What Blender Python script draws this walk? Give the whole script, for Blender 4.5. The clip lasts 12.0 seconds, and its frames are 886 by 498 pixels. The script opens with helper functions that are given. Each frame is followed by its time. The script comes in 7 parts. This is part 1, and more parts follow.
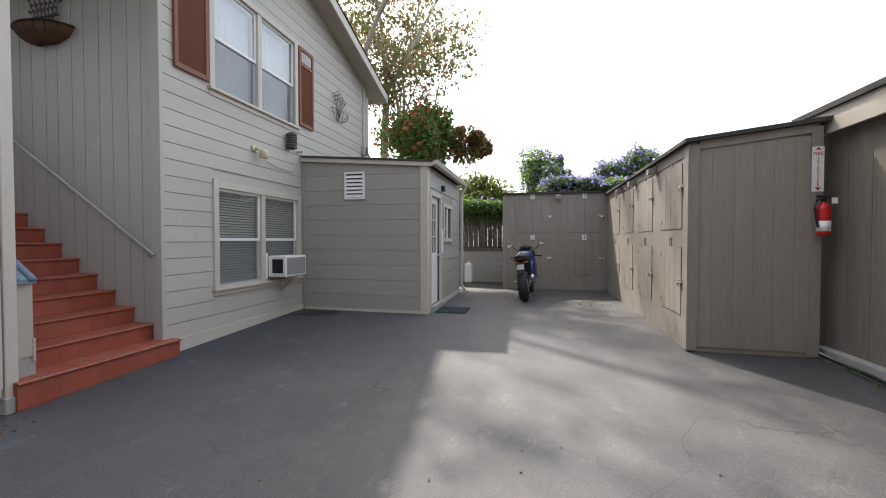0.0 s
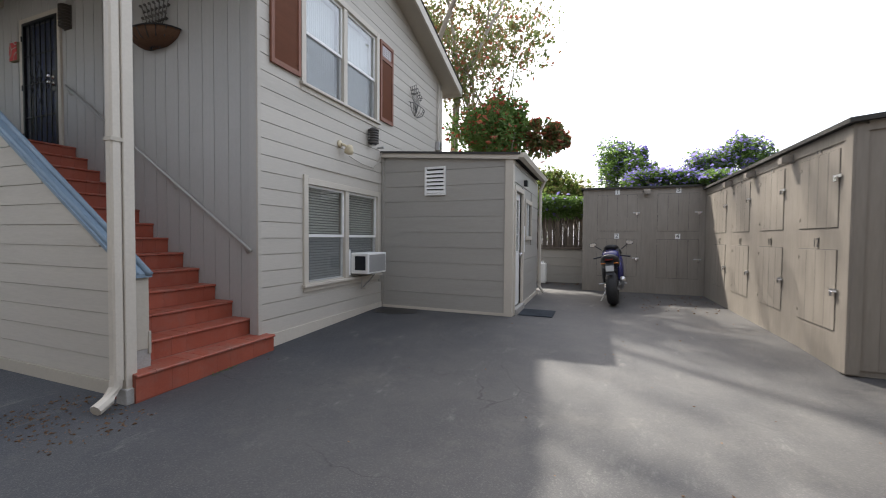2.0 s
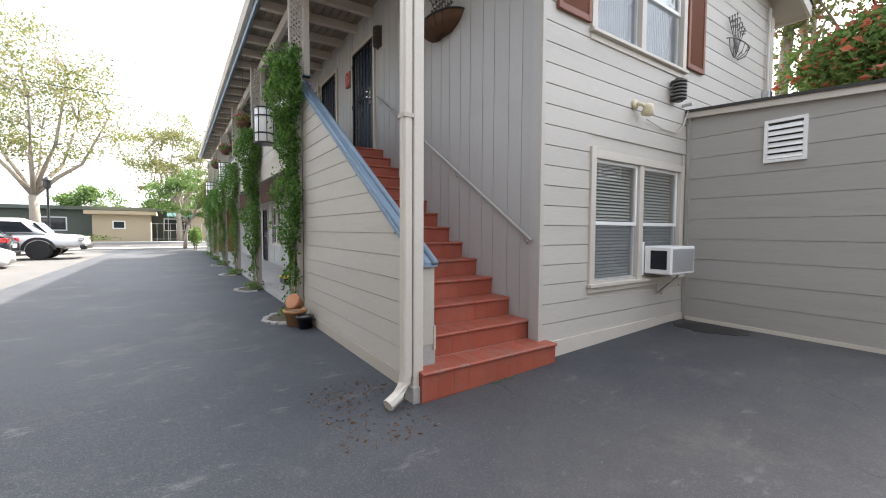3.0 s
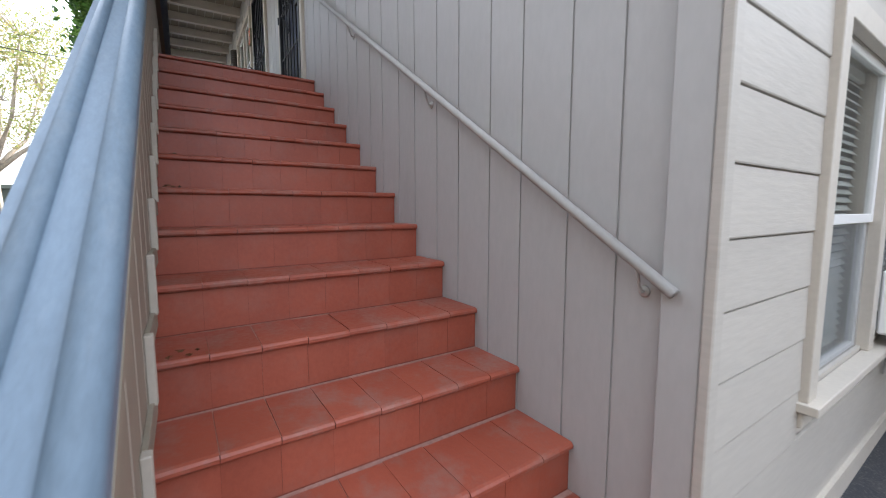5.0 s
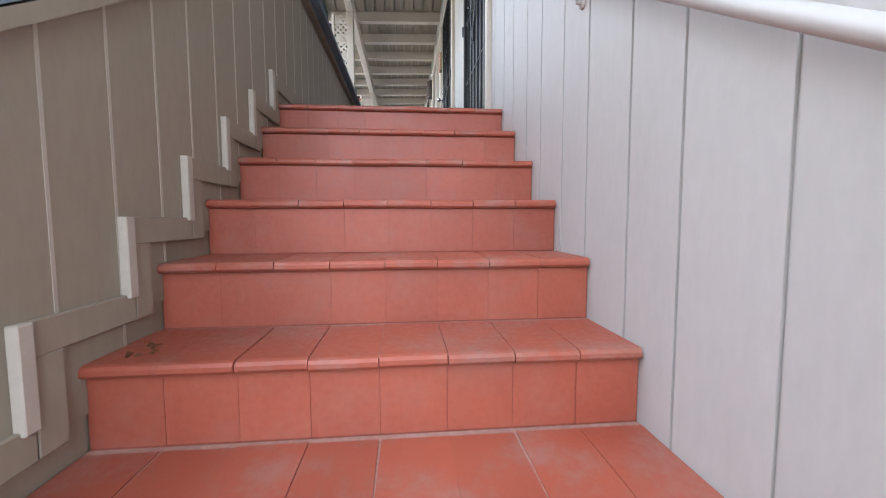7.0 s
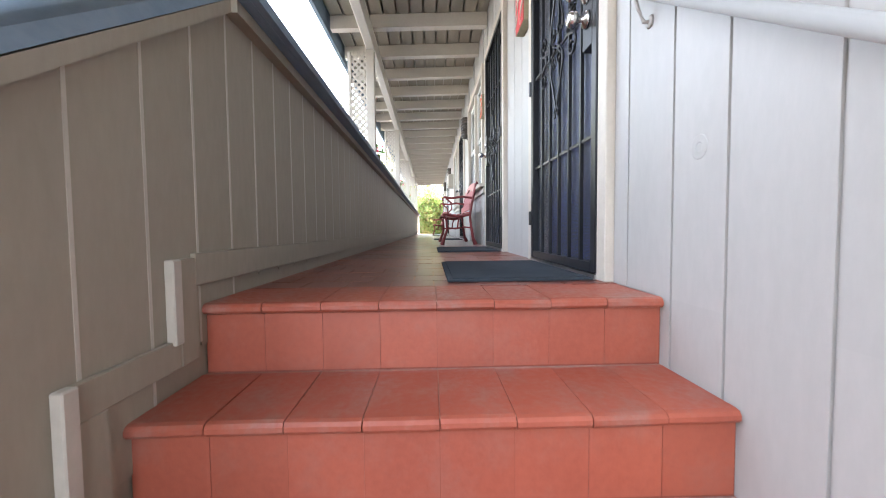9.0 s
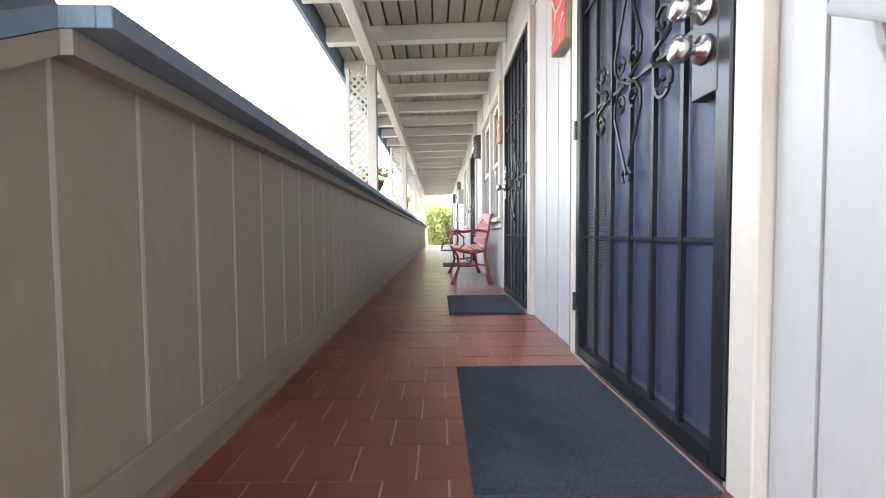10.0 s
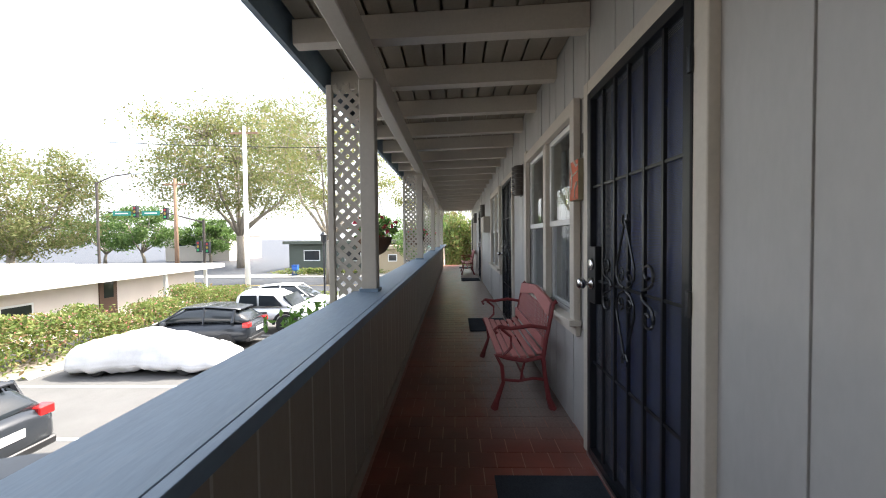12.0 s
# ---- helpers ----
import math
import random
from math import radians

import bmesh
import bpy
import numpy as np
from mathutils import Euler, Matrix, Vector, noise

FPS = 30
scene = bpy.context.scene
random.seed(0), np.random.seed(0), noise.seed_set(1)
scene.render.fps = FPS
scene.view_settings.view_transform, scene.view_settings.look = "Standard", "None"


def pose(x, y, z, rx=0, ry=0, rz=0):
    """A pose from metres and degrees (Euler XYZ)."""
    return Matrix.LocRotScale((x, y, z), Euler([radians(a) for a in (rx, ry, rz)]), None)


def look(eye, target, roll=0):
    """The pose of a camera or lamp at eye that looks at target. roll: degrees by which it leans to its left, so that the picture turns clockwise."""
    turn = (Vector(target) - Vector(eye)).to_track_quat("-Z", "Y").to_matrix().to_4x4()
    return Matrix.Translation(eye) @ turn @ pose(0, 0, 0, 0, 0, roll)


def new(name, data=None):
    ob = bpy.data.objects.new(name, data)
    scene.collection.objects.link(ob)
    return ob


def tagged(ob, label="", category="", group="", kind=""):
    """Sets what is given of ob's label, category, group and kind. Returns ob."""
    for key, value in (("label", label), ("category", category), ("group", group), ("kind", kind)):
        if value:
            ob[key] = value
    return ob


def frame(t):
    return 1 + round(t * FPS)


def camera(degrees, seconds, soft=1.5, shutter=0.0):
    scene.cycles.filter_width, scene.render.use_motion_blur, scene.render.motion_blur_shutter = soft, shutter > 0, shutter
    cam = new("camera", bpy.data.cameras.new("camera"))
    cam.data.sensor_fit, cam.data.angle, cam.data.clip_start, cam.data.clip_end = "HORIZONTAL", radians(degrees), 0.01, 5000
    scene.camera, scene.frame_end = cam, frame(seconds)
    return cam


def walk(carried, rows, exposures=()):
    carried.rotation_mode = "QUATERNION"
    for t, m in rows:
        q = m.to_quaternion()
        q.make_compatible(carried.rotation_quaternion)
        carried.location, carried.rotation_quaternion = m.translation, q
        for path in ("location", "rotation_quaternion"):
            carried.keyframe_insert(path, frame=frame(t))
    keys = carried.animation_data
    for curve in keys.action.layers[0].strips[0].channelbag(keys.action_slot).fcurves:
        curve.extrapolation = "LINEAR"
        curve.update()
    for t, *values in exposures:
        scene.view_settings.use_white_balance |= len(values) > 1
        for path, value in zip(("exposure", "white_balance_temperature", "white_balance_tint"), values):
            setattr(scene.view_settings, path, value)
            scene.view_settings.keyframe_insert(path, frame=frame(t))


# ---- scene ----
cam = camera(96.4, 12.0, soft=1.0, shutter=0.12)
PATH = [
    (0, (4.158, -3.675, 1.282), (3.701, -1.729, 1.237), 0.0),
    (0.5, (4.123, -3.678, 1.288), (3.695, -1.725, 1.242), 0.1),
    (1, (4.045, -3.656, 1.285), (3.609, -1.705, 1.239), 0.2),
    (1.5, (3.921, -3.607, 1.274), (3.361, -1.688, 1.225), 0.3),
    (2, (3.616, -3.486, 1.285), (2.896, -1.621, 1.226), 0.5),
    (2.5, (3.124, -3.212, 1.227), (1.942, -1.601, 1.147), 0.4),
    (2.9, (2.718, -2.979, 1.211), (1.101, -1.807, 1.111), 0.1),
    (3, (2.628, -2.899, 1.203), (0.972, -1.782, 1.11), 0.3),
    (4.8, (0.685, -1.226, 1.387), (-1.0, -0.17, 1.166), -1.2),
    (5, (0.455, -1.121, 1.337), (-1.208, -0.029, 1.134), 0.0),
    (5.5, (-0.159, -0.788, 1.422), (-1.837, 0.284, 1.232), 0.6),
    (6, (-0.631, -0.683, 1.59), (-2.562, -0.187, 1.424), -0.4),
    (6.5, (-0.911, -0.508, 1.749), (-2.847, -0.03, 1.601), -0.3),
    (7, (-1.209, -0.554, 1.921), (-3.195, -0.366, 1.772), -0.2),
    (7.5, (-1.533, -0.516, 2.108), (-3.522, -0.362, 1.964), -0.4),
    (9.5, (-2.703, -0.65, 2.92), (-4.701, -0.617, 2.836), -0.5),
    (10, (-3.009, -0.639, 3.099), (-5.008, -0.618, 3.021), -0.4),
    (10.5, (-3.335, -0.649, 3.327), (-5.334, -0.638, 3.26), -0.5),
    (11, (-3.648, -0.617, 3.511), (-5.647, -0.624, 3.446), -0.4),
    (11.5, (-4.025, -0.7, 3.652), (-6.024, -0.725, 3.592), -0.3),
    (12, (-4.493, -0.762, 3.76), (-6.492, -0.819, 3.702), -0.6),
]
EXPOSURES = [(0, 1.32, 6400, 10), (2, 1.27, 6400, 10), (2.5, 1.42, 6450, 10), (3, 1.98, 6500, 10), (3.2, 2.04, 6450, 10), (4.8, 2.25, 6350, 10), (5.5, 2.78, 6200, 10), (6.5, 3.48, 6150, 10), (7, 3.68, 6200, 10), (7.5, 3.88, 6200, 10), (9.3, 4.12, 6250, 10), (10, 4.3, 6300, 10), (10.5, 4.33, 6350, 10), (11, 3.68, 6450, 10), (11.5, 2.95, 6400, 10), (12, 2.05, 6400, 10)]
walk(cam, [(t, look(e, a, r)) for t, e, a, r in PATH], EXPOSURES)

# ---- world, sun ----
SUN = Vector((-0.48, 0.69, 1.0)).normalized()
world = bpy.data.worlds.new("sky")
scene.world = world
world.use_nodes = True
wn = world.node_tree.nodes
sky = wn.new("ShaderNodeTexSky")
sky.sky_type, sky.sun_disc = "NISHITA", False
sky.sun_elevation = math.asin(SUN.z)
sky.sun_rotation = math.atan2(SUN.x, SUN.y)
sky.air_density, sky.dust_density, sky.ozone_density = 1.0, 6.0, 1.0
wn["Background"].inputs["Strength"].default_value = 0.15
haze = wn.new("ShaderNodeMix")
haze.data_type, haze.blend_type = "RGBA", "MIX"
haze.inputs[0].default_value = 0.42
haze.inputs[7].default_value = (6.7, 6.9, 7.2, 1)
world.node_tree.links.new(sky.outputs[0], haze.inputs[6])
world.node_tree.links.new(haze.outputs[2], wn["Background"].inputs["Color"])
sun_data = bpy.data.lights.new("sun", "SUN")
sun_data.energy, sun_data.angle, sun_data.color = 4.0, radians(1.2), (1.0, 0.93, 0.82)
sun = new("sun", sun_data)
sun.rotation_euler = SUN.to_track_quat("Z", "Y").to_euler()


# ---- materials ----
def nodes_of(name):
    m = bpy.data.materials.new(name)
    m.use_nodes = True
    nt = m.node_tree
    return m, nt, nt.nodes["Principled BSDF"]


def link(nt, a, b):
    nt.links.new(a, b)


def noise_node(nt, scale, detail=6.0, vec=None, rough=0.6):
    n = nt.nodes.new("ShaderNodeTexNoise")
    n.inputs["Scale"].default_value, n.inputs["Detail"].default_value = scale, detail
    n.inputs["Roughness"].default_value = rough
    if vec is not None:
        link(nt, vec, n.inputs["Vector"])
    return n.outputs["Fac"]


def ramp(nt, fac, stops):
    r = nt.nodes.new("ShaderNodeValToRGB")
    while len(r.color_ramp.elements) < len(stops):
        r.color_ramp.elements.new(0.5)
    for e, (p, c) in zip(r.color_ramp.elements, stops):
        e.position, e.color = p, (*c, 1) if len(c) == 3 else c
    link(nt, fac, r.inputs["Fac"])
    return r.outputs["Color"]


def mixc(nt, fac, a, b, mode="MIX"):
    n = nt.nodes.new("ShaderNodeMix")
    n.data_type, n.blend_type = "RGBA", mode
    for sock, v in ((n.inputs[0], fac), (n.inputs[6], a), (n.inputs[7], b)):
        if hasattr(v, "links"):
            link(nt, v, sock)
        else:
            sock.default_value = v if isinstance(v, (int, float)) else (*v, 1)
    return n.outputs[2]


def coords(nt, stretch=(1, 1, 1)):
    """World-scaled coordinates, stretched by axis."""
    g = nt.nodes.new("ShaderNodeNewGeometry")
    mp = nt.nodes.new("ShaderNodeMapping")
    mp.inputs["Scale"].default_value = stretch
    link(nt, g.outputs["Position"], mp.inputs["Vector"])
    return mp.outputs["Vector"]


def bump(nt, bsdf, height, strength=0.3, dist=0.01):
    b = nt.nodes.new("ShaderNodeBump")
    b.inputs["Strength"].default_value, b.inputs["Distance"].default_value = strength, dist
    link(nt, height, b.inputs["Height"])
    link(nt, b.outputs[0], bsdf.inputs["Normal"])


def surface(name, base, rough=0.6, var=0.15, grain=60.0, stain=1.5, dirt=None, dirt_amount=0.3, bumps=0.2,
            stretch=(1, 1, 1), metal=0.0, per_object=0.0, spec=0.5):
    """A surface with large stains, fine grain and fine relief."""
    m, nt, b = nodes_of(name)
    vec = coords(nt, stretch)
    big, fine = noise_node(nt, stain, 5, vec), noise_node(nt, grain, 4, vec)
    dark = tuple(c * (1 - var) for c in base)
    light = tuple(min(1, c * (1 + var)) for c in base)
    col = ramp(nt, big, ((0.3, dark), (0.7, light)))
    col = mixc(nt, 0.5, col, ramp(nt, fine, ((0.35, dark), (0.65, light))))
    if dirt:
        spots = noise_node(nt, stain * 3.1, 8, vec, 0.7)
        amount = ramp(nt, spots, ((0.52, (0, 0, 0)), (0.75, (dirt_amount,) * 3)))
        col = mixc(nt, amount, col, dirt)
    if per_object:
        info = nt.nodes.new("ShaderNodeObjectInfo")
        tone = ramp(nt, info.outputs["Random"], ((0, (1 - per_object,) * 3), (1, (1 + per_object * 0.6,) * 3)))
        col = mixc(nt, 1.0, col, tone, "MULTIPLY")
    link(nt, col, b.inputs["Base Color"])
    b.inputs["Roughness"].default_value, b.inputs["Metallic"].default_value = rough, metal
    b.inputs["Specular IOR Level"].default_value = spec
    if bumps:
        bump(nt, b, fine, bumps, 0.004)
    return m


PAINT = surface("beige_paint", (0.48, 0.447, 0.395), 0.55, 0.07, 70, 0.9, (0.28, 0.26, 0.23), 0.3, 0.25, (0.12, 0.12, 1), per_object=0.05)
WALLP = surface("grey_beige_paint", (0.42, 0.415, 0.40), 0.5, 0.05, 40, 1.1, (0.28, 0.27, 0.25), 0.2, 0.15, (1, 1, 0.35), per_object=0.03)
TAUPE = surface("taupe_paint", (0.285, 0.248, 0.19), 0.6, 0.08, 45, 1.0, (0.25, 0.22, 0.19), 0.3, 0.15, (1, 1, 0.3), per_object=0.04)
LOCKER = surface("weathered_taupe_paint", (0.27, 0.24, 0.205), 0.7, 0.12, 30, 0.8, (0.14, 0.12, 0.10), 0.45, 0.35, (1, 1, 0.12), per_object=0.03)
SHEDP = surface("shed_paint", (0.36, 0.345, 0.315), 0.45, 0.06, 70, 1.0, (0.22, 0.21, 0.185), 0.3, 0.25, (0.12, 0.12, 1), per_object=0.04)
TRIM = surface("light_trim_paint", (0.55, 0.505, 0.435), 0.5, 0.06, 50, 1.2, (0.40, 0.37, 0.33), 0.3, 0.1)
CREAM = surface("cream_paint", (0.44, 0.40, 0.335), 0.55, 0.06, 50, 1.2, (0.34, 0.31, 0.27), 0.3, 0.1)
WHITE = surface("white_vinyl", (0.80, 0.80, 0.78), 0.35, 0.03, 60, 2.0, (0.55, 0.53, 0.50), 0.15, 0.0)
BLUECAP = surface("blue_grey_paint", (0.165, 0.23, 0.295), 0.5, 0.14, 35, 2.2, (0.30, 0.34, 0.37), 0.35, 0.15, (0.5, 3, 1))
BLACK = surface("black_enamel", (0.012, 0.014, 0.018), 0.35, 0.2, 80, 3, (0.05, 0.045, 0.04), 0.2, 0.05)
RUBBER = surface("dark_rubber_mat", (0.034, 0.041, 0.050), 0.95, 0.45, 160, 4, (0.06, 0.062, 0.065), 0.3, 0.8, spec=0.15)
CONCRETE = surface("concrete", (0.34, 0.33, 0.31), 0.85, 0.15, 70, 1.5, (0.16, 0.15, 0.14), 0.5, 0.3)
FENCEW = surface("old_fence_wood", (0.12, 0.098, 0.08), 0.85, 0.3, 35, 1.5, (0.08, 0.07, 0.06), 0.5, 0.5, (1, 1, 0.12), per_object=0.2)
PANELW = surface("brown_panel_wood", (0.20, 0.175, 0.14), 0.8, 0.25, 30, 1.0, (0.11, 0.09, 0.07), 0.5, 0.5, (1, 1, 0.08), per_object=0.1)
SHUTTER = surface("reddish_brown_stain", (0.20, 0.075, 0.042), 0.55, 0.15, 60, 2, (0.13, 0.045, 0.02), 0.3, 0.2, (1, 1, 4))
ROOFING = surface("dark_roofing", (0.05, 0.048, 0.045), 0.9, 0.3, 120, 3, (0.12, 0.11, 0.1), 0.3, 0.5)
METAL = surface("dull_steel", (0.55, 0.55, 0.56), 0.35, 0.1, 80, 3, (0.3, 0.28, 0.26), 0.3, 0.05, metal=1.0)
CHROME = surface("polished_chrome", (0.78, 0.78, 0.79), 0.26, 0.04, 60, 3, None, 0, 0.0, metal=1.0)
TERRA = surface("terracotta_pot", (0.46, 0.20, 0.10), 0.8, 0.15, 60, 4, (0.55, 0.40, 0.30), 0.3, 0.2)
BARK = surface("bark", (0.30, 0.26, 0.21), 0.9, 0.35, 20, 3, (0.13, 0.11, 0.09), 0.5, 0.8, (1, 1, 0.3))
DARKVOID = surface("dark_interior", (0.03, 0.03, 0.035), 0.9, 0.1, 20, 2, None, 0, 0)
BLIND = surface("white_blind", (0.66, 0.67, 0.64), 0.5, 0.03, 30, 2, None, 0, 0)
CURTAIN = surface("pale_curtain", (0.55, 0.58, 0.58), 0.8, 0.06, 30, 2, None, 0, 0)


def terracotta(name, wear, gloss=0.0):
    """Red floor paint over square tiles, scuffed pale and dusty in places."""
    m, nt, b = nodes_of(name)
    vec = coords(nt)
    big, fine = noise_node(nt, 2.2, 6, vec), noise_node(nt, 55, 6, vec)
    col = ramp(nt, big, ((0.3, (0.265, 0.056, 0.031)), (0.7, (0.36, 0.088, 0.049))))
    col = mixc(nt, 0.12 if gloss else 0.35, col, ramp(nt, fine, ((0.3, (0.24, 0.052, 0.030)), (0.7, (0.38, 0.100, 0.058)))))
    dust = ramp(nt, noise_node(nt, 5.5, 9, vec, 0.75), ((0.48, (0, 0, 0)), (0.72, (wear,) * 3)))
    col = mixc(nt, dust, col, (0.27, 0.165, 0.135))
    if gloss:
        grime = ramp(nt, noise_node(nt, 1.7, 5, vec, 0.55), ((0.35, (0.8,) * 3), (0.70, (0.1,) * 3)))
        col = mixc(nt, grime, col, (0.095, 0.030, 0.020))
        # paint worn off to bare concrete beside the wall, farther along
        place = nt.nodes.new("ShaderNodeSeparateXYZ")
        link(nt, vec, place.inputs[0])
        edge = nt.nodes.new("ShaderNodeMath")
        edge.operation = "MULTIPLY_ADD"
        link(nt, noise_node(nt, 4.0, 8, vec, 0.7), edge.inputs[0])
        edge.inputs[1].default_value = 0.5
        link(nt, place.outputs["Y"], edge.inputs[2])
        near = nt.nodes.new("ShaderNodeMapRange")
        near.inputs["From Min"].default_value, near.inputs["From Max"].default_value = -0.42, -0.22
        link(nt, edge.outputs[0], near.inputs["Value"])
        along = nt.nodes.new("ShaderNodeMapRange")
        along.inputs["From Min"].default_value, along.inputs["From Max"].default_value = -6.75, -7.15
        link(nt, place.outputs["X"], along.inputs["Value"])
        bare = mixc(nt, 1.0, near.outputs["Result"], along.outputs["Result"], "MULTIPLY")
        col = mixc(nt, bare, col, ramp(nt, fine, ((0.3, (0.17, 0.125, 0.105)), (0.7, (0.26, 0.21, 0.185)))))
    info = nt.nodes.new("ShaderNodeObjectInfo")
    tone = ramp(nt, info.outputs["Random"], ((0, (0.93,) * 3), (1, (1.05,) * 3)))
    col = mixc(nt, 1.0, col, tone, "MULTIPLY")
    link(nt, col, b.inputs["Base Color"])
    rough = ramp(nt, big if gloss else fine, ((0.3, (0.38 - gloss,) * 3), (0.7, (0.6 - gloss,) * 3)))
    if gloss:
        b.inputs["Roughness"].default_value = 0.36
    else:
        link(nt, rough, b.inputs["Roughness"])
        bump(nt, b, fine, 0.25, 0.003)
    if gloss:
        b.inputs["Coat Weight"].default_value, b.inputs["Coat Roughness"].default_value = 0.3, 0.22
    return m


RISER_RED = terracotta("red_riser_paint", 0.28)
TREAD_RED = terracotta("red_tread_paint", 0.85)
FLOOR_RED = terracotta("glossy_red_floor_paint", 0.35, 0.16)
GROUT = surface("worn_pale_grout", (0.36, 0.21, 0.17), 0.8, 0.25, 60, 4, (0.30, 0.10, 0.06), 0.6, 0.3)


def asphalt():
    m, nt, b = nodes_of("asphalt")
    vec = coords(nt)
    agg = nt.nodes.new("ShaderNodeTexVoronoi")
    agg.inputs["Scale"].default_value = 170
    link(nt, vec, agg.inputs["Vector"])
    big = noise_node(nt, 0.35, 6, vec)
    mid = noise_node(nt, 2.4, 8, vec, 0.7)
    fine = noise_node(nt, 90, 4, vec)
    col = ramp(nt, big, ((0.38, (0.034, 0.037, 0.044)), (0.62, (0.075, 0.076, 0.078))))
    col = mixc(nt, 0.45, col, ramp(nt, mid, ((0.3, (0.035, 0.036, 0.040)), (0.7, (0.085, 0.082, 0.078)))))
    # worn is a blend by x and noise: darker, bluer at low x
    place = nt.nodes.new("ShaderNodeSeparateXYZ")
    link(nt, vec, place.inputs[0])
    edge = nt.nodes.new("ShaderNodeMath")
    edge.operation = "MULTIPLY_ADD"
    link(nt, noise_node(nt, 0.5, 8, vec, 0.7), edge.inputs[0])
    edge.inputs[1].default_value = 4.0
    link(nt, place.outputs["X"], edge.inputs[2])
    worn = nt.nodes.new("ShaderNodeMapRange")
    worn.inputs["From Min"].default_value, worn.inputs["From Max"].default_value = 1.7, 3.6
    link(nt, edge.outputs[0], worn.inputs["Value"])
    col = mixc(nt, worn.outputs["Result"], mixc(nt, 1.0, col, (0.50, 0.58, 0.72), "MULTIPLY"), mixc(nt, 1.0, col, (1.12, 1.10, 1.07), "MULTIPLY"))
    stones = ramp(nt, agg.outputs["Color"], ((0.62, (0, 0, 0)), (1.0, (0.75,) * 3)))
    col = mixc(nt, stones, col, (0.155, 0.145, 0.14))
    scuff = ramp(nt, noise_node(nt, 3.3, 12, coords(nt, (1, 0.45, 1)), 0.85), ((0.57, (0, 0, 0)), (0.66, (0.8,) * 3)))
    col = mixc(nt, scuff, col, (0.17, 0.165, 0.155))
    tar = ramp(nt, noise_node(nt, 1.3, 10, vec, 0.8), ((0.30, (0.8,) * 3), (0.40, (0, 0, 0))))
    col = mixc(nt, tar, col, (0.028, 0.030, 0.034))
    dust = ramp(nt, noise_node(nt, 0.9, 10, vec, 0.78), ((0.55, (0, 0, 0)), (0.72, (0.55,) * 3)))
    col = mixc(nt, dust, col, (0.15, 0.14, 0.125))
    crack = nt.nodes.new("ShaderNodeTexVoronoi")
    crack.feature = "DISTANCE_TO_EDGE"
    crack.inputs["Scale"].default_value = 0.55
    warp = nt.nodes.new("ShaderNodeVectorMath")
    warp.operation = "ADD"
    wob = nt.nodes.new("ShaderNodeTexNoise")
    wob.inputs["Scale"].default_value, wob.inputs["Detail"].default_value = 1.6, 8
    link(nt, vec, wob.inputs["Vector"])
    link(nt, vec, warp.inputs[0])
    less = nt.nodes.new("ShaderNodeVectorMath")
    less.operation = "SCALE"
    less.inputs["Scale"].default_value = 0.45
    link(nt, wob.outputs["Color"], less.inputs[0])
    link(nt, less.outputs[0], warp.inputs[1])
    link(nt, warp.outputs[0], crack.inputs["Vector"])
    line = ramp(nt, crack.outputs["Distance"], ((0.0, (1, 1, 1)), (0.0035, (0, 0, 0))))
    some = ramp(nt, noise_node(nt, 0.6, 3, vec), ((0.50, (0, 0, 0)), (0.60, (0.7,) * 3)))
    line = mixc(nt, 1.0, line, some, "MULTIPLY")
    col = mixc(nt, line, col, (0.018, 0.018, 0.018))
    # pale grit and chips trodden into the surface
    chips = nt.nodes.new("ShaderNodeTexVoronoi")
    chips.inputs["Scale"].default_value = 5.5
    link(nt, vec, chips.inputs["Vector"])
    dots = ramp(nt, chips.outputs["Distance"], ((0.0, (1, 1, 1)), (0.045, (0, 0, 0))))
    few = ramp(nt, chips.outputs["Color"], ((0.55, (0, 0, 0)), (0.75, (0.8,) * 3)))
    col = mixc(nt, mixc(nt, 1.0, dots, few, "MULTIPLY"), col, (0.36, 0.35, 0.33))
    link(nt, col, b.inputs["Base Color"])
    b.inputs["Roughness"].default_value = 0.62
    hsum = mixc(nt, 0.5, agg.outputs["Distance"], fine)
    bump(nt, b, hsum, 0.4, 0.006)
    return m


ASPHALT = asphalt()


def glass(name, tint=(0.94, 0.95, 0.94)):
    """A thin pane: mostly clear, with a mirror gloss."""
    m, nt, b = nodes_of(name)
    clear = nt.nodes.new("ShaderNodeBsdfTransparent")
    clear.inputs["Color"].default_value = (*tint, 1)
    gloss = nt.nodes.new("ShaderNodeBsdfGlossy")
    gloss.inputs["Roughness"].default_value = 0.02
    mx = nt.nodes.new("ShaderNodeMixShader")
    mx.inputs[0].default_value = 0.2
    link(nt, clear.outputs[0], mx.inputs[1])
    link(nt, gloss.outputs[0], mx.inputs[2])
    link(nt, mx.outputs[0], nt.nodes["Material Output"].inputs["Surface"])
    return m


GLASS = glass("window_glass")


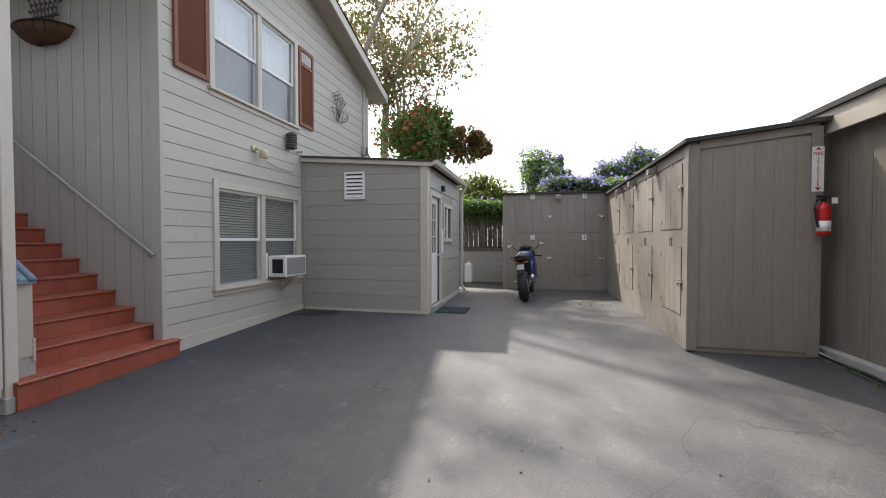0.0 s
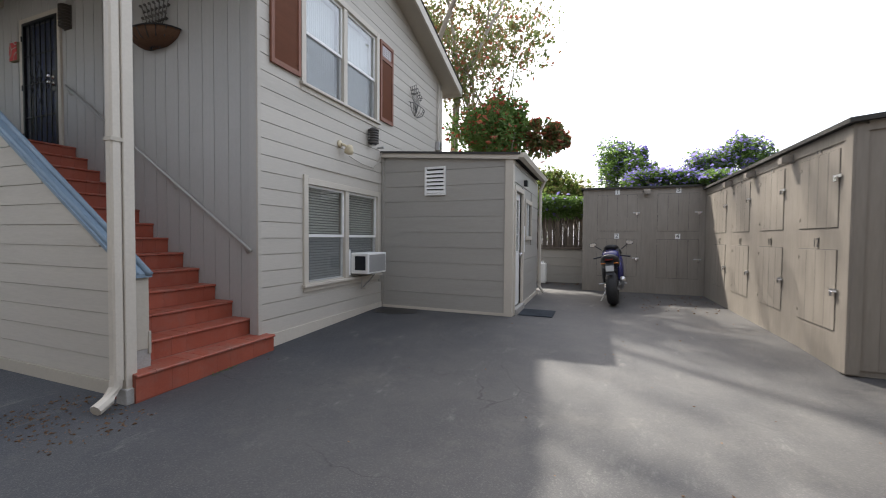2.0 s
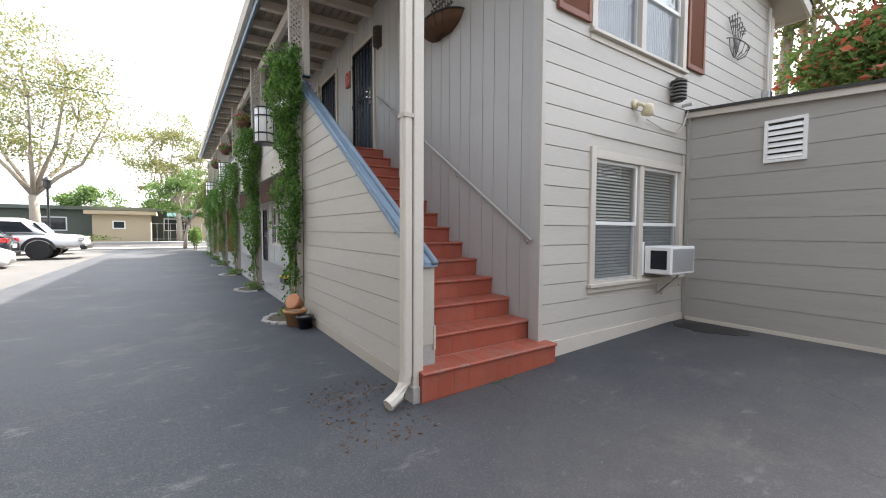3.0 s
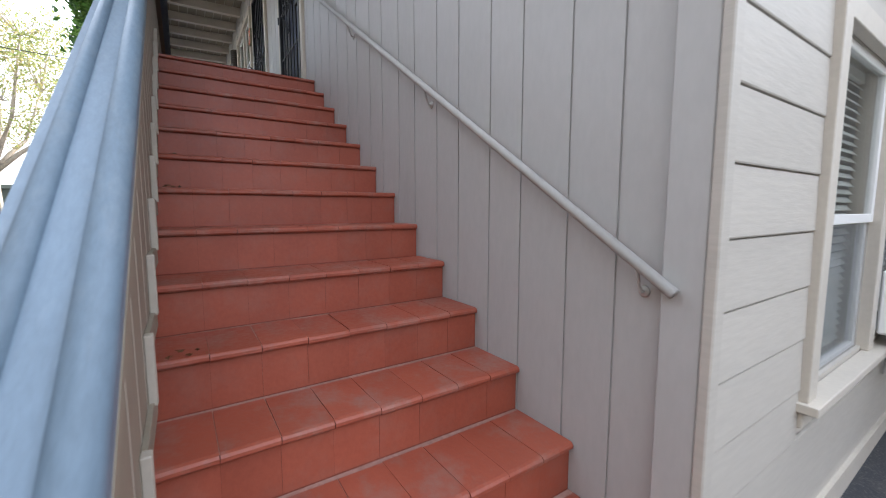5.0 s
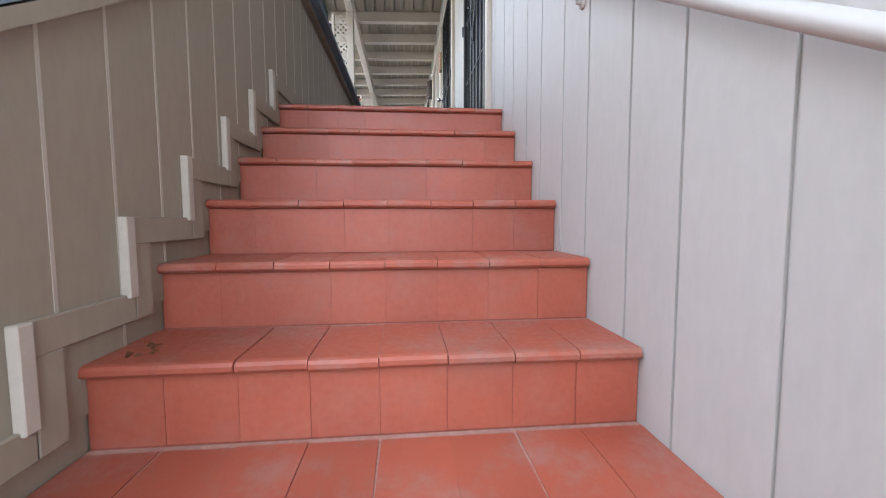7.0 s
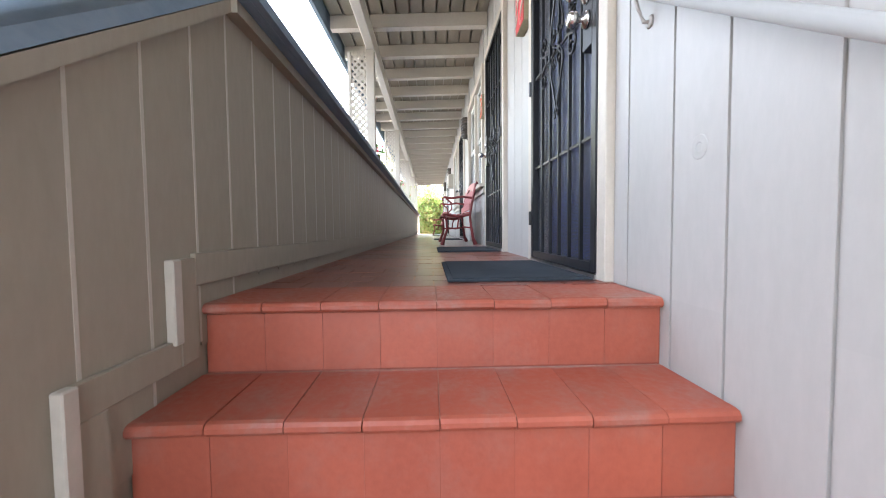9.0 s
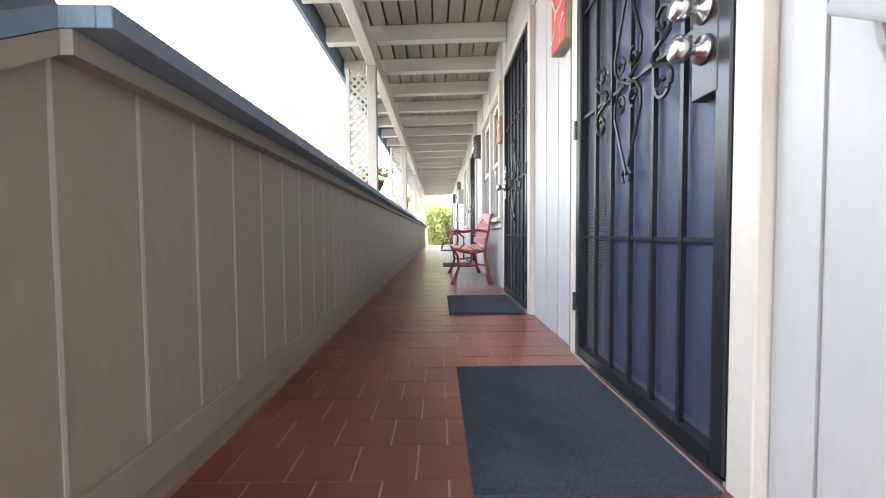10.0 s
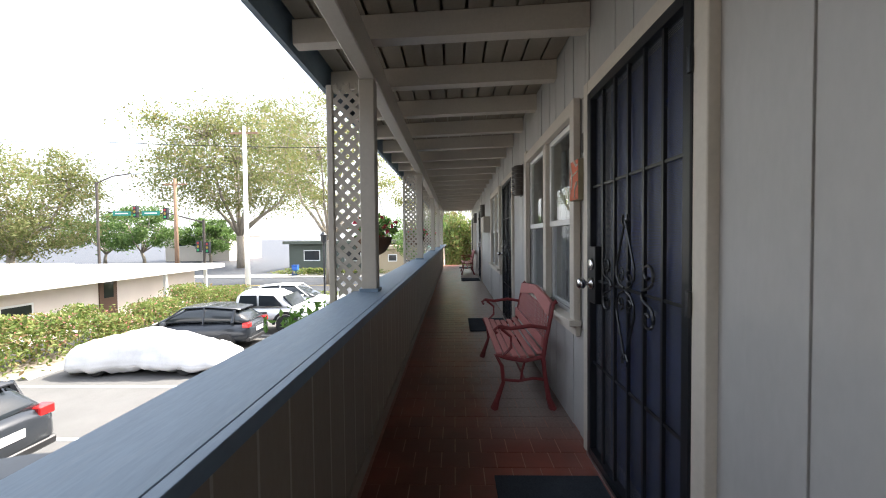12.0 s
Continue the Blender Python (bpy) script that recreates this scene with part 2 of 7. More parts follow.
def leafy(name, colours, rough=0.55):
    """Leaves that differ by clump."""
    m, nt, b = nodes_of(name)
    g = nt.nodes.new("ShaderNodeNewGeometry")
    n = len(colours) - 1
    col = ramp(nt, g.outputs["Random Per Island"], tuple((i / max(n, 1), c) for i, c in enumerate(colours)))
    link(nt, col, b.inputs["Base Color"])
    b.inputs["Roughness"].default_value = rough
    t = nt.nodes.new("ShaderNodeBsdfTranslucent")
    link(nt, col, t.inputs["Color"])
    mx = nt.nodes.new("ShaderNodeMixShader")
    mx.inputs[0].default_value = 0.5
    link(nt, b.outputs[0], mx.inputs[1])
    link(nt, t.outputs[0], mx.inputs[2])
    link(nt, mx.outputs[0], nt.nodes["Material Output"].inputs["Surface"])
    return m


VINE = leafy("vine_leaves", ((0.045, 0.11, 0.02), (0.09, 0.19, 0.035), (0.14, 0.27, 0.05), (0.20, 0.34, 0.08)))
LEAF = leafy("plane_tree_leaves", ((0.13, 0.165, 0.05), (0.18, 0.21, 0.07), (0.24, 0.25, 0.10), (0.27, 0.22, 0.10)))
AUTUMN = leafy("turning_leaves", ((0.10, 0.14, 0.04), (0.15, 0.19, 0.06), (0.20, 0.22, 0.085), (0.13, 0.17, 0.055), (0.24, 0.15, 0.07), (0.33, 0.10, 0.06)))
IVY = leafy("ivy_leaves", ((0.10, 0.175, 0.04), (0.15, 0.25, 0.065), (0.22, 0.32, 0.095)))
FLOWER = leafy("purple_flowers", ((0.22, 0.19, 0.50), (0.30, 0.26, 0.60), (0.40, 0.36, 0.68)))
REDFLOWER = leafy("red_flowers", ((0.45, 0.03, 0.05), (0.6, 0.08, 0.12)))
PINKFLOWER = leafy("pink_flowers", ((0.62, 0.18, 0.20), (0.70, 0.35, 0.33)))
HEDGE = leafy("hedge_leaves", ((0.09, 0.14, 0.03), (0.16, 0.23, 0.055), (0.25, 0.30, 0.09), (0.25, 0.17, 0.085)))
LITTER = leafy("dry_leaves", ((0.16, 0.09, 0.05), (0.26, 0.15, 0.08), (0.10, 0.06, 0.035)))


# ---- mesh helpers ----
def part(name, bm, material, parent=None, label="", at=None):
    """Links a bmesh as one mesh object."""
    me = bpy.data.meshes.new(name)
    bm.normal_update()
    bm.to_mesh(me)
    bm.free()
    me.materials.append(material)
    ob = new(name, me)
    if parent is not None:
        ob.parent = parent
    if at is not None:
        ob.matrix_basis = at
    if label:
        ob["label"] = label
    return ob


def thing(name, label, category, group="", kind="", at=None):
    """An empty at a thing's base."""
    ob = new(name)
    ob.empty_display_size = 0.1
    if at is not None:
        ob.matrix_basis = at
    return tagged(ob, label, category, group, kind)


def again(ob, parent=None, at=None):
    """Another object on the same mesh."""
    c = bpy.data.objects.new(ob.name.split(".")[0], ob.data)
    scene.collection.objects.link(c)
    if parent is not None:
        c.parent = parent
    if at is not None:
        c.matrix_basis = at
    return c


def box(x0, x1, y0, y1, z0, z1, bm=None, bevel=0.0):
    own = bm is None
    bm = bm or bmesh.new()
    x0, x1 = sorted((x0, x1))
    y0, y1 = sorted((y0, y1))
    z0, z1 = sorted((z0, z1))
    v = [bm.verts.new(p) for p in ((x0, y0, z0), (x1, y0, z0), (x1, y1, z0), (x0, y1, z0), (x0, y0, z1), (x1, y0, z1), (x1, y1, z1), (x0, y1, z1))]
    fs = [bm.faces.new([v[i] for i in f]) for f in ((3, 2, 1, 0), (4, 5, 6, 7), (0, 1, 5, 4), (1, 2, 6, 5), (2, 3, 7, 6), (3, 0, 4, 7))]
    if bevel:
        es = {e for f in fs for e in f.edges}
        bmesh.ops.bevel(bm, geom=list(es), offset=bevel, segments=1, affect="EDGES")
    return bm


def prism(poly, axis, a, b, bm=None):
    """A flat outline drawn out along an axis; poly holds the two other coordinates in x, y, z order."""
    bm = bm or bmesh.new()
    def at(p, c):
        q = list(p)
        q.insert("xyz".index(axis), c)
        return q
    lo = [bm.verts.new(at(p, a)) for p in poly]
    hi = [bm.verts.new(at(p, b)) for p in poly]
    n = len(poly)
    bm.faces.new(lo[::-1])
    bm.faces.new(hi)
    for i in range(n):
        bm.faces.new((lo[i], lo[(i + 1) % n], hi[(i + 1) % n], hi[i]))
    bmesh.ops.recalc_face_normals(bm, faces=bm.faces)
    return bm


def tube(points, radius, sides=8, bm=None, taper=None):
    """A round bar along points; taper gives a radius per point."""
    bm = bm or bmesh.new()
    pts = [Vector(p) for p in points]
    rings = []
    for i, p in enumerate(pts):
        d = (pts[min(i + 1, len(pts) - 1)] - pts[max(i - 1, 0)]).normalized()
        ref = Vector((0, 0, 1)) if abs(d.z) < 0.9 else Vector((1, 0, 0))
        u = d.cross(ref).normalized()
        w = d.cross(u)
        r = taper[i] if taper else radius
        rings.append([bm.verts.new(p + (u * math.cos(a) + w * math.sin(a)) * r) for a in [2 * math.pi * k / sides for k in range(sides)]])
    for a, b in zip(rings, rings[1:]):
        for k in range(sides):
            bm.faces.new((a[k], a[(k + 1) % sides], b[(k + 1) % sides], b[k]))
    bm.faces.new(rings[0][::-1])
    bm.faces.new(rings[-1])
    bmesh.ops.recalc_face_normals(bm, faces=bm.faces)
    return bm


def lathe(profile, sides=20, bm=None, centre=(0, 0)):
    """A turned shape from (radius, z) pairs."""
    bm = bm or bmesh.new()
    rings = [[bm.verts.new((centre[0] + r * math.cos(2 * math.pi * k / sides), centre[1] + r * math.sin(2 * math.pi * k / sides), z)) for k in range(sides)] for r, z in profile]
    for a, b in zip(rings, rings[1:]):
        for k in range(sides):
            bm.faces.new((a[k], a[(k + 1) % sides], b[(k + 1) % sides], b[k]))
    bm.faces.new(rings[0][::-1])
    bm.faces.new(rings[-1])
    return bm


def smooth(ob):
    for p in ob.data.polygons:
        p.use_smooth = True
    return ob


def leaf_mesh(name, centres, size, material, parent=None, seed=1, flat=0.0, droop=0.0, label=""):
    """Many small folded leaves round the given centres, one mesh."""
    rng = np.random.default_rng(seed)
    c = np.asarray(centres, dtype=float)
    n = len(c)
    a = rng.normal(size=(n, 3))
    a[:, 2] = a[:, 2] * (1 - flat) - droop
    a /= np.linalg.norm(a, axis=1)[:, None]
    b = np.cross(a, rng.normal(size=(n, 3)))
    b /= np.linalg.norm(b, axis=1)[:, None] + 1e-9
    s = (size * rng.uniform(0.6, 1.4, n))[:, None]
    nrm = np.cross(a, b) * 0.18
    v = np.stack([c - a * s * 0.5, c + b * s * 0.28 + nrm * s, c + a * s * 0.5, c - b * s * 0.28 + nrm * s], 1).reshape(-1, 3)
    i = np.arange(n) * 4
    f = np.concatenate([np.stack([i, i + 1, i + 2], 1), np.stack([i, i + 2, i + 3], 1)])
    me = bpy.data.meshes.new(name)
    me.from_pydata(v.tolist(), [], f.tolist())
    me.materials.append(material)
    ob = new(name, me)
    ob.parent = parent
    ob["kind"] = "stuff"
    if label:
        ob["label"] = label
    return ob


def cloud(rng, centre, radii, n, shell=0.5):
    """Points in a blob, thicker towards its skin."""
    d = rng.normal(size=(n, 3))
    d /= np.linalg.norm(d, axis=1)[:, None]
    r = rng.uniform(shell, 1.0, n)[:, None]
    return np.asarray(centre) + d * r * np.asarray(radii)


# ---- plan ----
RUN, RISE, NOSE0, STEP1, STEPS = 0.2775, 0.185, 0.155, 0.14, 14
FLOOR = STEP1 + (STEPS - 1) * RISE          # upper walkway
LAND = NOSE0 - (STEPS - 1) * RUN            # nose of the landing
FAR = -22.0                                 # far end of the building
IN, OUT = -1.220, -1.340                    # faces of the half wall
CAPZ = 3.446
BACK = 5.65                                 # far edge of the end wall
RIDGE_Y, RIDGE_Z, SLOPE = 2.35, 6.15, 0.315
DECK = 5.08


def ground_z(y):
    return float(np.interp(y, (-1.6, 2.4), (-0.105, 0.03)))


def roof_under(y):
    return RIDGE_Z - 0.12 - SLOPE * abs(y - RIDGE_Y) if y > -0.05 else DECK


# ---- ground ----
bm = bmesh.new()
xs = sorted(set(list(np.linspace(-60, 60, 9)) + [-2500, -600, -200, 200, 600, 2500]))
ys = sorted(set(list(np.linspace(-1.6, 2.4, 9)) + [-2500, -600, -200, -60, -30, -10, 10, 30, 60, 200, 600, 2500]))
grid = [[bm.verts.new((x, y, ground_z(y))) for x in xs] for y in ys]
for j in range(len(ys) - 1):
    for i in range(len(xs) - 1):
        bm.faces.new((grid[j][i], grid[j][i + 1], grid[j + 1][i + 1], grid[j + 1][i]))
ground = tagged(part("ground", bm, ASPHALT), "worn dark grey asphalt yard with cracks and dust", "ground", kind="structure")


# unseen wall, added to cut skylight from the south; dark to limit bounce
wall_south = tagged(part("wall_south", box(-6.0, 24.0, -14.0, -8.0, -0.3, 8.4), surface("dark_stained_boards", (0.085, 0.08, 0.075), 0.8, 0.2, 50, 1.5, (0.06, 0.055, 0.05), 0.4, 0.3)), "unseen plain dark wall added across the drive to block skylight", "wall", kind="structure")


# ---- walls made of boards ----
def cut_rows(lo, hi, gaps):
    """The stretches of lo..hi that no gap covers."""
    out, at = [], lo
    for a, b in sorted(gaps):
        if a > at:
            out.append((at, min(a, hi)))
        at = max(at, b)
    if at < hi:
        out.append((at, hi))
    return [(a, b) for a, b in out if b - a > 0.01]


def lap_boards(parent, face, axis, sign, lo, hi, z0, z1, reveal, material, openings=(), top=None, bottom=None):
    """Overlapping horizontal boards on a wall face; openings are (lo, hi, z0, z1)."""
    z = z0
    while z < z1 - 0.02:
        zt = min(z + reveal, z1)
        gaps = [(a, b) for a, b, p, q in openings if p < zt - 0.03 and q > z + 0.03]
        rows = cut_rows(lo, hi, gaps)
        for a, b in rows:
            poly = [(face, z + 0.002), (face + sign * 0.014, z + 0.002), (face + sign * 0.016, z + 0.006), (face + sign * 0.012, zt - 0.004), (face + sign * 0.007, zt - 0.003), (face, zt - 0.003)]
            if top is None and bottom is None:
                if axis == "y":
                    bm = prism([(p, q) for p, q in poly], "y", a, b)
                else:
                    bm = prism([(p, q) for p, q in poly], "x", a, b)
                part("board", bm, material, parent)
            else:
                # boards under a sloping edge: cut where the slope crosses
                bm = bmesh.new()
                n = max(2, int((b - a) / 0.05))
                def lim(s):
                    return min(zt, top(s)) if top else zt
                pts = []
                for i in range(n + 1):
                    s = a + (b - a) * i / n
                    if lim(s) > z + 0.006:
                        pts.append((s, lim(s)))
                if len(pts) < 2:
                    continue
                loop = [(pts[0][0], z + 0.004)] + pts + [(pts[-1][0], z + 0.004)]
                keep = [loop[0], loop[1]] + [p for p, q, r in zip(loop[2:-2], loop[1:], loop[3:]) if abs((r[0] - q[0]) * (p[1] - q[1]) - (r[1] - q[1]) * (p[0] - q[0])) > 1e-6] + loop[-2:]
                bm = prism(keep, "x" if axis == "y" else "y", 0, 1)
                for v in bm.verts:
                    if axis == "y":
                        zz = v.co.z
                        f = 1 - (zz - z) / reveal
                        v.co.x = face if v.co.x < 0.5 else face + sign * (0.012 + 0.004 * f)
                    else:
                        zz = v.co.z
                        f = 1 - (zz - z) / reveal
                        v.co.y = face if v.co.y < 0.5 else face + sign * (0.012 + 0.004 * f)
                bmesh.ops.recalc_face_normals(bm, faces=bm.faces)
                part("board", bm, material, parent)
        z = zt


def wall_core(name, label, axis, a, b, lo, hi, z0, z1, material, openings=()):
    """A thick wall with openings right through it, built of blocks round them."""
    holder = thing(name, label, "wall", kind="structure")
    edges = sorted({lo, hi, *[o[0] for o in openings], *[o[1] for o in openings]})
    bm = bmesh.new()
    for s, e in zip(edges, edges[1:]):
        mid = (s + e) / 2
        for p, q in cut_rows(z0, z1, [(o[2], o[3]) for o in openings if o[0] < mid < o[1]]):
            if axis == "y":
                box(a, b, s, e, p, q, bm)
            else:
                box(s, e, a, b, p, q, bm)
    part("wall_core", bm, material, holder)
    return holder


# end wall, with two windows one over the other
W1 = (0.80, 2.60, 0.66, 1.98)
W2 = (0.76, 2.55, 3.30, 4.72)
wall_end = wall_core("wall_end", "beige painted end wall of overlapping boards", "y", -0.15, -0.002, 0.03, BACK, -0.2, 4.95, PAINT, [W1, W2])
bm = prism([(0.03, 4.95), (BACK, 4.95), (BACK, roof_under(BACK)), (RIDGE_Y, roof_under(RIDGE_Y)), (0.03, roof_under(0.03))], "x", -0.15, -0.002)
part("gable_core", bm, PAINT, wall_end)
pad = 0.085
lap_boards(wall_end, 0.0, "y", 1, 0.019, BACK, 0.10, 4.73, 0.193, PAINT,
           [(o[0] - pad, o[1] + pad, o[2] - pad, o[3] + pad) for o in (W1, W2)])
lap_boards(wall_end, 0.0, "y", 1, 0.019, BACK, 4.73, 6.1, 0.193, PAINT, top=roof_under)
part("corner_board", box(-0.005, 0.024, -0.034, 0.018, -0.02, 5.0, bevel=0.004), PAINT, wall_end)
part("corner_board", box(-0.005, 0.030, BACK - 0.10, BACK + 0.03, 0.02, 4.85, bevel=0.004), TRIM, wall_end)
part("skirting", prism([(0.019, -0.065), (2.77, 0.02), (2.77, 0.12), (0.019, 0.113)], "x", 0.0, 0.034), TRIM, wall_end)

# front wall: doors and windows along both floors
DOORS = [(-4.76, -3.83), (-6.69, -5.735), (-10.55, -9.60), (-16.3, -15.4), (-20.9, -20.0)]
WINS = [(-8.50, -6.99, 3.27, 4.50), (-12.35, -11.0, 3.27, 4.50), (-19.6, -18.2, 3.27, 4.50)]
LOWDOORS = [(-9.6, -8.65), (-14.4, -13.45)]
LOWWINS = [(-7.9, -6.5, 0.75, 2.0), (-12.6, -11.2, 0.75, 2.0)]
DH = 1.985
front_open = [(a, b, FLOOR - 0.02, FLOOR + DH) for a, b in DOORS] + WINS + [(a, b, -0.02, 2.0) for a, b in LOWDOORS] + LOWWINS
wall_front = wall_core("wall_front", "pale grey front wall of vertical grooved boards", "x", 0.0065, 0.16, FAR, 0.0, -0.2, 5.1, WALLP, front_open)


def vertical_boards(parent, y0, y1, lo, hi, zf, zt, pitch, material, openings=(), gap=0.009, first=None):
    """Upright boards with a groove between each two; zf may be a function of x."""
    x, turn = hi, False
    while x > lo + 0.02:
        lead = x == hi and first
        wide = first if lead else pitch * (1.095 if turn else 0.905)
        a, b = max(lo, x - wide), min(x, hi)
        mid = (a + b) / 2
        base = zf(mid) if callable(zf) else zf
        crest = zt(mid) if callable(zt) else zt
        cuts = [(o[2], o[3]) for o in openings if o[0] < mid < o[1]]
        aa, bb = a, b
        for o in openings:
            if o[0] < a < o[1] < b:
                aa = o[1]
            if a < o[0] < b < o[1]:
                bb = o[0]
        for p, q in cut_rows(base, crest, cuts):
            if bb - aa - gap > 0.01:
                part("board", box(aa + gap / 2, bb - gap / 2, y0, y1, p, q), material, parent)
        turn = turn if lead else not turn
        x = a


pads = [(o[0] - 0.07, o[1] + 0.07, o[2] - (0.0 if o[2] < FLOOR + 0.1 and o[3] - o[2] > 1.9 else 0.07), o[3] + 0.07) for o in front_open]
vertical_boards(wall_front, 0.0, 0.014, FAR, -0.115, FLOOR + 0.0, 5.02, 0.212, WALLP, pads, first=0.155)
vertical_boards(wall_front, 0.0, 0.014, LAND - 0.05, -0.115, -0.1, FLOOR, 0.212, WALLP, first=0.155)
vertical_boards(wall_front, 0.0, 0.014, FAR, LAND - 0.05, 0.0, 2.3, 0.2032, WALLP, pads)
part("corner_board", box(-0.115, -0.006, -0.028, 0.012, -0.1, 5.02, bevel=0.004), WALLP, wall_front)

# rest of the shell
wall_back = tagged(part("wall_back", box(FAR, -0.15, BACK - 0.15, BACK, -0.2, 4.95), PAINT), "plain back wall of the apartment building", "wall", kind="structure")
wall_far = tagged(part("wall_far", box(FAR, FAR + 0.15, 0.16, BACK - 0.15, -0.2, 5.1), PAINT), "plain far wall of the apartment building", "wall", kind="structure")
floor_inside = tagged(part("floor_inside", box(FAR + 0.15, -0.15, 0.16, BACK - 0.15, FLOOR - 0.2, FLOOR - 0.05), DARKVOID), "dim floor inside the apartments", "floor", kind="structure")
partition = tagged(part("wall_partition", box(FAR + 0.15, -0.15, 3.4, 3.5, FLOOR - 0.05, 4.95), CURTAIN), "pale inner wall behind the apartment windows", "wall", kind="structure")
partition2 = tagged(part("wall_partition_low", box(FAR + 0.15, -0.15, 3.4, 3.5, -0.1, FLOOR - 0.2), CURTAIN), "pale inner wall behind the lower windows", "wall", kind="structure")
partition3 = tagged(part("wall_partition_side", box(-3.0, -2.9, 0.16, 3.4, -0.1, 4.95), CURTAIN), "pale cross wall inside the end apartments", "wall", kind="structure")

# ---- roof ----
roof = thing("roof", "low gable roof with pale fascia over the apartments", "roof", kind="structure")
E0, E1 = 0.42, 6.0
ze = RIDGE_Z - SLOPE * (E1 - RIDGE_Y)
zf0 = RIDGE_Z - SLOPE * (RIDGE_Y + 1.70)
slab = [(E1, ze), (RIDGE_Y, RIDGE_Z), (-0.1, 5.36), (-1.70, DECK + 0.02), (-1.70, DECK + 0.0), (-0.1, DECK + 0.05), (0.0, DECK + 0.05), (0.0, roof_under(0.0)), (RIDGE_Y, RIDGE_Z - 0.12), (E1, ze - 0.12)]
part("roof_slab", prism(slab, "x", FAR - 0.4, E0 - 0.04), CREAM, roof)
part("roofing", prism([(E1 + 0.03, ze + 0.004), (RIDGE_Y, RIDGE_Z + 0.014), (RIDGE_Y, RIDGE_Z + 0.03), (E1 + 0.03, ze + 0.02)], "x", FAR - 0.4, E0 + 0.02), ROOFING, roof)
part("roofing", prism([(-1.74, DECK + 0.03), (-0.1, 5.375), (RIDGE_Y, RIDGE_Z + 0.014), (RIDGE_Y, RIDGE_Z + 0.03), (-0.1, 5.39), (-1.74, DECK + 0.05)], "x", FAR - 0.4, E0 + 0.02), ROOFING, roof)
part("rake_fascia", prism([(E1 + 0.02, ze + 0.0), (RIDGE_Y, RIDGE_Z), (RIDGE_Y, RIDGE_Z - 0.19), (E1 + 0.02, ze - 0.19)], "x", E0 - 0.04, E0), TRIM, roof)
part("rake_fascia", prism([(-1.70, DECK + 0.02), (-0.1, 5.36), (RIDGE_Y, RIDGE_Z), (RIDGE_Y, RIDGE_Z - 0.19), (-0.1, 5.17), (-1.70, DECK - 0.16)], "x", E0 - 0.04, E0), TRIM, roof)
part("eave_fascia", box(FAR - 0.4, E0, -1.735, -1.70, DECK - 0.22, DECK + 0.02), BLUECAP, roof)
part("gutter", prism([(-1.80, DECK - 0.10), (-1.738, DECK - 0.10), (-1.738, DECK + 0.02), (-1.84, DECK + 0.02)], "x", FAR - 0.4, E0), TRIM, roof)
part("eave_fascia", box(FAR - 0.4, E0, E1, E1 + 0.03, ze - 0.19, ze), TRIM, roof)

# ---- walkway ceiling: rafters and deck boards, the posts' beam ----
ceiling = thing("ceiling", "cream painted open rafters under grey deck boards", "ceiling", kind="structure")
bm = bmesh.new()
y = -1.66
while y < -0.02:
    zz = float(np.interp(y, (-1.7, 0), (DECK - 0.075, DECK - 0.02)))
    box(FAR, -0.02, y + 0.008, min(y + 0.130, -0.001), zz, zz + 0.018, bm)
    y += 0.14
part("ceiling_boards", bm, TAUPE, ceiling)
x = -0.42
rafter = None
while x > FAR:
    if rafter is None:
        bm = prism([(-1.665, DECK - 0.215), (0.0, DECK - 0.165), (0.0, DECK - 0.025), (-1.665, DECK - 0.08)], "x", -0.045, 0.045)
        rafter = part("rafter", bm, TRIM, ceiling, at=Matrix.Translation((x, 0, 0)))
    else:
        again(rafter, ceiling, Matrix.Translation((x, 0, 0)))
    x -= 0.7075
part("long_beam", box(FAR, 0.12, -1.30, -1.21, 4.68, 4.855, bevel=0.006), TRIM, ceiling)

# ---- stairs ----
stairs = thing("stairs", "red painted tiled stairs with worn noses", "stairs", kind="structure")
YT = np.linspace(IN - 0.006, -0.004, 9)
tile_w = YT[1] - YT[0]
core = bmesh.new()
for k in range(1, STEPS + 1):
    x, z = NOSE0 - (k - 1) * RUN, STEP1 + (k - 1) * RISE
    ya, yb = (IN - 0.008, -0.001)
    if k == 1:
        ya, yb = -1.40, 0.085
    back = x - RUN - 0.05 if k < STEPS else x - 0.3
    box(back, x - 0.0225, ya, yb, (z - RISE - 0.25) if k > 1 else -0.15, z - 0.006, core)
part("stair_core", core, surface("dark_red_joint", (0.22, 0.058, 0.036), 0.8, 0.2, 60, 3), stairs)
beds = bmesh.new()
for k in range(1, STEPS + 1):
    x, z = NOSE0 - (k - 1) * RUN, STEP1 + (k - 1) * RISE
    ya, yb = (IN - 0.008, -0.001) if k > 1 else (-1.40, 0.085)
    box(x - RUN - 0.02, x - 0.012, ya, yb, z - 0.0058, z - 0.0030, beds)
part("grout_bed", beds, GROUT, stairs, "pale worn grout")


def nosing_tile(w):
    """A tread tile with a rounded nose that hangs over the riser."""
    prof = [(-RUN + 0.002, -0.011), (-RUN + 0.002, 0.0), (-0.016, 0.0), (-0.006, -0.003), (0.0, -0.010), (0.0, -0.020), (-0.006, -0.027), (-0.018, -0.030), (-0.024, -0.011)]
    return prism(prof, "y", -w / 2 + 0.0012, w / 2 - 0.0012)


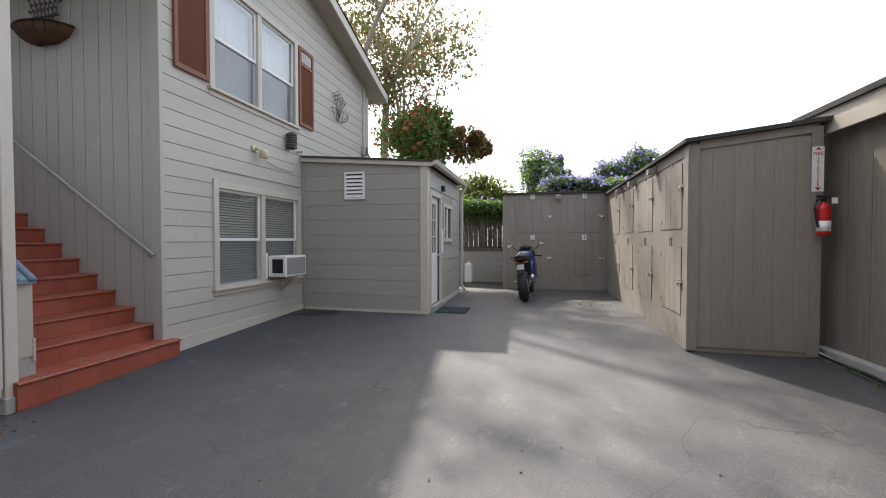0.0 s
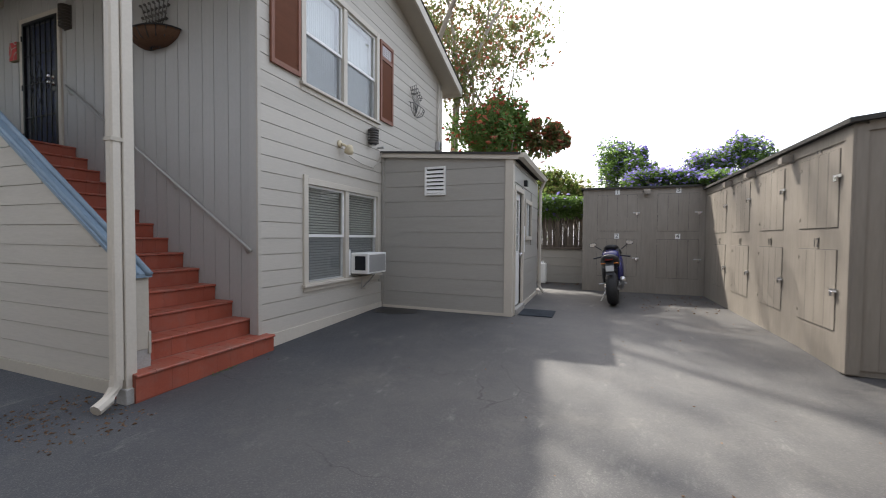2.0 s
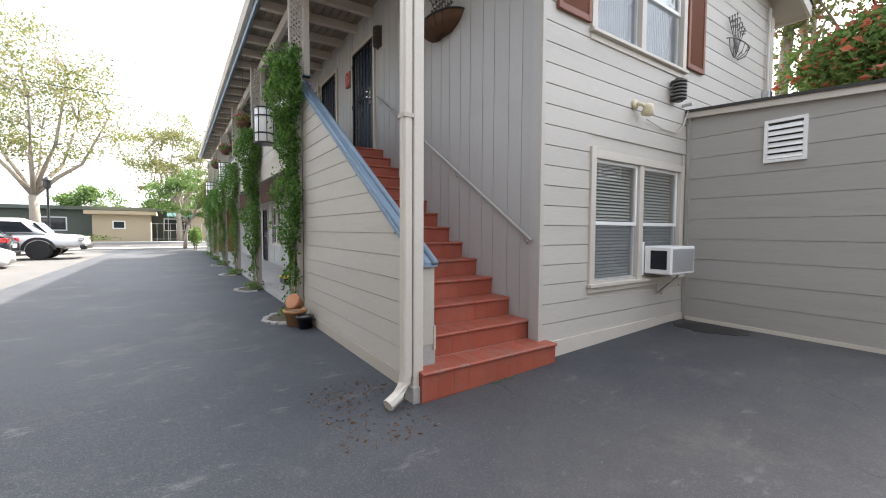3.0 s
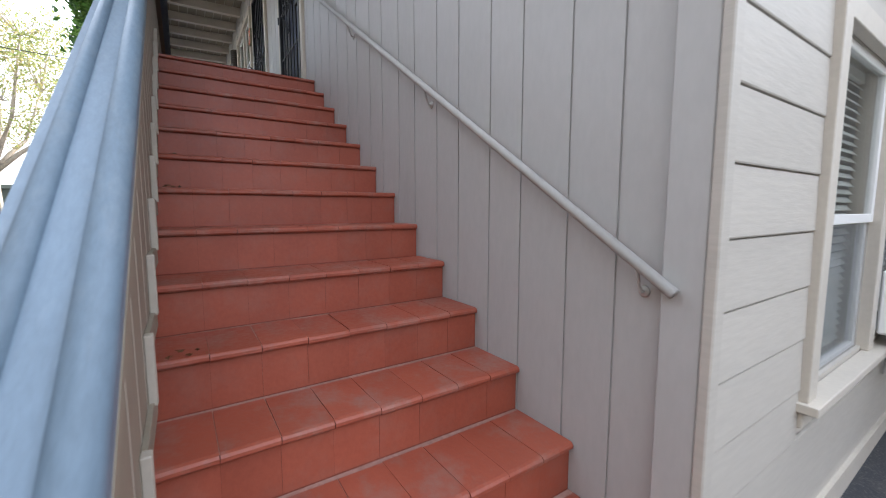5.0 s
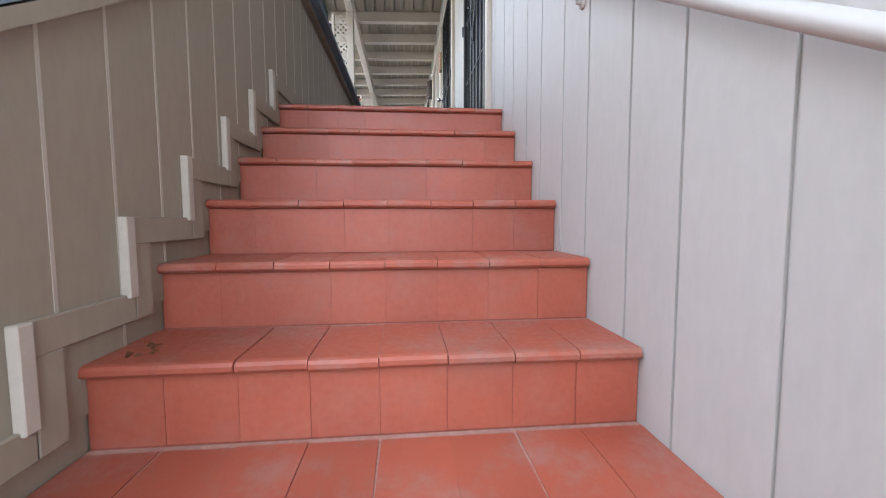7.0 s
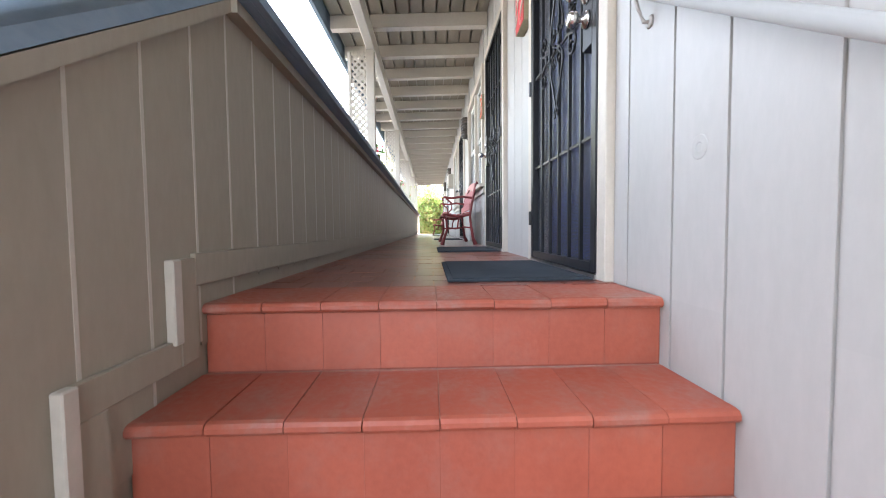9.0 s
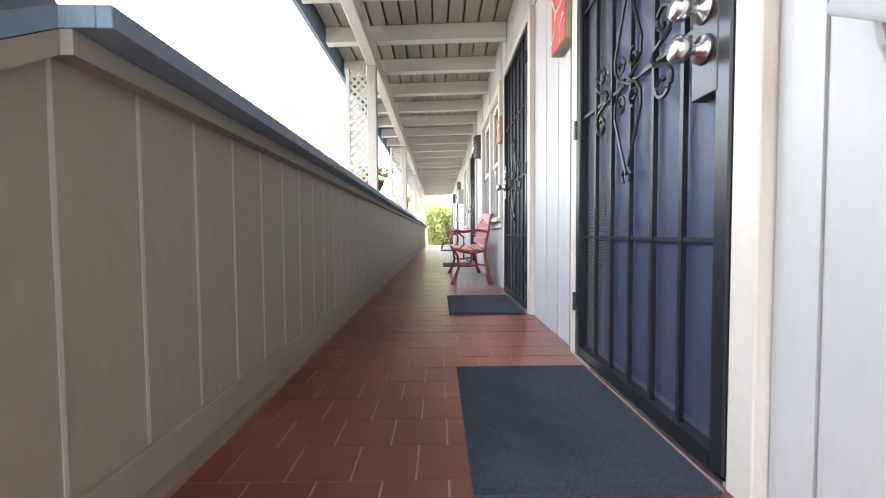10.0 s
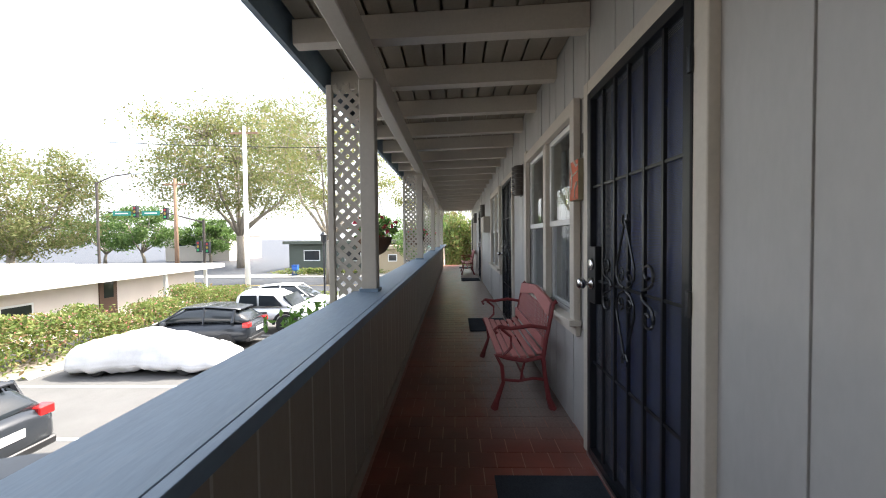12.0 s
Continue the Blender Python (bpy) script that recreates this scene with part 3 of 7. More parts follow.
tread_tile = riser_tile = None
rng = random.Random(4)
for k in range(1, STEPS + 1):
    x, z = NOSE0 - (k - 1) * RUN, STEP1 + (k - 1) * RISE
    if k == 1:
        n, ya, yb = 10, -1.40, 0.085
    else:
        n, ya, yb = 8, IN - 0.006, -0.004
    w = (yb - ya) / n
    for i in range(n):
        yc = ya + (i + 0.5) * w
        jit = Matrix.Translation((x + rng.uniform(-0.002, 0.002), yc, z + rng.uniform(-0.0008, 0.0016))) @ pose(0, 0, 0, rng.uniform(-0.45, 0.45), rng.uniform(-0.15, 0.15), rng.uniform(-0.6, 0.6))
        jit = jit @ Matrix.Diagonal((1, w / tile_w, 1, 1))
        if tread_tile is None:
            tread_tile = part("tread_tile", nosing_tile(tile_w), TREAD_RED, stairs, at=jit)
        else:
            again(tread_tile, stairs, jit)
        h = RISE - 0.032 if k > 1 else 0.19
        m = Matrix.Translation((x - 0.021 + rng.uniform(-0.0015, 0.0015), yc, z - 0.031)) @ Matrix.Diagonal((1, w / tile_w, h / (RISE - 0.032), 1))
        if riser_tile is None:
            bm = box(-0.012, 0.0, -tile_w / 2 + 0.0006, tile_w / 2 - 0.0006, -(RISE - 0.032), 0.0)
            riser_tile = part("riser_tile", bm, RISER_RED, stairs, at=m)
        else:
            again(riser_tile, stairs, m)

# ---- half wall: beside the stairs and along the walkway ----
half = thing("wall_parapet", "taupe parapet wall with a blue-grey cap", "wall", kind="structure")
BEND, CAPLOW = -3.62, (0.03, 0.965)
cap_slope = (CAPZ - CAPLOW[1]) / (CAPLOW[0] - BEND)


def cap_z(x):
    return CAPZ if x < BEND else CAPZ - cap_slope * (x - BEND)


core = prism([(FAR, FLOOR - 0.32), (LAND - 0.3, FLOOR - 0.32), (LAND - 0.3, -0.15), (0.0, -0.15), (0.0, cap_z(0.0) - 0.07), (BEND, CAPZ - 0.07), (FAR, CAPZ - 0.07)], "y", OUT + 0.002, IN - 0.012)
part("parapet_core", core, TAUPE, half)


def stair_skirt(x):
    """Top of the stepped skirting inside the parapet."""
    if x < LAND:
        return FLOOR + 0.15
    k = int((NOSE0 - x) / RUN) + 1
    return STEP1 + (k - 1) * RISE + 0.19


xb = -0.08
while xb > FAR + 0.1:
    a = xb - 0.177
    lo = min(stair_skirt(xb - 0.005), stair_skirt(a + 0.005)) - 0.11
    hi0, hi1 = cap_z(a) - 0.05, cap_z(xb) - 0.05
    if min(hi0, hi1) > lo + 0.03:
        part("board", prism([(a + 0.004, lo), (xb - 0.004, lo), (xb - 0.004, hi1), (a + 0.004, hi0)], "y", IN - 0.012, IN - 0.004), TAUPE, half)
    if a > FAR + 0.2:
        part("joint_strip", box(a - 0.0045, a + 0.0045, IN - 0.010, IN - 0.0030, lo + 0.01, max(lo + 0.02, hi0 - 0.012)), CREAM, half)
    xb = a
# stepped skirting, one riser piece and one level piece to each step
for k in range(2, STEPS + 1):
    x, z = NOSE0 - (k - 1) * RUN, STEP1 + (k - 1) * RISE
    if k < STEPS:
        part("skirting", box(x - RUN + 0.112, x + 0.11, IN - 0.004, IN + 0.010, z + 0.058, z + 0.125, bevel=0.002), TAUPE, half)
    part("skirting_upright", box(x + 0.045, x + 0.109, IN - 0.003, IN + 0.010, z - RISE + 0.058, z + (0.058 if k < STEPS else 0.125), bevel=0.002), TAUPE, half)
    part("batten_end", box(x + 0.110, x + 0.142, IN - 0.004, IN + 0.018, z - 0.07, z + 0.125, bevel=0.003), CREAM, half)
part("skirting", box(FAR, LAND + 0.045, IN - 0.004, IN + 0.010, FLOOR + 0.055, FLOOR + 0.135, bevel=0.002), TAUPE, half)
# rail board under the cap, inside
part("top_rail", prism([(BEND, CAPZ - 0.075), (FAR, CAPZ - 0.075), (FAR, CAPZ - 0.037), (BEND, CAPZ - 0.037)], "y", IN - 0.004, IN + 0.035), TAUPE, half)
part("top_rail", prism([(0.0, cap_z(0.0) - 0.08), (BEND, CAPZ - 0.075), (BEND, CAPZ - 0.037), (0.0, cap_z(0.0) - 0.045)], "y", IN - 0.004, IN + 0.016), TAUPE, half)
# caps: level board, and a sloping board with a raised bead
part("cap", box(FAR, BEND, -1.365, -1.1506, CAPZ - 0.035, CAPZ, bevel=0.0012), BLUECAP, half)
part("cap_edge", box(FAR, BEND, -1.150, -1.125, CAPZ - 0.036, CAPZ - 0.001, bevel=0.0012), BLUECAP, half)
bm = prism([(BEND, CAPZ - 0.035), (0.045, cap_z(0.045) - 0.035), (0.045, cap_z(0.045)), (BEND, CAPZ)], "y", -1.375, -1.205)
part("cap", bm, BLUECAP, half)
bm = tube([(BEND, -1.235, CAPZ + 0.0), (0.055, -1.235, cap_z(0.055) + 0.0)], 0.030, 12)
smooth(part("cap_bead", bm, BLUECAP, half))
bm = tube([(BEND, -1.335, CAPZ - 0.004), (0.045, -1.335, cap_z(0.045) - 0.004)], 0.022, 10)
smooth(part("cap_bead", bm, BLUECAP, half))
# outside boards
lap_boards(half, OUT, "x", -1, LAND + 0.16, -0.10, 0.02, 3.4, 0.193, PAINT, top=lambda s: cap_z(s) - 0.05)
lap_boards(half, OUT, "x", -1, FAR, LAND + 0.1, FLOOR - 0.02, CAPZ - 0.05, 0.193, PAINT)
part("rim_board", box(FAR, LAND + 0.1, OUT - 0.02, OUT, FLOOR - 0.32, FLOOR - 0.02), CREAM, half)
part("skirting", box(LAND + 0.1, -0.05, OUT - 0.03, OUT, -0.12, 0.02), CREAM, half)
part("end_board", box(-0.01, 0.012, OUT - 0.012, IN + 0.006, 0.30, cap_z(0.0) - 0.06, bevel=0.003), CREAM, half)
part("end_board", box(-0.01, 0.004, OUT - 0.012, IN + 0.02, -0.02, 0.30), CONCRETE, half)

# ---- walkway floor ----
floor_up = thing("floor", "red tiled walkway floor, worn to bare concrete by the wall", "floor", kind="structure")
part("floor_slab", box(FAR, LAND - 0.29, IN - 0.012, 0.012, FLOOR - 0.30, FLOOR - 0.002), GROUT, floor_up)
part("floor_slab", box(LAND - 0.30, LAND - 0.03, IN - 0.012, 0.012, FLOOR - 0.30, FLOOR - 0.006), GROUT, floor_up)
TW = 0.1485
ft = None
tail = bmesh.new()
for row in range(int((LAND - RUN - FAR) / TW)):
    xx = LAND - RUN - 0.002 - row * TW
    yy = IN + 0.006 - (TW / 2 if row % 2 else 0.0)
    while yy < -0.02:
        y0, y1 = max(yy, IN + 0.006), min(yy + TW, -0.001)
        if y1 - y0 > 0.02:
            if xx > -8.4:
                m = Matrix.Translation((xx, y0, FLOOR + rng.uniform(-0.0006, 0.0008))) @ Matrix.Diagonal((1, (y1 - y0) / TW, 1, 1))
                if ft is None:
                    ft = part("floor_tile", box(-TW + 0.0022, -0.0022, 0.0026, TW - 0.0026, -0.013, 0.0), FLOOR_RED, floor_up, at=m)
                else:
                    again(ft, floor_up, m)
            else:
                box(xx - TW + 0.0025, xx - 0.0025, y0 + 0.003, y1 - 0.003, FLOOR - 0.013, FLOOR, tail)
        yy += TW
tagged(part("floor_tiles_far", tail, FLOOR_RED, floor_up), kind="stuff")

# lower porch slab and back wall of shade
porch = tagged(part("floor_porch", box(FAR, LAND + 0.15, OUT, 0.012, -0.2, -0.01), CONCRETE), "bare concrete porch floor below the walkway", "floor", kind="structure")
wall_stair_end = tagged(part("wall_stair_end", box(LAND - 0.02, LAND + 0.1, OUT + 0.01, 0.0, -0.1, FLOOR - 0.32), CREAM), "cream wall closing the space below the stairs", "wall", kind="structure")


# ---- windows ----
INSECT, nt_, b_ = nodes_of("insect_screen")
b_.inputs["Base Color"].default_value, b_.inputs["Roughness"].default_value = (0.22, 0.235, 0.245, 1), 0.7
clear_ = nt_.nodes.new("ShaderNodeBsdfTransparent")
mix_ = nt_.nodes.new("ShaderNodeMixShader")
mix_.inputs[0].default_value = 0.8
link(nt_, b_.outputs[0], mix_.inputs[1])
link(nt_, clear_.outputs[0], mix_.inputs[2])
link(nt_, mix_.outputs[0], nt_.nodes["Material Output"].inputs["Surface"])


def window(name, label, plane, axis, lo, hi, z0, z1, sign, fill, sash_split=0.49, group=""):
    """Two sliding-sash units side by side in a wide casing. plane: the wall's face; sign: outwards."""
    w = thing(name, label, "window", kind="structure", group=group)
    mid = (lo + hi) / 2

    def bx(a, b, d0, d1, p, q, bevel=0.003):
        d0, d1 = plane + sign * d0, plane + sign * d1
        return box(d0, d1, a, b, p, q, bevel=bevel) if axis == "y" else box(a, b, d0, d1, p, q, bevel=bevel)

    c = 0.085
    part("casing", bx(lo - c, lo, 0.0, 0.042, z0 - 0.02, z1 + c + 0.03), TRIM, w)
    part("casing", bx(hi, hi + c, 0.0, 0.042, z0 - 0.02, z1 + c), TRIM, w)
    part("casing", bx(lo, hi, 0.0, 0.040, z1, z1 + c), TRIM, w)
    part("window_sill", bx(lo - c - 0.02, hi + c + 0.02, 0.0, 0.075, z0 - 0.055, z0 - 0.02), TRIM, w)
    part("apron", bx(lo - c, hi + c, 0.0, 0.030, z0 - 0.12, z0 - 0.056), TRIM, w)
    part("mullion", bx(mid - 0.045, mid + 0.045, -0.10, 0.028, z0 - 0.02, z1), TRIM, w)
    zm = z0 + (z1 - z0) * sash_split
    for a, b in ((lo, mid - 0.045), (mid + 0.045, hi)):
        f = 0.035
        for p, q, d in ((z0 - 0.02, zm, -0.025), (zm - 0.035, z1, -0.005)):
            s = part("sash", bx(a, a + f, d - 0.03, d, p, q), WHITE, w, "white vinyl sash")
            part("stile", bx(b - f, b, d - 0.03, d, p, q), WHITE, s)
            part("rail", bx(a + f, b - f, d - 0.03, d - 0.001, p, p + f + 0.006), WHITE, s)
            part("rail", bx(a + f, b - f, d - 0.03, d - 0.001, q - f, q), WHITE, s)
            g = part("pane", bx(a + f, b - f, d - 0.020, d - 0.014, p + f, q - f, 0), GLASS, s, "clear glass pane")
            g.visible_shadow = False
        part("insect_screen", bx(a + 0.008, b - 0.008, -0.018, -0.0165, z0, zm - 0.036, 0), INSECT, w, "grey insect screen over the lower sash")
        if fill == "blind":
            bl = part("blind", bx(a + 0.01, b - 0.01, -0.10, -0.08, z1 - 0.05, z1 - 0.004), BLIND, w, "white slatted blind, lowered")
            z = z1 - 0.07
            while z > z0 + 0.03:
                bx2 = [(-0.082, z - 0.013), (-0.080, z - 0.011), (-0.100, z + 0.013), (-0.102, z + 0.011)]
                poly = [(plane + sign * d, zz) for d, zz in bx2]
                bm = prism(poly, "y" if axis == "y" else "x", a + 0.012, b - 0.012)
                part("slat", bm, BLIND, bl)
                z -= 0.038
        elif fill == "curtain":
            bm = bmesh.new()
            n = 40
            for i in range(n):
                s0, s1 = a + (b - a) * i / n, a + (b - a) * (i + 1) / n
                d = -0.15 - 0.005 * (i % 2)
                if axis == "y":
                    box(plane + sign * d, plane + sign * (d - 0.006), s0, s1, z0, z1 - 0.04, bm)
                else:
                    box(s0, s1, plane + sign * d, plane + sign * (d - 0.006), z0, z1 - 0.04, bm)
            part("curtain", bm, CURTAIN, w, "pale drawn curtain")
    return w


window("window_1", "white sash window with lowered blinds and beige casing", 0.0, "y", *W1, 1, "blind")
window("window_2", "upper white sash window with pale curtains", 0.0, "y", *W2, 1, "curtain")
for i, o in enumerate(WINS):
    window("window_%d" % (i + 3), "white sash window with dim curtains above the walkway", 0.0, "x", o[0], o[1], o[2], o[3], -1, "curtain")
for i, o in enumerate(LOWWINS):
    window("window_%d" % (i + 6), "white sash window with blinds on the lower porch", 0.0, "x", o[0], o[1], o[2], o[3], -1, "blind")


def shutter(y0, y1, z0, z1, label):
    s = thing("shutter", label, "shutter", group="shutters beside the upper window")
    zp = z1 - 0.30
    part("stile", box(0.02, 0.055, y0, y0 + 0.05, z0, z1, bevel=0.003), SHUTTER, s)
    part("stile", box(0.02, 0.055, y1 - 0.05, y1, z0, z1, bevel=0.003), SHUTTER, s)
    for a, b in ((z0, z0 + 0.06), (zp - 0.03, zp + 0.03), (z1 - 0.06, z1)):
        part("rail", box(0.021, 0.053, y0 + 0.05, y1 - 0.05, a, b), SHUTTER, s)
    part("panel", box(0.021, 0.036, y0 + 0.05, y1 - 0.05, zp + 0.03, z1 - 0.06), SHUTTER, s, "carved upper panel")
    bm = bmesh.new()
    n = 4
    ya, yb, za, zb = y0 + 0.09, y1 - 0.09, zp + 0.06, z1 - 0.09
    for i in range(n + 1):
        t = i / n
        box(0.036, 0.044, ya + (yb - ya) * t - 0.006, ya + (yb - ya) * t + 0.006, za, zb, bm)
        box(0.036, 0.043, ya, yb, za + (zb - za) * t - 0.006, za + (zb - za) * t + 0.006, bm)
    part("fretwork", bm, METAL, s, "small metal grille set in the panel")
    z = z0 + 0.085
    first = None
    while z < zp - 0.05:
        if first is None:
            first = part("slat", prism([(0.024, -0.020), (0.030, -0.022), (0.052, 0.018), (0.046, 0.020)], "y", y0 + 0.05, y1 - 0.05), SHUTTER, s, at=Matrix.Translation((0, 0, z)))
        else:
            again(first, s, Matrix.Translation((0, 0, z)))
        z += 0.045
    return s


shutter(0.15, 0.65, 3.32, 4.80, "reddish brown louvred wooden shutter on the end wall")
shutter(2.66, 3.12, 3.34, 4.74, "reddish brown louvred wooden shutter with a metal grille")


# ---- small fixtures on the end wall ----
def spiral(cx, cz, r, turns, start, hand=1, n=26, y=0.0, grow=0.25):
    out = []
    for i in range(n + 1):
        t = i / n
        a = start + hand * turns * 2 * math.pi * t
        rr = r * (grow + (1 - grow) * (1 - t))
        out.append((cx + rr * math.cos(a), y, cz + rr * math.sin(a)))
    return out


IRON = surface("dull_grey_iron", (0.10, 0.095, 0.09), 0.6, 0.2, 60, 5, (0.16, 0.10, 0.07), 0.3, 0.2)
art = thing("wall_planter", "grey wrought iron wall basket with a leafy branch pattern", "planter")
bm = bmesh.new()
cy, cz = 4.12, 4.0
for k in range(7):
    a = math.pi * (0.08 + 0.84 * k / 6)
    tube([(0.06 + 0.10 * math.sin(a), cy - 0.36 * math.cos(a), cz), (0.05 + 0.07 * math.sin(a), cy - 0.28 * math.cos(a), cz - 0.12), (0.045, cy - 0.08 * math.cos(a), cz - 0.20)], 0.006, 5, bm)
tube([(0.05 + 0.10 * math.sin(a), cy - 0.36 * math.cos(a), cz) for a in np.linspace(0, math.pi, 14)], 0.008, 5, bm)
part("basket", bm, IRON, art)
bm = bmesh.new()
rr = random.Random(8)
for k in range(7):
    dx = (k - 3) * 0.072
    pts = [(0.045, cy, cz - 0.15), (0.05, cy + dx * 0.7, cz + 0.12), (0.05, cy + dx * 1.3, cz + 0.30 + 0.05 * (3 - abs(k - 3)))]
    tube(pts, 0.005, 5, bm)
    for j in range(5):
        t = 0.35 + 0.15 * j
        p = Vector(pts[1]).lerp(Vector(pts[2]), t)
        tube([p, p + Vector((0.01, 0.035 * (1 if j % 2 else -1), 0.02))], 0.009, 4, bm, taper=(0.004, 0.011))
part("branches", bm, IRON, art)

lamp = thing("wall_lamp", "grey ribbed metal wall lamp below the upper window", "lamp")
for k in range(6):
    bm = lathe([(0.085, -0.012), (0.09, -0.008), (0.09, 0.008), (0.085, 0.012)], 16)
    part("rib", bm, IRON, lamp, at=Matrix.Translation((0.10, 2.34, 2.86 + 0.042 * k)))
part("body", lathe([(0.05, -0.14), (0.06, -0.13), (0.06, 0.13), (0.05, 0.14)], 14), BLACK, lamp, at=Matrix.Translation((0.10, 2.34, 2.965)))
part("bracket", box(0.02, 0.06, 2.29, 2.39, 2.90, 3.02, bevel=0.004), METAL, lamp)

YCREAM = surface("yellowed_plastic", (0.60, 0.52, 0.36), 0.5, 0.06, 40, 6, None, 0, 0)
cam_box = thing("security_light", "small cream floodlight on a round base", "light")
smooth(part("base", lathe([(0.055, 0), (0.055, 0.02), (0.03, 0.035)], 14), YCREAM, cam_box, at=pose(0.02, 1.50, 2.66, 0, 90, 0)))
smooth(part("arm", tube([(0.05, 1.50, 2.66), (0.11, 1.52, 2.64), (0.13, 1.55, 2.60)], 0.02, 8), YCREAM, cam_box))
smooth(part("head", lathe([(0.03, 0.07), (0.05, 0.05), (0.062, 0.0), (0.07, -0.05), (0.055, -0.06)], 14), YCREAM, cam_box, at=pose(0.14, 1.58, 2.585, 20, 25, 0)))
knob = thing("door_bell_box", "small round vent cap high on the end wall", "vent")
smooth(part("cap", lathe([(0.05, 0), (0.05, 0.03), (0.02, 0.06)], 12), METAL, knob, at=pose(0.02, 1.62, 5.02, 0, 90, 0)))
cable = thing("wall_cable", "thin painted cable run along the wall boards", "cable")
part("cable", tube([(0.05, 1.72, 2.52), (0.035, 2.1, 2.47), (0.035, 2.45, 2.46), (0.04, 2.62, 2.60), (0.05, 2.72, 2.80)], 0.008, 6), PAINT, cable)
part("stub", tube([(0.02, 2.62, 2.84), (0.14, 2.62, 2.84)], 0.02, 8), METAL, cable)

GREYP = surface("grey_plastic", (0.34, 0.34, 0.33), 0.5, 0.08, 50, 4, None, 0, 0)
ac = thing("air_conditioner", "white window air conditioner on a metal bracket", "air conditioner")
A0, A1, Z0, Z1, XD = 1.80, 2.36, 0.70, 1.03, 0.34
part("case", box(0.02, XD, A0, A1, Z0, Z1, bevel=0.012), WHITE, ac)
for i in range(12):
    z = Z0 + 0.035 + i * 0.022
    part("slat", box(XD, XD + 0.006, A0 + 0.03, A1 - 0.03, z, z + 0.008), GREYP, ac)
part("side_grille", box(0.10, XD - 0.05, A0 - 0.004, A0, Z0 + 0.06, Z1 - 0.05), BLACK, ac, "dark finned side grille")
part("grille", box(XD - 0.002, XD + 0.002, A0 + 0.03, A1 - 0.03, Z0 + 0.03, Z1 - 0.03), GREYP, ac, "grey finned condenser face")
part("filler", box(-0.03, 0.02, A0 - 0.10, A0, Z0 - 0.02, Z1 + 0.05), WHITE, ac)
part("bracket", tube([(0.03, 2.1, 0.42), (0.03, 2.1, 0.68), (0.28, 2.1, 0.68), (0.05, 2.1, 0.45)], 0.012, 6), METAL, ac)

# ---- shed ----
SY, SX, SB = 2.78, 2.375, 5.62
shed = thing("shed", "beige lap-sided lean-to shed against the end wall", "shed")


def shed_top(x):
    return 2.80 - 0.075 * x


sw = part("wall", prism([(0.0, -0.1), (SX - 0.02, -0.1), (SX - 0.02, shed_top(SX) - 0.06), (0.0, shed_top(0) - 0.06)], "y", SY, SY + 0.10), SHEDP, shed)
lap_boards(sw, SY, "x", -1, 0.05, SX - 0.11, 0.06, 2.75, 0.262, SHEDP, top=lambda s: shed_top(s) - 0.04)
part("corner_trim", box(SX - 0.12, SX + 0.012, SY - 0.035, SY + 0.10, -0.02, shed_top(SX) - 0.05, bevel=0.004), TRIM, shed)
part("corner_trim", box(0.024, 0.07, SY - 0.03, SY, 0.0, 2.76), SHEDP, shed)
part("skirting", box(0.05, SX - 0.11, SY - 0.03, SY, -0.02, 0.075), TRIM, shed)
part("fascia", prism([(0.02, shed_top(0.02) - 0.10), (SX + 0.10, shed_top(SX + 0.1) - 0.10), (SX + 0.10, shed_top(SX + 0.1) - 0.01), (0.02, shed_top(0.02) - 0.01)], "y", SY - 0.06, SY - 0.03), TRIM, shed)
part("roof", prism([(0.02, shed_top(0.02) - 0.03), (SX + 0.12, shed_top(SX + 0.12) - 0.03), (SX + 0.12, shed_top(SX + 0.12) + 0.005), (0.02, shed_top(0.02) + 0.005)], "y", SY - 0.075, SB + 0.06), ROOFING, shed)
DS = (2.95, 3.62, 0.12, 2.06)
SW = (3.98, 4.62, 1.32, 1.94)
side = bmesh.new()
for a, b, p, q in ((SY + 0.1, DS[0], -0.1, 2.55), (DS[0], DS[1], DS[3], 2.55), (DS[0], DS[1], -0.1, DS[2]), (DS[1], SW[0], -0.1, 2.55), (SW[0], SW[1], -0.1, SW[2]), (SW[0], SW[1], SW[3], 2.55), (SW[1], SB, -0.1, 2.55)):
    box(SX - 0.10, SX - 0.012, a, b, p, q, side)
sd = part("side_wall", side, SHEDP, shed)
lap_boards(sd, SX - 0.012, "y", 1, SY + 0.1, SB, 0.10, 2.50, 0.262, SHEDP, [(DS[0] - 0.08, DS[1] + 0.08, 0, DS[3] + 0.08), (SW[0] - 0.07, SW[1] + 0.07, SW[2] - 0.07, SW[3] + 0.07)])
part("back_wall", box(0.02, SX - 0.1, SB - 0.1, SB, -0.1, 2.6), SHEDP, shed)
part("skirting", box(SX - 0.012, SX + 0.02, DS[1] + 0.08, SB, -0.05, 0.11), TRIM, shed)
for a, b, p, q in ((DS[0] - 0.08, DS[0], 0.03, DS[3] + 0.08), (DS[1], DS[1] + 0.08, 0.03, DS[3] + 0.08), (DS[0], DS[1], DS[3], DS[3] + 0.08)):
    part("door_casing", box(SX - 0.05, SX + 0.03, a, b, p, q, bevel=0.003), TRIM, shed)
part("threshold", box(SX - 0.08, SX + 0.06, DS[0] - 0.05, DS[1] + 0.05, 0.03, DS[2]), CONCRETE, shed)
door = part("door", box(SX - 0.075, SX - 0.035, DS[0], DS[1], DS[2], 1.05, bevel=0.003), WHITE, shed, "white door with a glazed upper half")
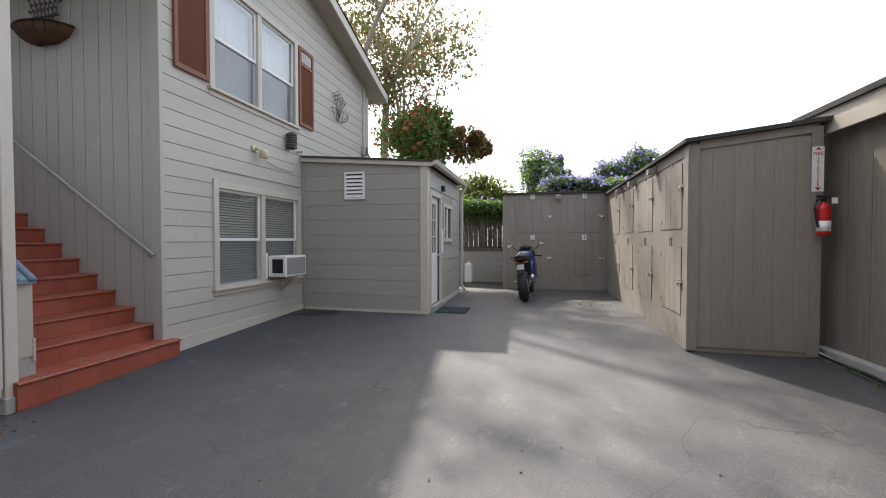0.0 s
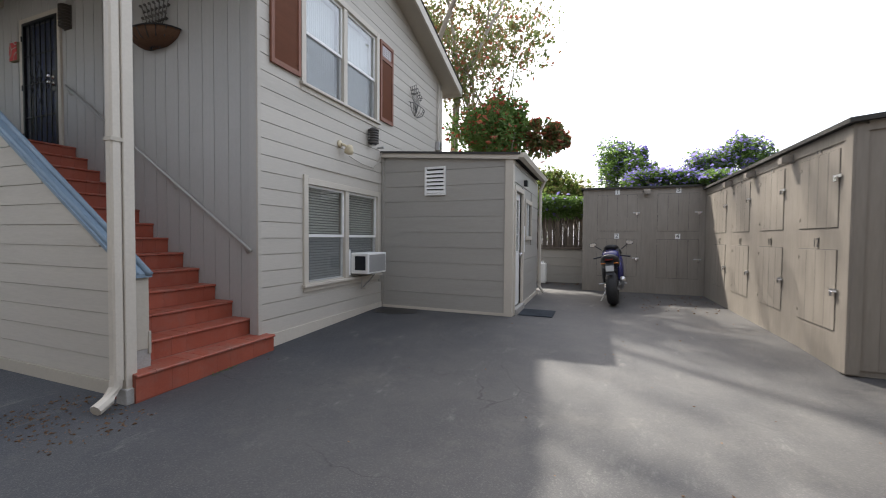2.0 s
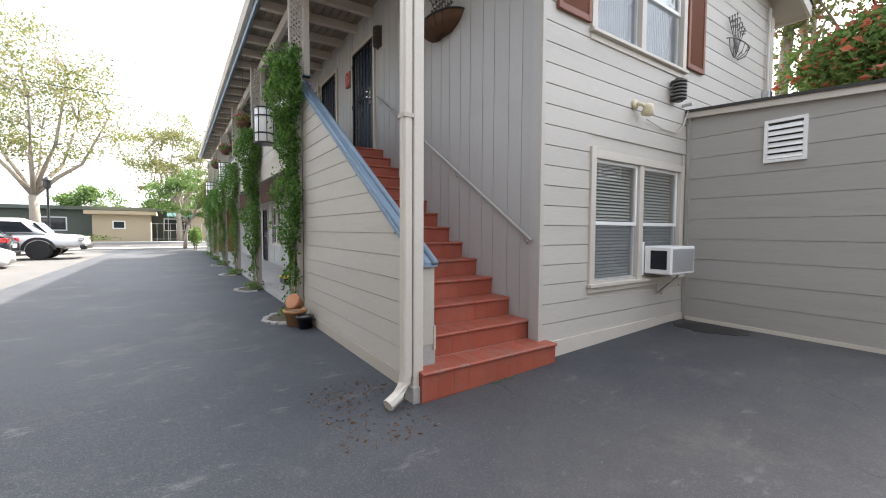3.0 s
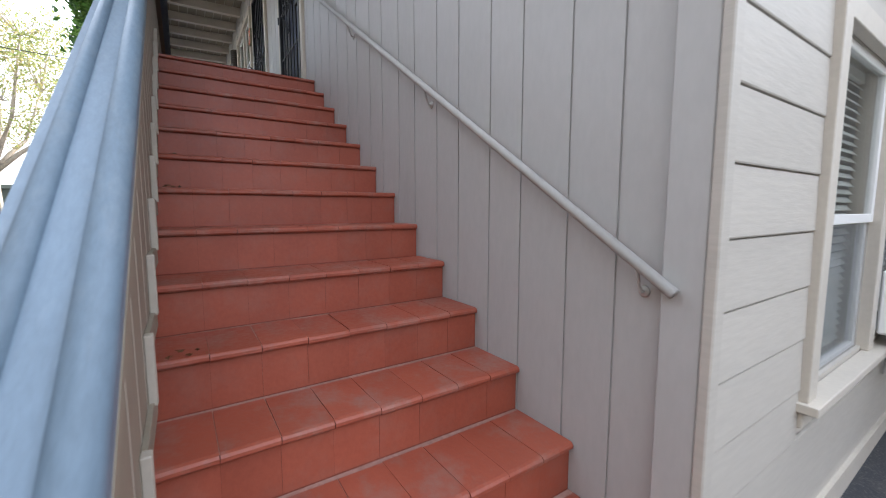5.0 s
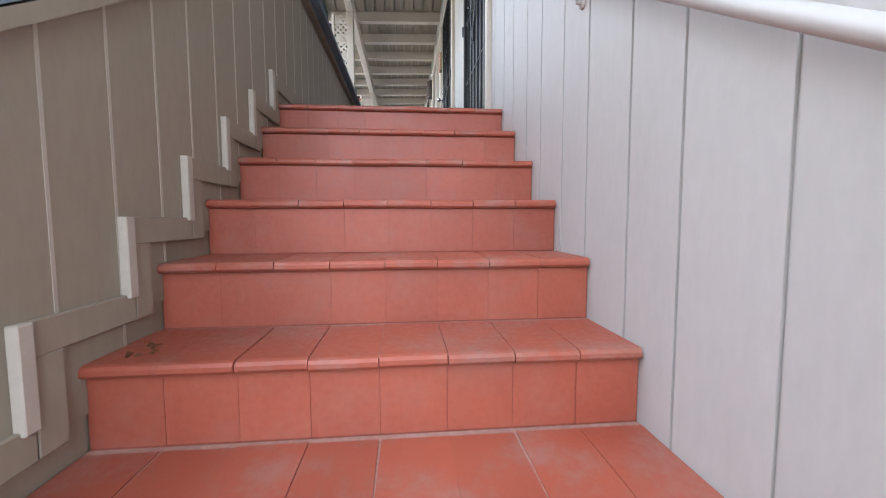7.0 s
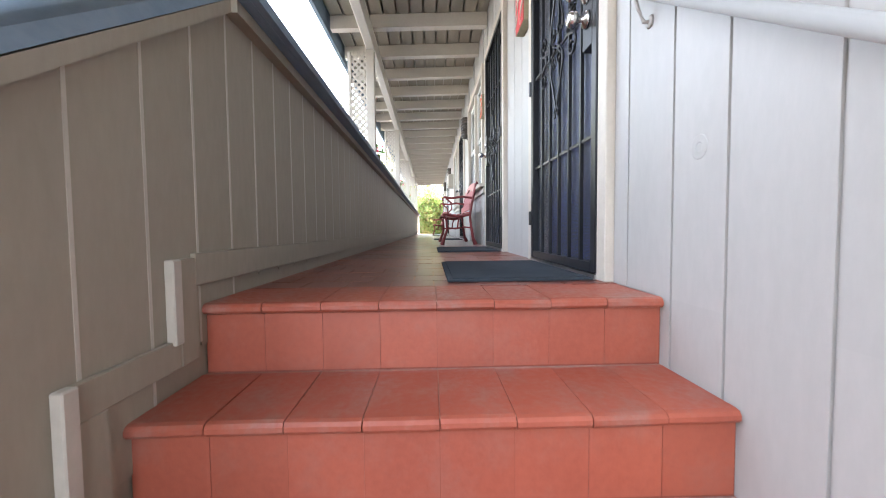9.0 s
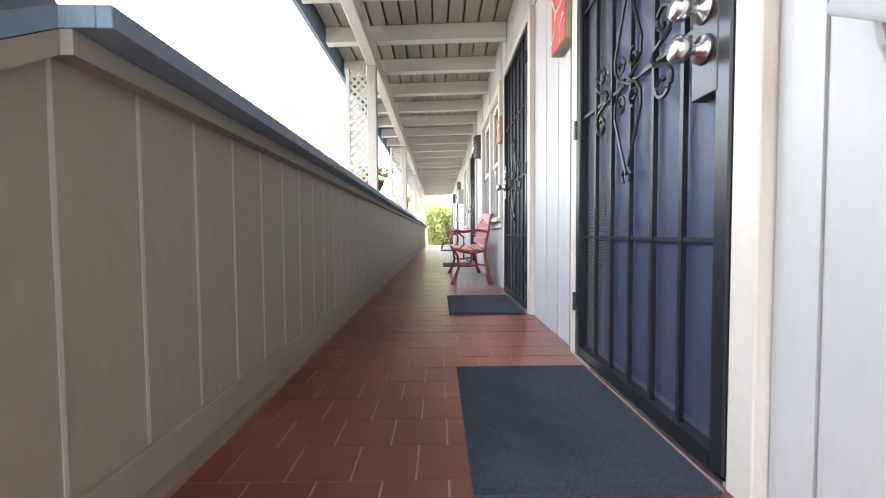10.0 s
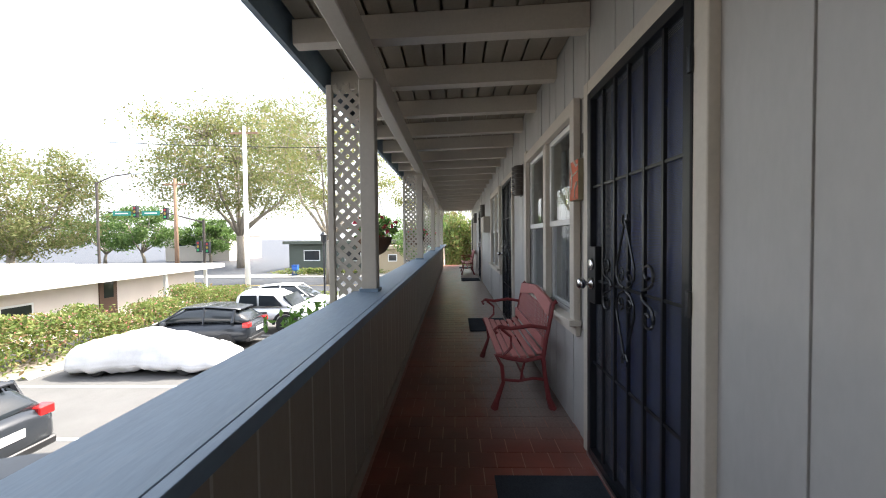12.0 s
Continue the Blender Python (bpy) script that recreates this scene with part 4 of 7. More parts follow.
for a, b in ((DS[0], DS[0] + 0.1), (DS[1] - 0.1, DS[1])):
    part("stile", box(SX - 0.075, SX - 0.035, a, b, 1.05, DS[3]), WHITE, door)
part("rail", box(SX - 0.075, SX - 0.035, DS[0] + 0.1, DS[1] - 0.1, DS[3] - 0.12, DS[3]), WHITE, door)
g = part("pane", box(SX - 0.060, SX - 0.054, DS[0] + 0.1, DS[1] - 0.1, 1.05, DS[3] - 0.12), GLASS, door)
for i in (1, 2):
    yq = DS[0] + 0.1 + (DS[1] - DS[0] - 0.2) * i / 3
    part("glazing_bar", box(SX - 0.066, SX - 0.044, yq - 0.008, yq + 0.008, 1.05, DS[3] - 0.12), WHITE, door)
    zq = 1.05 + (DS[3] - 0.12 - 1.05) * i / 3
    part("glazing_bar", box(SX - 0.065, SX - 0.045, DS[0] + 0.1, DS[1] - 0.1, zq - 0.008, zq + 0.008), WHITE, door)
smooth(part("handle", lathe([(0.02, 0), (0.012, 0.02), (0.03, 0.04), (0.025, 0.06)], 12), CHROME, door, at=pose(SX - 0.035, DS[1] - 0.07, 1.0, 0, 90, 0)))
sw_ = part("window", box(SX - 0.02, SX + 0.024, SW[0] - 0.07, SW[0], SW[2] - 0.07, SW[3] + 0.07), TRIM, shed, "small window with pale casing")
part("casing", box(SX - 0.02, SX + 0.024, SW[1], SW[1] + 0.07, SW[2] - 0.07, SW[3] + 0.07), TRIM, sw_)
part("casing", box(SX - 0.02, SX + 0.023, SW[0], SW[1], SW[3], SW[3] + 0.07), TRIM, sw_)
part("casing", box(SX - 0.02, SX + 0.03, SW[0], SW[1], SW[2] - 0.07, SW[2]), TRIM, sw_)
part("sash", box(SX - 0.03, SX + 0.01, (SW[0] + SW[1]) / 2 - 0.02, (SW[0] + SW[1]) / 2 + 0.02, SW[2], SW[3]), WHITE, sw_)
part("pane", box(SX - 0.03, SX - 0.024, SW[0], SW[1], SW[2], SW[3]), GLASS, sw_)
part("gutter", prism([(SX + 0.08, 2.54), (SX + 0.17, 2.54), (SX + 0.20, 2.61), (SX + 0.08, 2.61)], "y", SY - 0.07, SB + 0.06), TRIM, shed, "pale roof gutter")
part("downspout", tube([(SX + 0.14, SB, 2.54), (SX + 0.06, SB, 2.35), (SX + 0.06, SB, 0.2), (SX + 0.16, SB, 0.06)], 0.035, 8), TRIM, shed)
part("lamp", box(SX, SX + 0.07, 3.75, 3.86, 2.22, 2.33, bevel=0.01), BLACK, shed, "small dark lamp over the door")
for a, zc in ((3.42, 1.38), (3.7, 1.15)):
    part("notice", box(SX + 0.022, SX + 0.027, DS[1] + 0.10, DS[1] + 0.20, zc - 0.12, zc + 0.12), WHITE, shed)
lv = thing("louvre_vent", "white louvred wall vent on the shed", "vent")
V = (0.865, 1.245, 1.995, 2.475)
for a, b, p, q in ((V[0], V[0] + 0.035, V[2], V[3]), (V[1] - 0.035, V[1], V[2], V[3]), (V[0] + 0.035, V[1] - 0.035, V[2], V[2] + 0.035), (V[0] + 0.035, V[1] - 0.035, V[3] - 0.035, V[3])):
    part("frame", box(a, b, SY - 0.045, SY - 0.012, p, q, bevel=0.002), WHITE, lv)
part("backing", box(V[0] + 0.03, V[1] - 0.03, SY - 0.020, SY - 0.016, V[2] + 0.03, V[3] - 0.03), BLACK, lv)
for i in range(6):
    z = V[2] + 0.055 + i * 0.066
    part("slat", prism([(SY - 0.024, z + 0.032), (SY - 0.019, z + 0.036), (SY - 0.044, z - 0.018), (SY - 0.049, z - 0.014)], "x", V[0] + 0.035, V[1] - 0.035), WHITE, lv)


def floor_mat(name, x0, x1, y0, y1, z, label, group=""):
    mt = thing(name, label, "mat", group=group)
    part("pad", box(x0 + 0.02, x1 - 0.02, y0 + 0.02, y1 - 0.02, z + 0.001, z + 0.013), RUBBER, mt)
    for a, b, c, d in ((x0, x1, y0, y0 + 0.02), (x0, x1, y1 - 0.02, y1), (x0, x0 + 0.02, y0 + 0.02, y1 - 0.02), (x1 - 0.02, x1, y0 + 0.02, y1 - 0.02)):
        part("edge", box(a, b, c, d, z + 0.001, z + 0.009), RUBBER, mt, "worn rubber edge")
    return mt


floor_mat("door_mat", SX + 0.08, SX + 0.62, 2.92, 3.52, 0.032, "black rubber mat at the shed door", "outdoor mats")
DAMP = surface("damp_asphalt", (0.012, 0.012, 0.014), 0.42, 0.3, 60, 5, (0.05, 0.05, 0.05), 0.4, 0.4)
prng = random.Random(15)
rim = [(0.47 + (0.36 + prng.uniform(-0.05, 0.06)) * math.cos(a), 2.46 + (0.25 + prng.uniform(-0.05, 0.04)) * math.sin(a)) for a in np.linspace(0, 2 * math.pi, 26, endpoint=False)]
wet = part("puddle", prism(rim, "z", 0.024, 0.034), DAMP)
for v in wet.data.vertices:
    v.co.z += ground_z(v.co.y) - ground_z(2.70)
tagged(wet, "damp dark patch on the asphalt under the air conditioner", "puddle", kind="structure")

# ---- storage lockers ----
LY, LX, LE, LH = 6.76, 5.865, 1.395, 2.50


def digits(parent, text, m, size, material):
    cu = bpy.data.curves.new("number", "FONT")
    cu.body, cu.size, cu.extrude = text, size, 0.001
    cu.align_x, cu.align_y = "CENTER", "CENTER"
    tmp = new("number", cu)
    me = bpy.data.meshes.new_from_object(tmp.evaluated_get(bpy.context.evaluated_depsgraph_get()))
    bpy.data.objects.remove(tmp)
    me.materials.append(material)
    ob = new("number", me)
    ob.parent, ob.matrix_basis = parent, m
    return ob


def locker_door(parent, facing, a, b, z0, z1, text, latch_hi):
    """A plywood hatch with a latch; facing 'y' looks to -y at LY, facing 'x' to -x at LX."""
    def bx(u0, u1, d0, d1, p, q, bevel=0.002):
        return box(u0, u1, LY - d1, LY - d0, p, q, bevel=bevel) if facing == "y" else box(LX - d1, LX - d0, u0, u1, p, q, bevel=bevel)
    d = part("locker_door", bx(a, b, 0.0015, 0.008, z0, z1, 0.001), LOCKER, parent)
    part("reveal", bx(a - 0.004, b + 0.004, 0.0003, 0.0012, z0 - 0.004, z1 + 0.004, 0), DARKVOID, d)
    n = 4
    for i in range(1, n):
        u = a + (b - a) * i / n
        part("groove", bx(u - 0.002, u + 0.002, 0.0075, 0.0085, z0 + 0.002, z1 - 0.002, 0), DARKVOID, d)
    e = b if facing == "y" else a
    s = 1 if facing == "y" else -1
    zl = (z0 + z1) / 2 + (0.12 if latch_hi else 0.0)
    h = part("hasp", bx(e - s * 0.09, e + s * 0.05, 0.0085, 0.016, zl - 0.016, zl + 0.016, 0), METAL, d, "steel hasp")
    part("padlock", bx(e - s * 0.03, e + s * 0.02, 0.016, 0.043, zl - 0.055, zl - 0.005, 0.004), CHROME, h)
    u = (a + b) / 2
    zt = z1 + 0.07
    for hz in (z0 + 0.1, z1 - 0.1):
        part("hinge", bx((a if facing == "y" else b) - 0.03, (a if facing == "y" else b) + 0.03, 0.0085, 0.013, hz - 0.02, hz + 0.02, 0), LOCKER, d)
    plate = part("number_plate", bx(u - 0.05, u + 0.05, 0.001, 0.006, zt - 0.06, zt + 0.06, 0), WHITE if facing == "y" else LOCKER, parent)
    m = pose(u, LY - 0.0075, zt, 90, 0, 0) if facing == "y" else pose(LX - 0.0075, u, zt, 90, 0, -90)
    digits(plate, text, m, 0.135, BLACK)
    return d


lockA = thing("storage_lockers", "taupe plywood storage lockers with four numbered hatches", "storage lockers", group="storage lockers")
part("body", box(3.32, LX - 0.004, LY, 8.0, 0.0, LH - 0.04), LOCKER, lockA)
part("corner_post", box(3.31, 3.42, LY - 0.022, LY - 0.001, 0.03, LH - 0.05), LOCKER, lockA)
part("centre_post", box(4.60, 4.78, LY - 0.014, LY - 0.001, 0.05, LH - 0.05), LOCKER, lockA)
part("roof", box(3.26, LX + 0.2, LY - 0.06, 8.05, LH - 0.04, LH), ROOFING, lockA)
locker_door(lockA, "y", 3.64, 4.50, 1.47, 2.32, "1", False)
locker_door(lockA, "y", 3.64, 4.50, 0.40, 1.28, "2", False)
locker_door(lockA, "y", 4.92, 5.74, 1.47, 2.32, "3", False)
locker_door(lockA, "y", 4.92, 5.74, 0.40, 1.28, "4", False)
lockB = thing("storage_lockers", "taupe plywood storage lockers, sunlit, with eight numbered hatches", "storage lockers", group="storage lockers")
part("body", prism([(LX, 0.0), (7.12, 0.0), (7.12, 2.54), (LX, 2.39)], "y", LE + 0.012, 8.0), LOCKER, lockB)
part("roof", prism([(LX - 0.07, 2.385), (7.18, 2.545), (7.18, 2.59), (LX - 0.07, 2.43)], "y", LE - 0.07, 8.0), ROOFING, lockB)
part("corner_post", box(LX - 0.022, LX - 0.001, LE - 0.02, LE + 0.11, 0.02, 2.37), LOCKER, lockB)
part("corner_post", box(LX, LX + 0.09, LE - 0.022, LE + 0.010, 0.02, 2.37), LOCKER, lockB)
part("corner_post", box(7.03, 7.13, LE - 0.022, LE + 0.010, 0.02, 2.5), LOCKER, lockB)
part("top_trim", prism([(LX + 0.09, 2.31), (7.03, 2.43), (7.03, 2.52), (LX + 0.09, 2.40)], "y", LE - 0.02, LE + 0.010), LOCKER, lockB)
xx = LX + 0.09
for w in (0.14, 0.22, 0.19, 0.19, 0.20, 0.20):
    part("panel_board", box(xx + 0.001, min(xx + w, 7.03) - 0.001, LE - 0.003, LE + 0.010, 0.06, 2.40), LOCKER, lockB)
    xx += w
part("front_trim", box(LX - 0.012, LX - 0.001, LE + 0.11, LY - 0.03, 2.26, 2.38), LOCKER, lockB)
for i, (a, b) in enumerate(((1.62, 2.42), (2.86, 3.66), (4.08, 4.88), (5.28, 6.08))):
    n = 11 - 2 * i
    locker_door(lockB, "x", a, b, 1.42, 2.20, str(n), True)
    locker_door(lockB, "x", a, b, 0.38, 1.19, str(n + 1), False)


def flood(loc, rz):
    f = thing("flood_light", "small grey floodlight fixed under the locker roof", "light", group="locker lights", at=pose(*loc, 0, 0, rz))
    part("base", box(-0.05, 0.05, -0.02, 0.0, -0.05, 0.05, bevel=0.004), METAL, f)
    part("hood", prism([(-0.02, 0.05), (-0.13, 0.02), (-0.13, -0.06), (-0.02, -0.04)], "x", -0.06, 0.06), LOCKER, f)
    return f


for y in (2.66, 3.9, 4.98):
    flood((LX - 0.002, y, 2.29), -90)
flood((4.69, LY - 0.016, 2.38), 0)

# fire extinguisher and its sign
FX = 7.08
sign = thing("sign", "white sign with red lettering reading fire extinguisher", "sign")
RED = surface("red_enamel", (0.50, 0.012, 0.015), 0.3, 0.1, 60, 3, None, 0, 0)
part("plate", box(FX - 0.055, FX + 0.055, LE - 0.030, LE - 0.026, 1.80, 2.28, bevel=0.001), WHITE, sign)
def sign_text(text, z, size):
    return digits(sign, text, pose(FX, LE - 0.032, z, 90, 0, 0), size, RED)
sign_text("FIRE", 2.20, 0.052)
for i, ch in enumerate("EXTINGUISHER"):
    sign_text(ch, 2.15 - 0.0255 * i, 0.030)
part("arrow", prism([(FX - 0.03, 1.845), (FX, 1.812), (FX + 0.03, 1.845)], "y", LE - 0.0325, LE - 0.031), RED, sign)
part("arrow", prism([(FX - 0.03, 2.245), (FX, 2.27), (FX + 0.03, 2.245)], "y", LE - 0.0325, LE - 0.031), RED, sign)
ext = thing("fire_extinguisher", "red fire extinguisher with a black hose hung on the lockers", "fire extinguisher", at=pose(FX + 0.02, LE - 0.095, 1.335) @ Matrix.Scale(0.78, 4))
smooth(part("cylinder", lathe([(0.02, 0), (0.068, 0.004), (0.075, 0.02), (0.075, 0.34), (0.068, 0.38), (0.045, 0.42), (0.024, 0.435), (0.024, 0.46)], 20), RED, ext))
smooth(part("label", lathe([(0.0762, 0.05), (0.0762, 0.19)], 20), WHITE, ext, "white printed label"))
part("valve", box(-0.02, 0.02, -0.03, 0.03, 0.455, 0.50, bevel=0.004), BLACK, ext)
part("handle", prism([(-0.08, 0.50), (0.06, 0.50), (0.06, 0.515), (-0.08, 0.545)], "y", -0.012, 0.012), BLACK, ext)
part("hose", tube([(-0.02, -0.02, 0.48), (-0.09, -0.02, 0.47), (-0.115, -0.02, 0.36), (-0.10, -0.03, 0.22), (-0.085, -0.04, 0.10)], 0.014, 8), BLACK, ext)
part("tag", box(0.07, 0.14, -0.03, -0.028, 0.42, 0.50), WHITE, ext, "paper service tag")
part("bracket", box(-0.03, 0.03, 0.07, 0.085, 0.05, 0.40), METAL, ext)

# neighbouring carport wall
nb = thing("wall_carport", "weathered brown board wall of the next carport", "wall", kind="structure")
part("wall_core", box(7.34, 7.45, -14.0, 1.9, -0.15, 2.60), PANELW, nb)
yy = 1.9
while yy > -14:
    part("board", box(7.315, 7.342, yy - 0.297, yy - 0.003, 0.06, 2.55), PANELW, nb)
    yy -= 0.30
part("fascia", box(7.18, 7.22, -14.0, 1.9, 2.42, 2.66), CREAM, nb)
part("roof_edge", box(7.14, 7.6, -14.0, 1.95, 2.662, 2.72), ROOFING, nb)
part("footing", box(7.20, 7.34, -14.0, 1.6, -0.15, 0.10), CONCRETE, nb)
hose = thing("garden_hose", "dark hose lying along the foot of the wall", "hose")
part("hose", tube([(7.15, 1.5, 0.06), (7.13, 1.2, 0.05), (7.18, 0.7, 0.02), (7.16, 0.0, -0.02), (7.22, -1.0, -0.06)], 0.02, 8), BLACK, hose)

# back fence and low retaining wall
fence = thing("fence", "old brown board fence overgrown with ivy", "fence")
xx = -0.2
fr = random.Random(2)
while xx < 3.9:
    part("slat", box(xx + 0.004, xx + 0.14, 8.42, 8.44, 0.85, 1.94 + fr.uniform(-0.03, 0.02)), FENCEW, fence)
    xx += 0.146
for z in (1.0, 1.80):
    part("rail", box(-0.2, 3.9, 8.37, 8.419, z, z + 0.09), FENCEW, fence)
for x in (0.4, 2.55, 3.7):
    part("post", box(x, x + 0.09, 8.30, 8.37, 0.85, 2.0), FENCEW, fence)
retain = thing("retaining_wall", "low grey plank retaining wall below the fence", "wall", kind="structure")
for i in range(4):
    part("plank", box(-0.2, 3.9, 8.20 + 0.01 * (i % 2), 8.42, 0.02 + 0.24 * i, 0.255 + 0.24 * i, bevel=0.004), SHEDP, retain)
part("cap", box(-0.2, 3.9, 8.16, 8.46, 0.98, 1.03), FENCEW, retain)
jug = thing("plastic_canister", "pale blue-white plastic canister by the fence", "canister")
part("body", box(2.12, 2.34, 7.75, 7.95, 0.035, 0.60, bevel=0.03), WHITE, jug)
part("cap", lathe([(0.04, 0.60), (0.04, 0.65)], 12, centre=(2.23, 7.85)), WHITE, jug)

# ---- posts, downspout, handrail ----
corner_post = thing("porch_post", "cream corner post carrying the roof at the stair foot", "post", group="porch posts")
part("shaft", box(0.0, 0.09, -1.445, -1.36, 0.02, 4.86, bevel=0.006), TRIM, corner_post)
part("foot", box(-0.02, 0.11, -1.46, -1.35, -0.10, 0.03, bevel=0.006), CONCRETE, corner_post)
spout = thing("downspout", "pale metal downspout with a kicked-out foot", "downspout")
bm = box(0.005, 0.085, -1.525, -1.45, 0.10, 5.0, bevel=0.012)
part("pipe", bm, TRIM, spout)
bm = tube([(0.045, -1.487, 0.16), (0.045, -1.50, 0.06), (0.06, -1.56, -0.02), (0.09, -1.66, -0.06)], 0.046, 8)
part("elbow", bm, TRIM, spout)
part("strap", box(-0.003, 0.093, -1.531, -1.447, 2.02, 2.05), CREAM, spout)
rail = thing("handrail", "grey painted round handrail on brackets beside the stairs", "handrail")
H0, H1 = (-0.07, -0.046, 1.112), (-3.60, -0.046, 1.112 + 3.53 * 0.658)
smooth(part("bar", tube([H0, H1], 0.0170, 14), WALLP, rail))
for t in (0.03, 0.365, 0.67, 0.985):
    p = Vector(H0).lerp(Vector(H1), t)
    b = part("bracket", tube([(p.x, p.y, p.z - 0.015), (p.x, p.y + 0.01, p.z - 0.05), (p.x, -0.02, p.z - 0.085), (p.x, -0.002, p.z - 0.085)], 0.006, 6), WALLP, rail)
    smooth(part("rosette", lathe([(0.019, 0), (0.015, 0.006)], 10), WALLP, b, at=pose(p.x, -0.001, p.z - 0.085, 90, 0, 0)))
basket = thing("hanging_basket", "half-round wall basket with brown coir lining", "planter")
bm = bmesh.new()
COIR = surface("coir_fibre", (0.11, 0.058, 0.032), 0.95, 0.35, 90, 6, (0.08, 0.04, 0.02), 0.5, 0.9)
bx0, bz0 = -1.65, 3.83
rows_ = []
for i in range(7):
    t = i / 6
    r = 0.41 * math.cos(t * math.pi / 2 * 0.93) ** 0.45
    rows_.append([bm.verts.new((bx0 + r * math.cos(a), -0.01 - 0.62 * r * math.sin(a), bz0 - 0.17 * t)) for a in np.linspace(0, math.pi, 15)])
for p, q in zip(rows_, rows_[1:]):
    for i in range(14):
        bm.faces.new((p[i], p[i + 1], q[i + 1], q[i]))
bm.faces.new(rows_[-1])
bmesh.ops.recalc_face_normals(bm, faces=bm.faces)
smooth(part("coir", bm, COIR, basket, "shaggy brown coir liner"))
bm = tube([(bx0 + 0.42 * math.cos(a), -0.012 - 0.265 * math.sin(a), bz0) for a in np.linspace(0, math.pi, 18)], 0.009, 6)
tube([(bx0 - 0.42, -0.012, bz0), (bx0 + 0.42, -0.012, bz0)], 0.008, 6, bm)
for a in np.linspace(0.2, math.pi - 0.2, 9):
    tube([(bx0 + 0.42 * math.cos(a), -0.012 - 0.267 * math.sin(a), bz0), (bx0 + 0.33 * math.cos(a), -0.012 - 0.215 * math.sin(a), bz0 - 0.10), (bx0 + 0.08 * math.cos(a), -0.012 - 0.06 * math.sin(a), bz0 - 0.18)], 0.006, 5, bm)
part("frame", bm, BLACK, basket)
bm = bmesh.new()
for k in range(7):
    dx = (k - 3) * 0.07
    tube([(bx0, -0.03, bz0), (bx0 + dx * 0.8, -0.04, bz0 + 0.18), (bx0 + dx * 1.2, -0.05, bz0 + 0.38)], 0.006, 5, bm)
    for j in range(4):
        tube([(bx0 + dx * (0.9 + 0.1 * j), -0.045, bz0 + 0.14 + 0.08 * j), (bx0 + dx * (0.9 + 0.1 * j) + 0.03 * (-1) ** j, -0.05, bz0 + 0.165 + 0.08 * j)], 0.01, 5, bm, taper=(0.006, 0.02))
part("trellis", bm, IRON, basket, "grey metal leaf trellis")

POSTX = [-3.42, -6.835, -10.27, -13.72, -17.17, -20.62]
for px in POSTX:
    p = thing("porch_post", "cream square post standing on the parapet", "post", group="porch posts", at=Matrix.Translation((px, -1.262, 0)))
    part("shaft", box(-0.045, 0.045, -0.045, 0.045, CAPZ, 4.682, bevel=0.005), CREAM, p)
    part("foot", box(-0.055, 0.055, -0.055, 0.055, CAPZ, CAPZ + 0.02), BLUECAP, p)
    part("lower_post", box(-0.045, 0.045, -0.165, -0.08, -0.10, CAPZ - 0.04, bevel=0.005), CREAM, p)
    # lattice screen set outwards of the post
    l = thing("lattice_screen", "pale diamond lattice screen beside a porch post", "lattice", group="lattice screens", at=Matrix.Translation((px, -1.225, 0)))
    ya, yb, za, zb = -0.245, -0.085, CAPZ + 0.0 - 0.02, 4.66
    part("frame", box(-0.02, 0.02, ya - 0.035, ya, za - 0.12, zb, bevel=0.003), CREAM, l)
    bm = bmesh.new()
    step = 0.072
    k = za - (yb - ya)
    while k < zb:
        for s, d in ((1, -0.006), (-1, 0.001)):
            # a strip at 45 degrees, cut to the frame
            p0, p1 = (ya, k), (yb, k + (yb - ya))
            if s < 0:
                p0, p1 = (yb, k), (ya, k + (yb - ya))
            lo, hi = max(0.0, (za - p0[1]) / (p1[1] - p0[1])), min(1.0, (zb - p0[1]) / (p1[1] - p0[1]))
            if hi - lo > 0.03:
                a = (p0[0] + (p1[0] - p0[0]) * lo, p0[1] + (p1[1] - p0[1]) * lo)
                b = (p0[0] + (p1[0] - p0[0]) * hi, p0[1] + (p1[1] - p0[1]) * hi)
                prism([(a[0], a[1] - 0.018), (b[0], b[1] - 0.018), (b[0], b[1] + 0.018), (a[0], a[1] + 0.018)], "x", d, d + 0.005, bm)
        k += step
    part("lattice", bm, CREAM, l)

# old bracket scars on the stair wall
for i, (x, z) in enumerate(((-3.33, 2.92), (-2.75, 3.55), (-1.05, 2.35))):
    sc = tagged(part("wall_patch", lathe([(0.030, 0.0), (0.027, 0.0012), (0.012, 0.0014), (0.010, 0.0004)], 14), WALLP, at=pose(x, 0.0, z, 90, 0, 0)), "round painted-over bracket scar on the wall boards", "patch", "bracket scars")

pipe = thing("conduit", "pale electrical conduit up the far corner of the end wall", "pipe")
smooth(part("pipe", tube([(0.06, 5.35, 2.75), (0.06, 5.35, 4.9)], 0.022, 8), TRIM, pipe))
part("junction_box", box(0.02, 0.12, 5.27, 5.43, 3.35, 3.55, bevel=0.006), METAL, pipe, "small grey junction box")
hook = thing("hose_hook", "small painted hook low on the end wall", "hook")
part("hook", tube([(0.03, 2.1, 0.45), (0.09, 2.1, 0.43), (0.10, 2.1, 0.50)], 0.008, 6), TRIM, hook)


# ---- security doors along the walkway ----
NAVY = surface("navy_door_paint", (0.05, 0.08, 0.29), 0.4, 0.1, 40, 1.5, None, 0, 0.05)


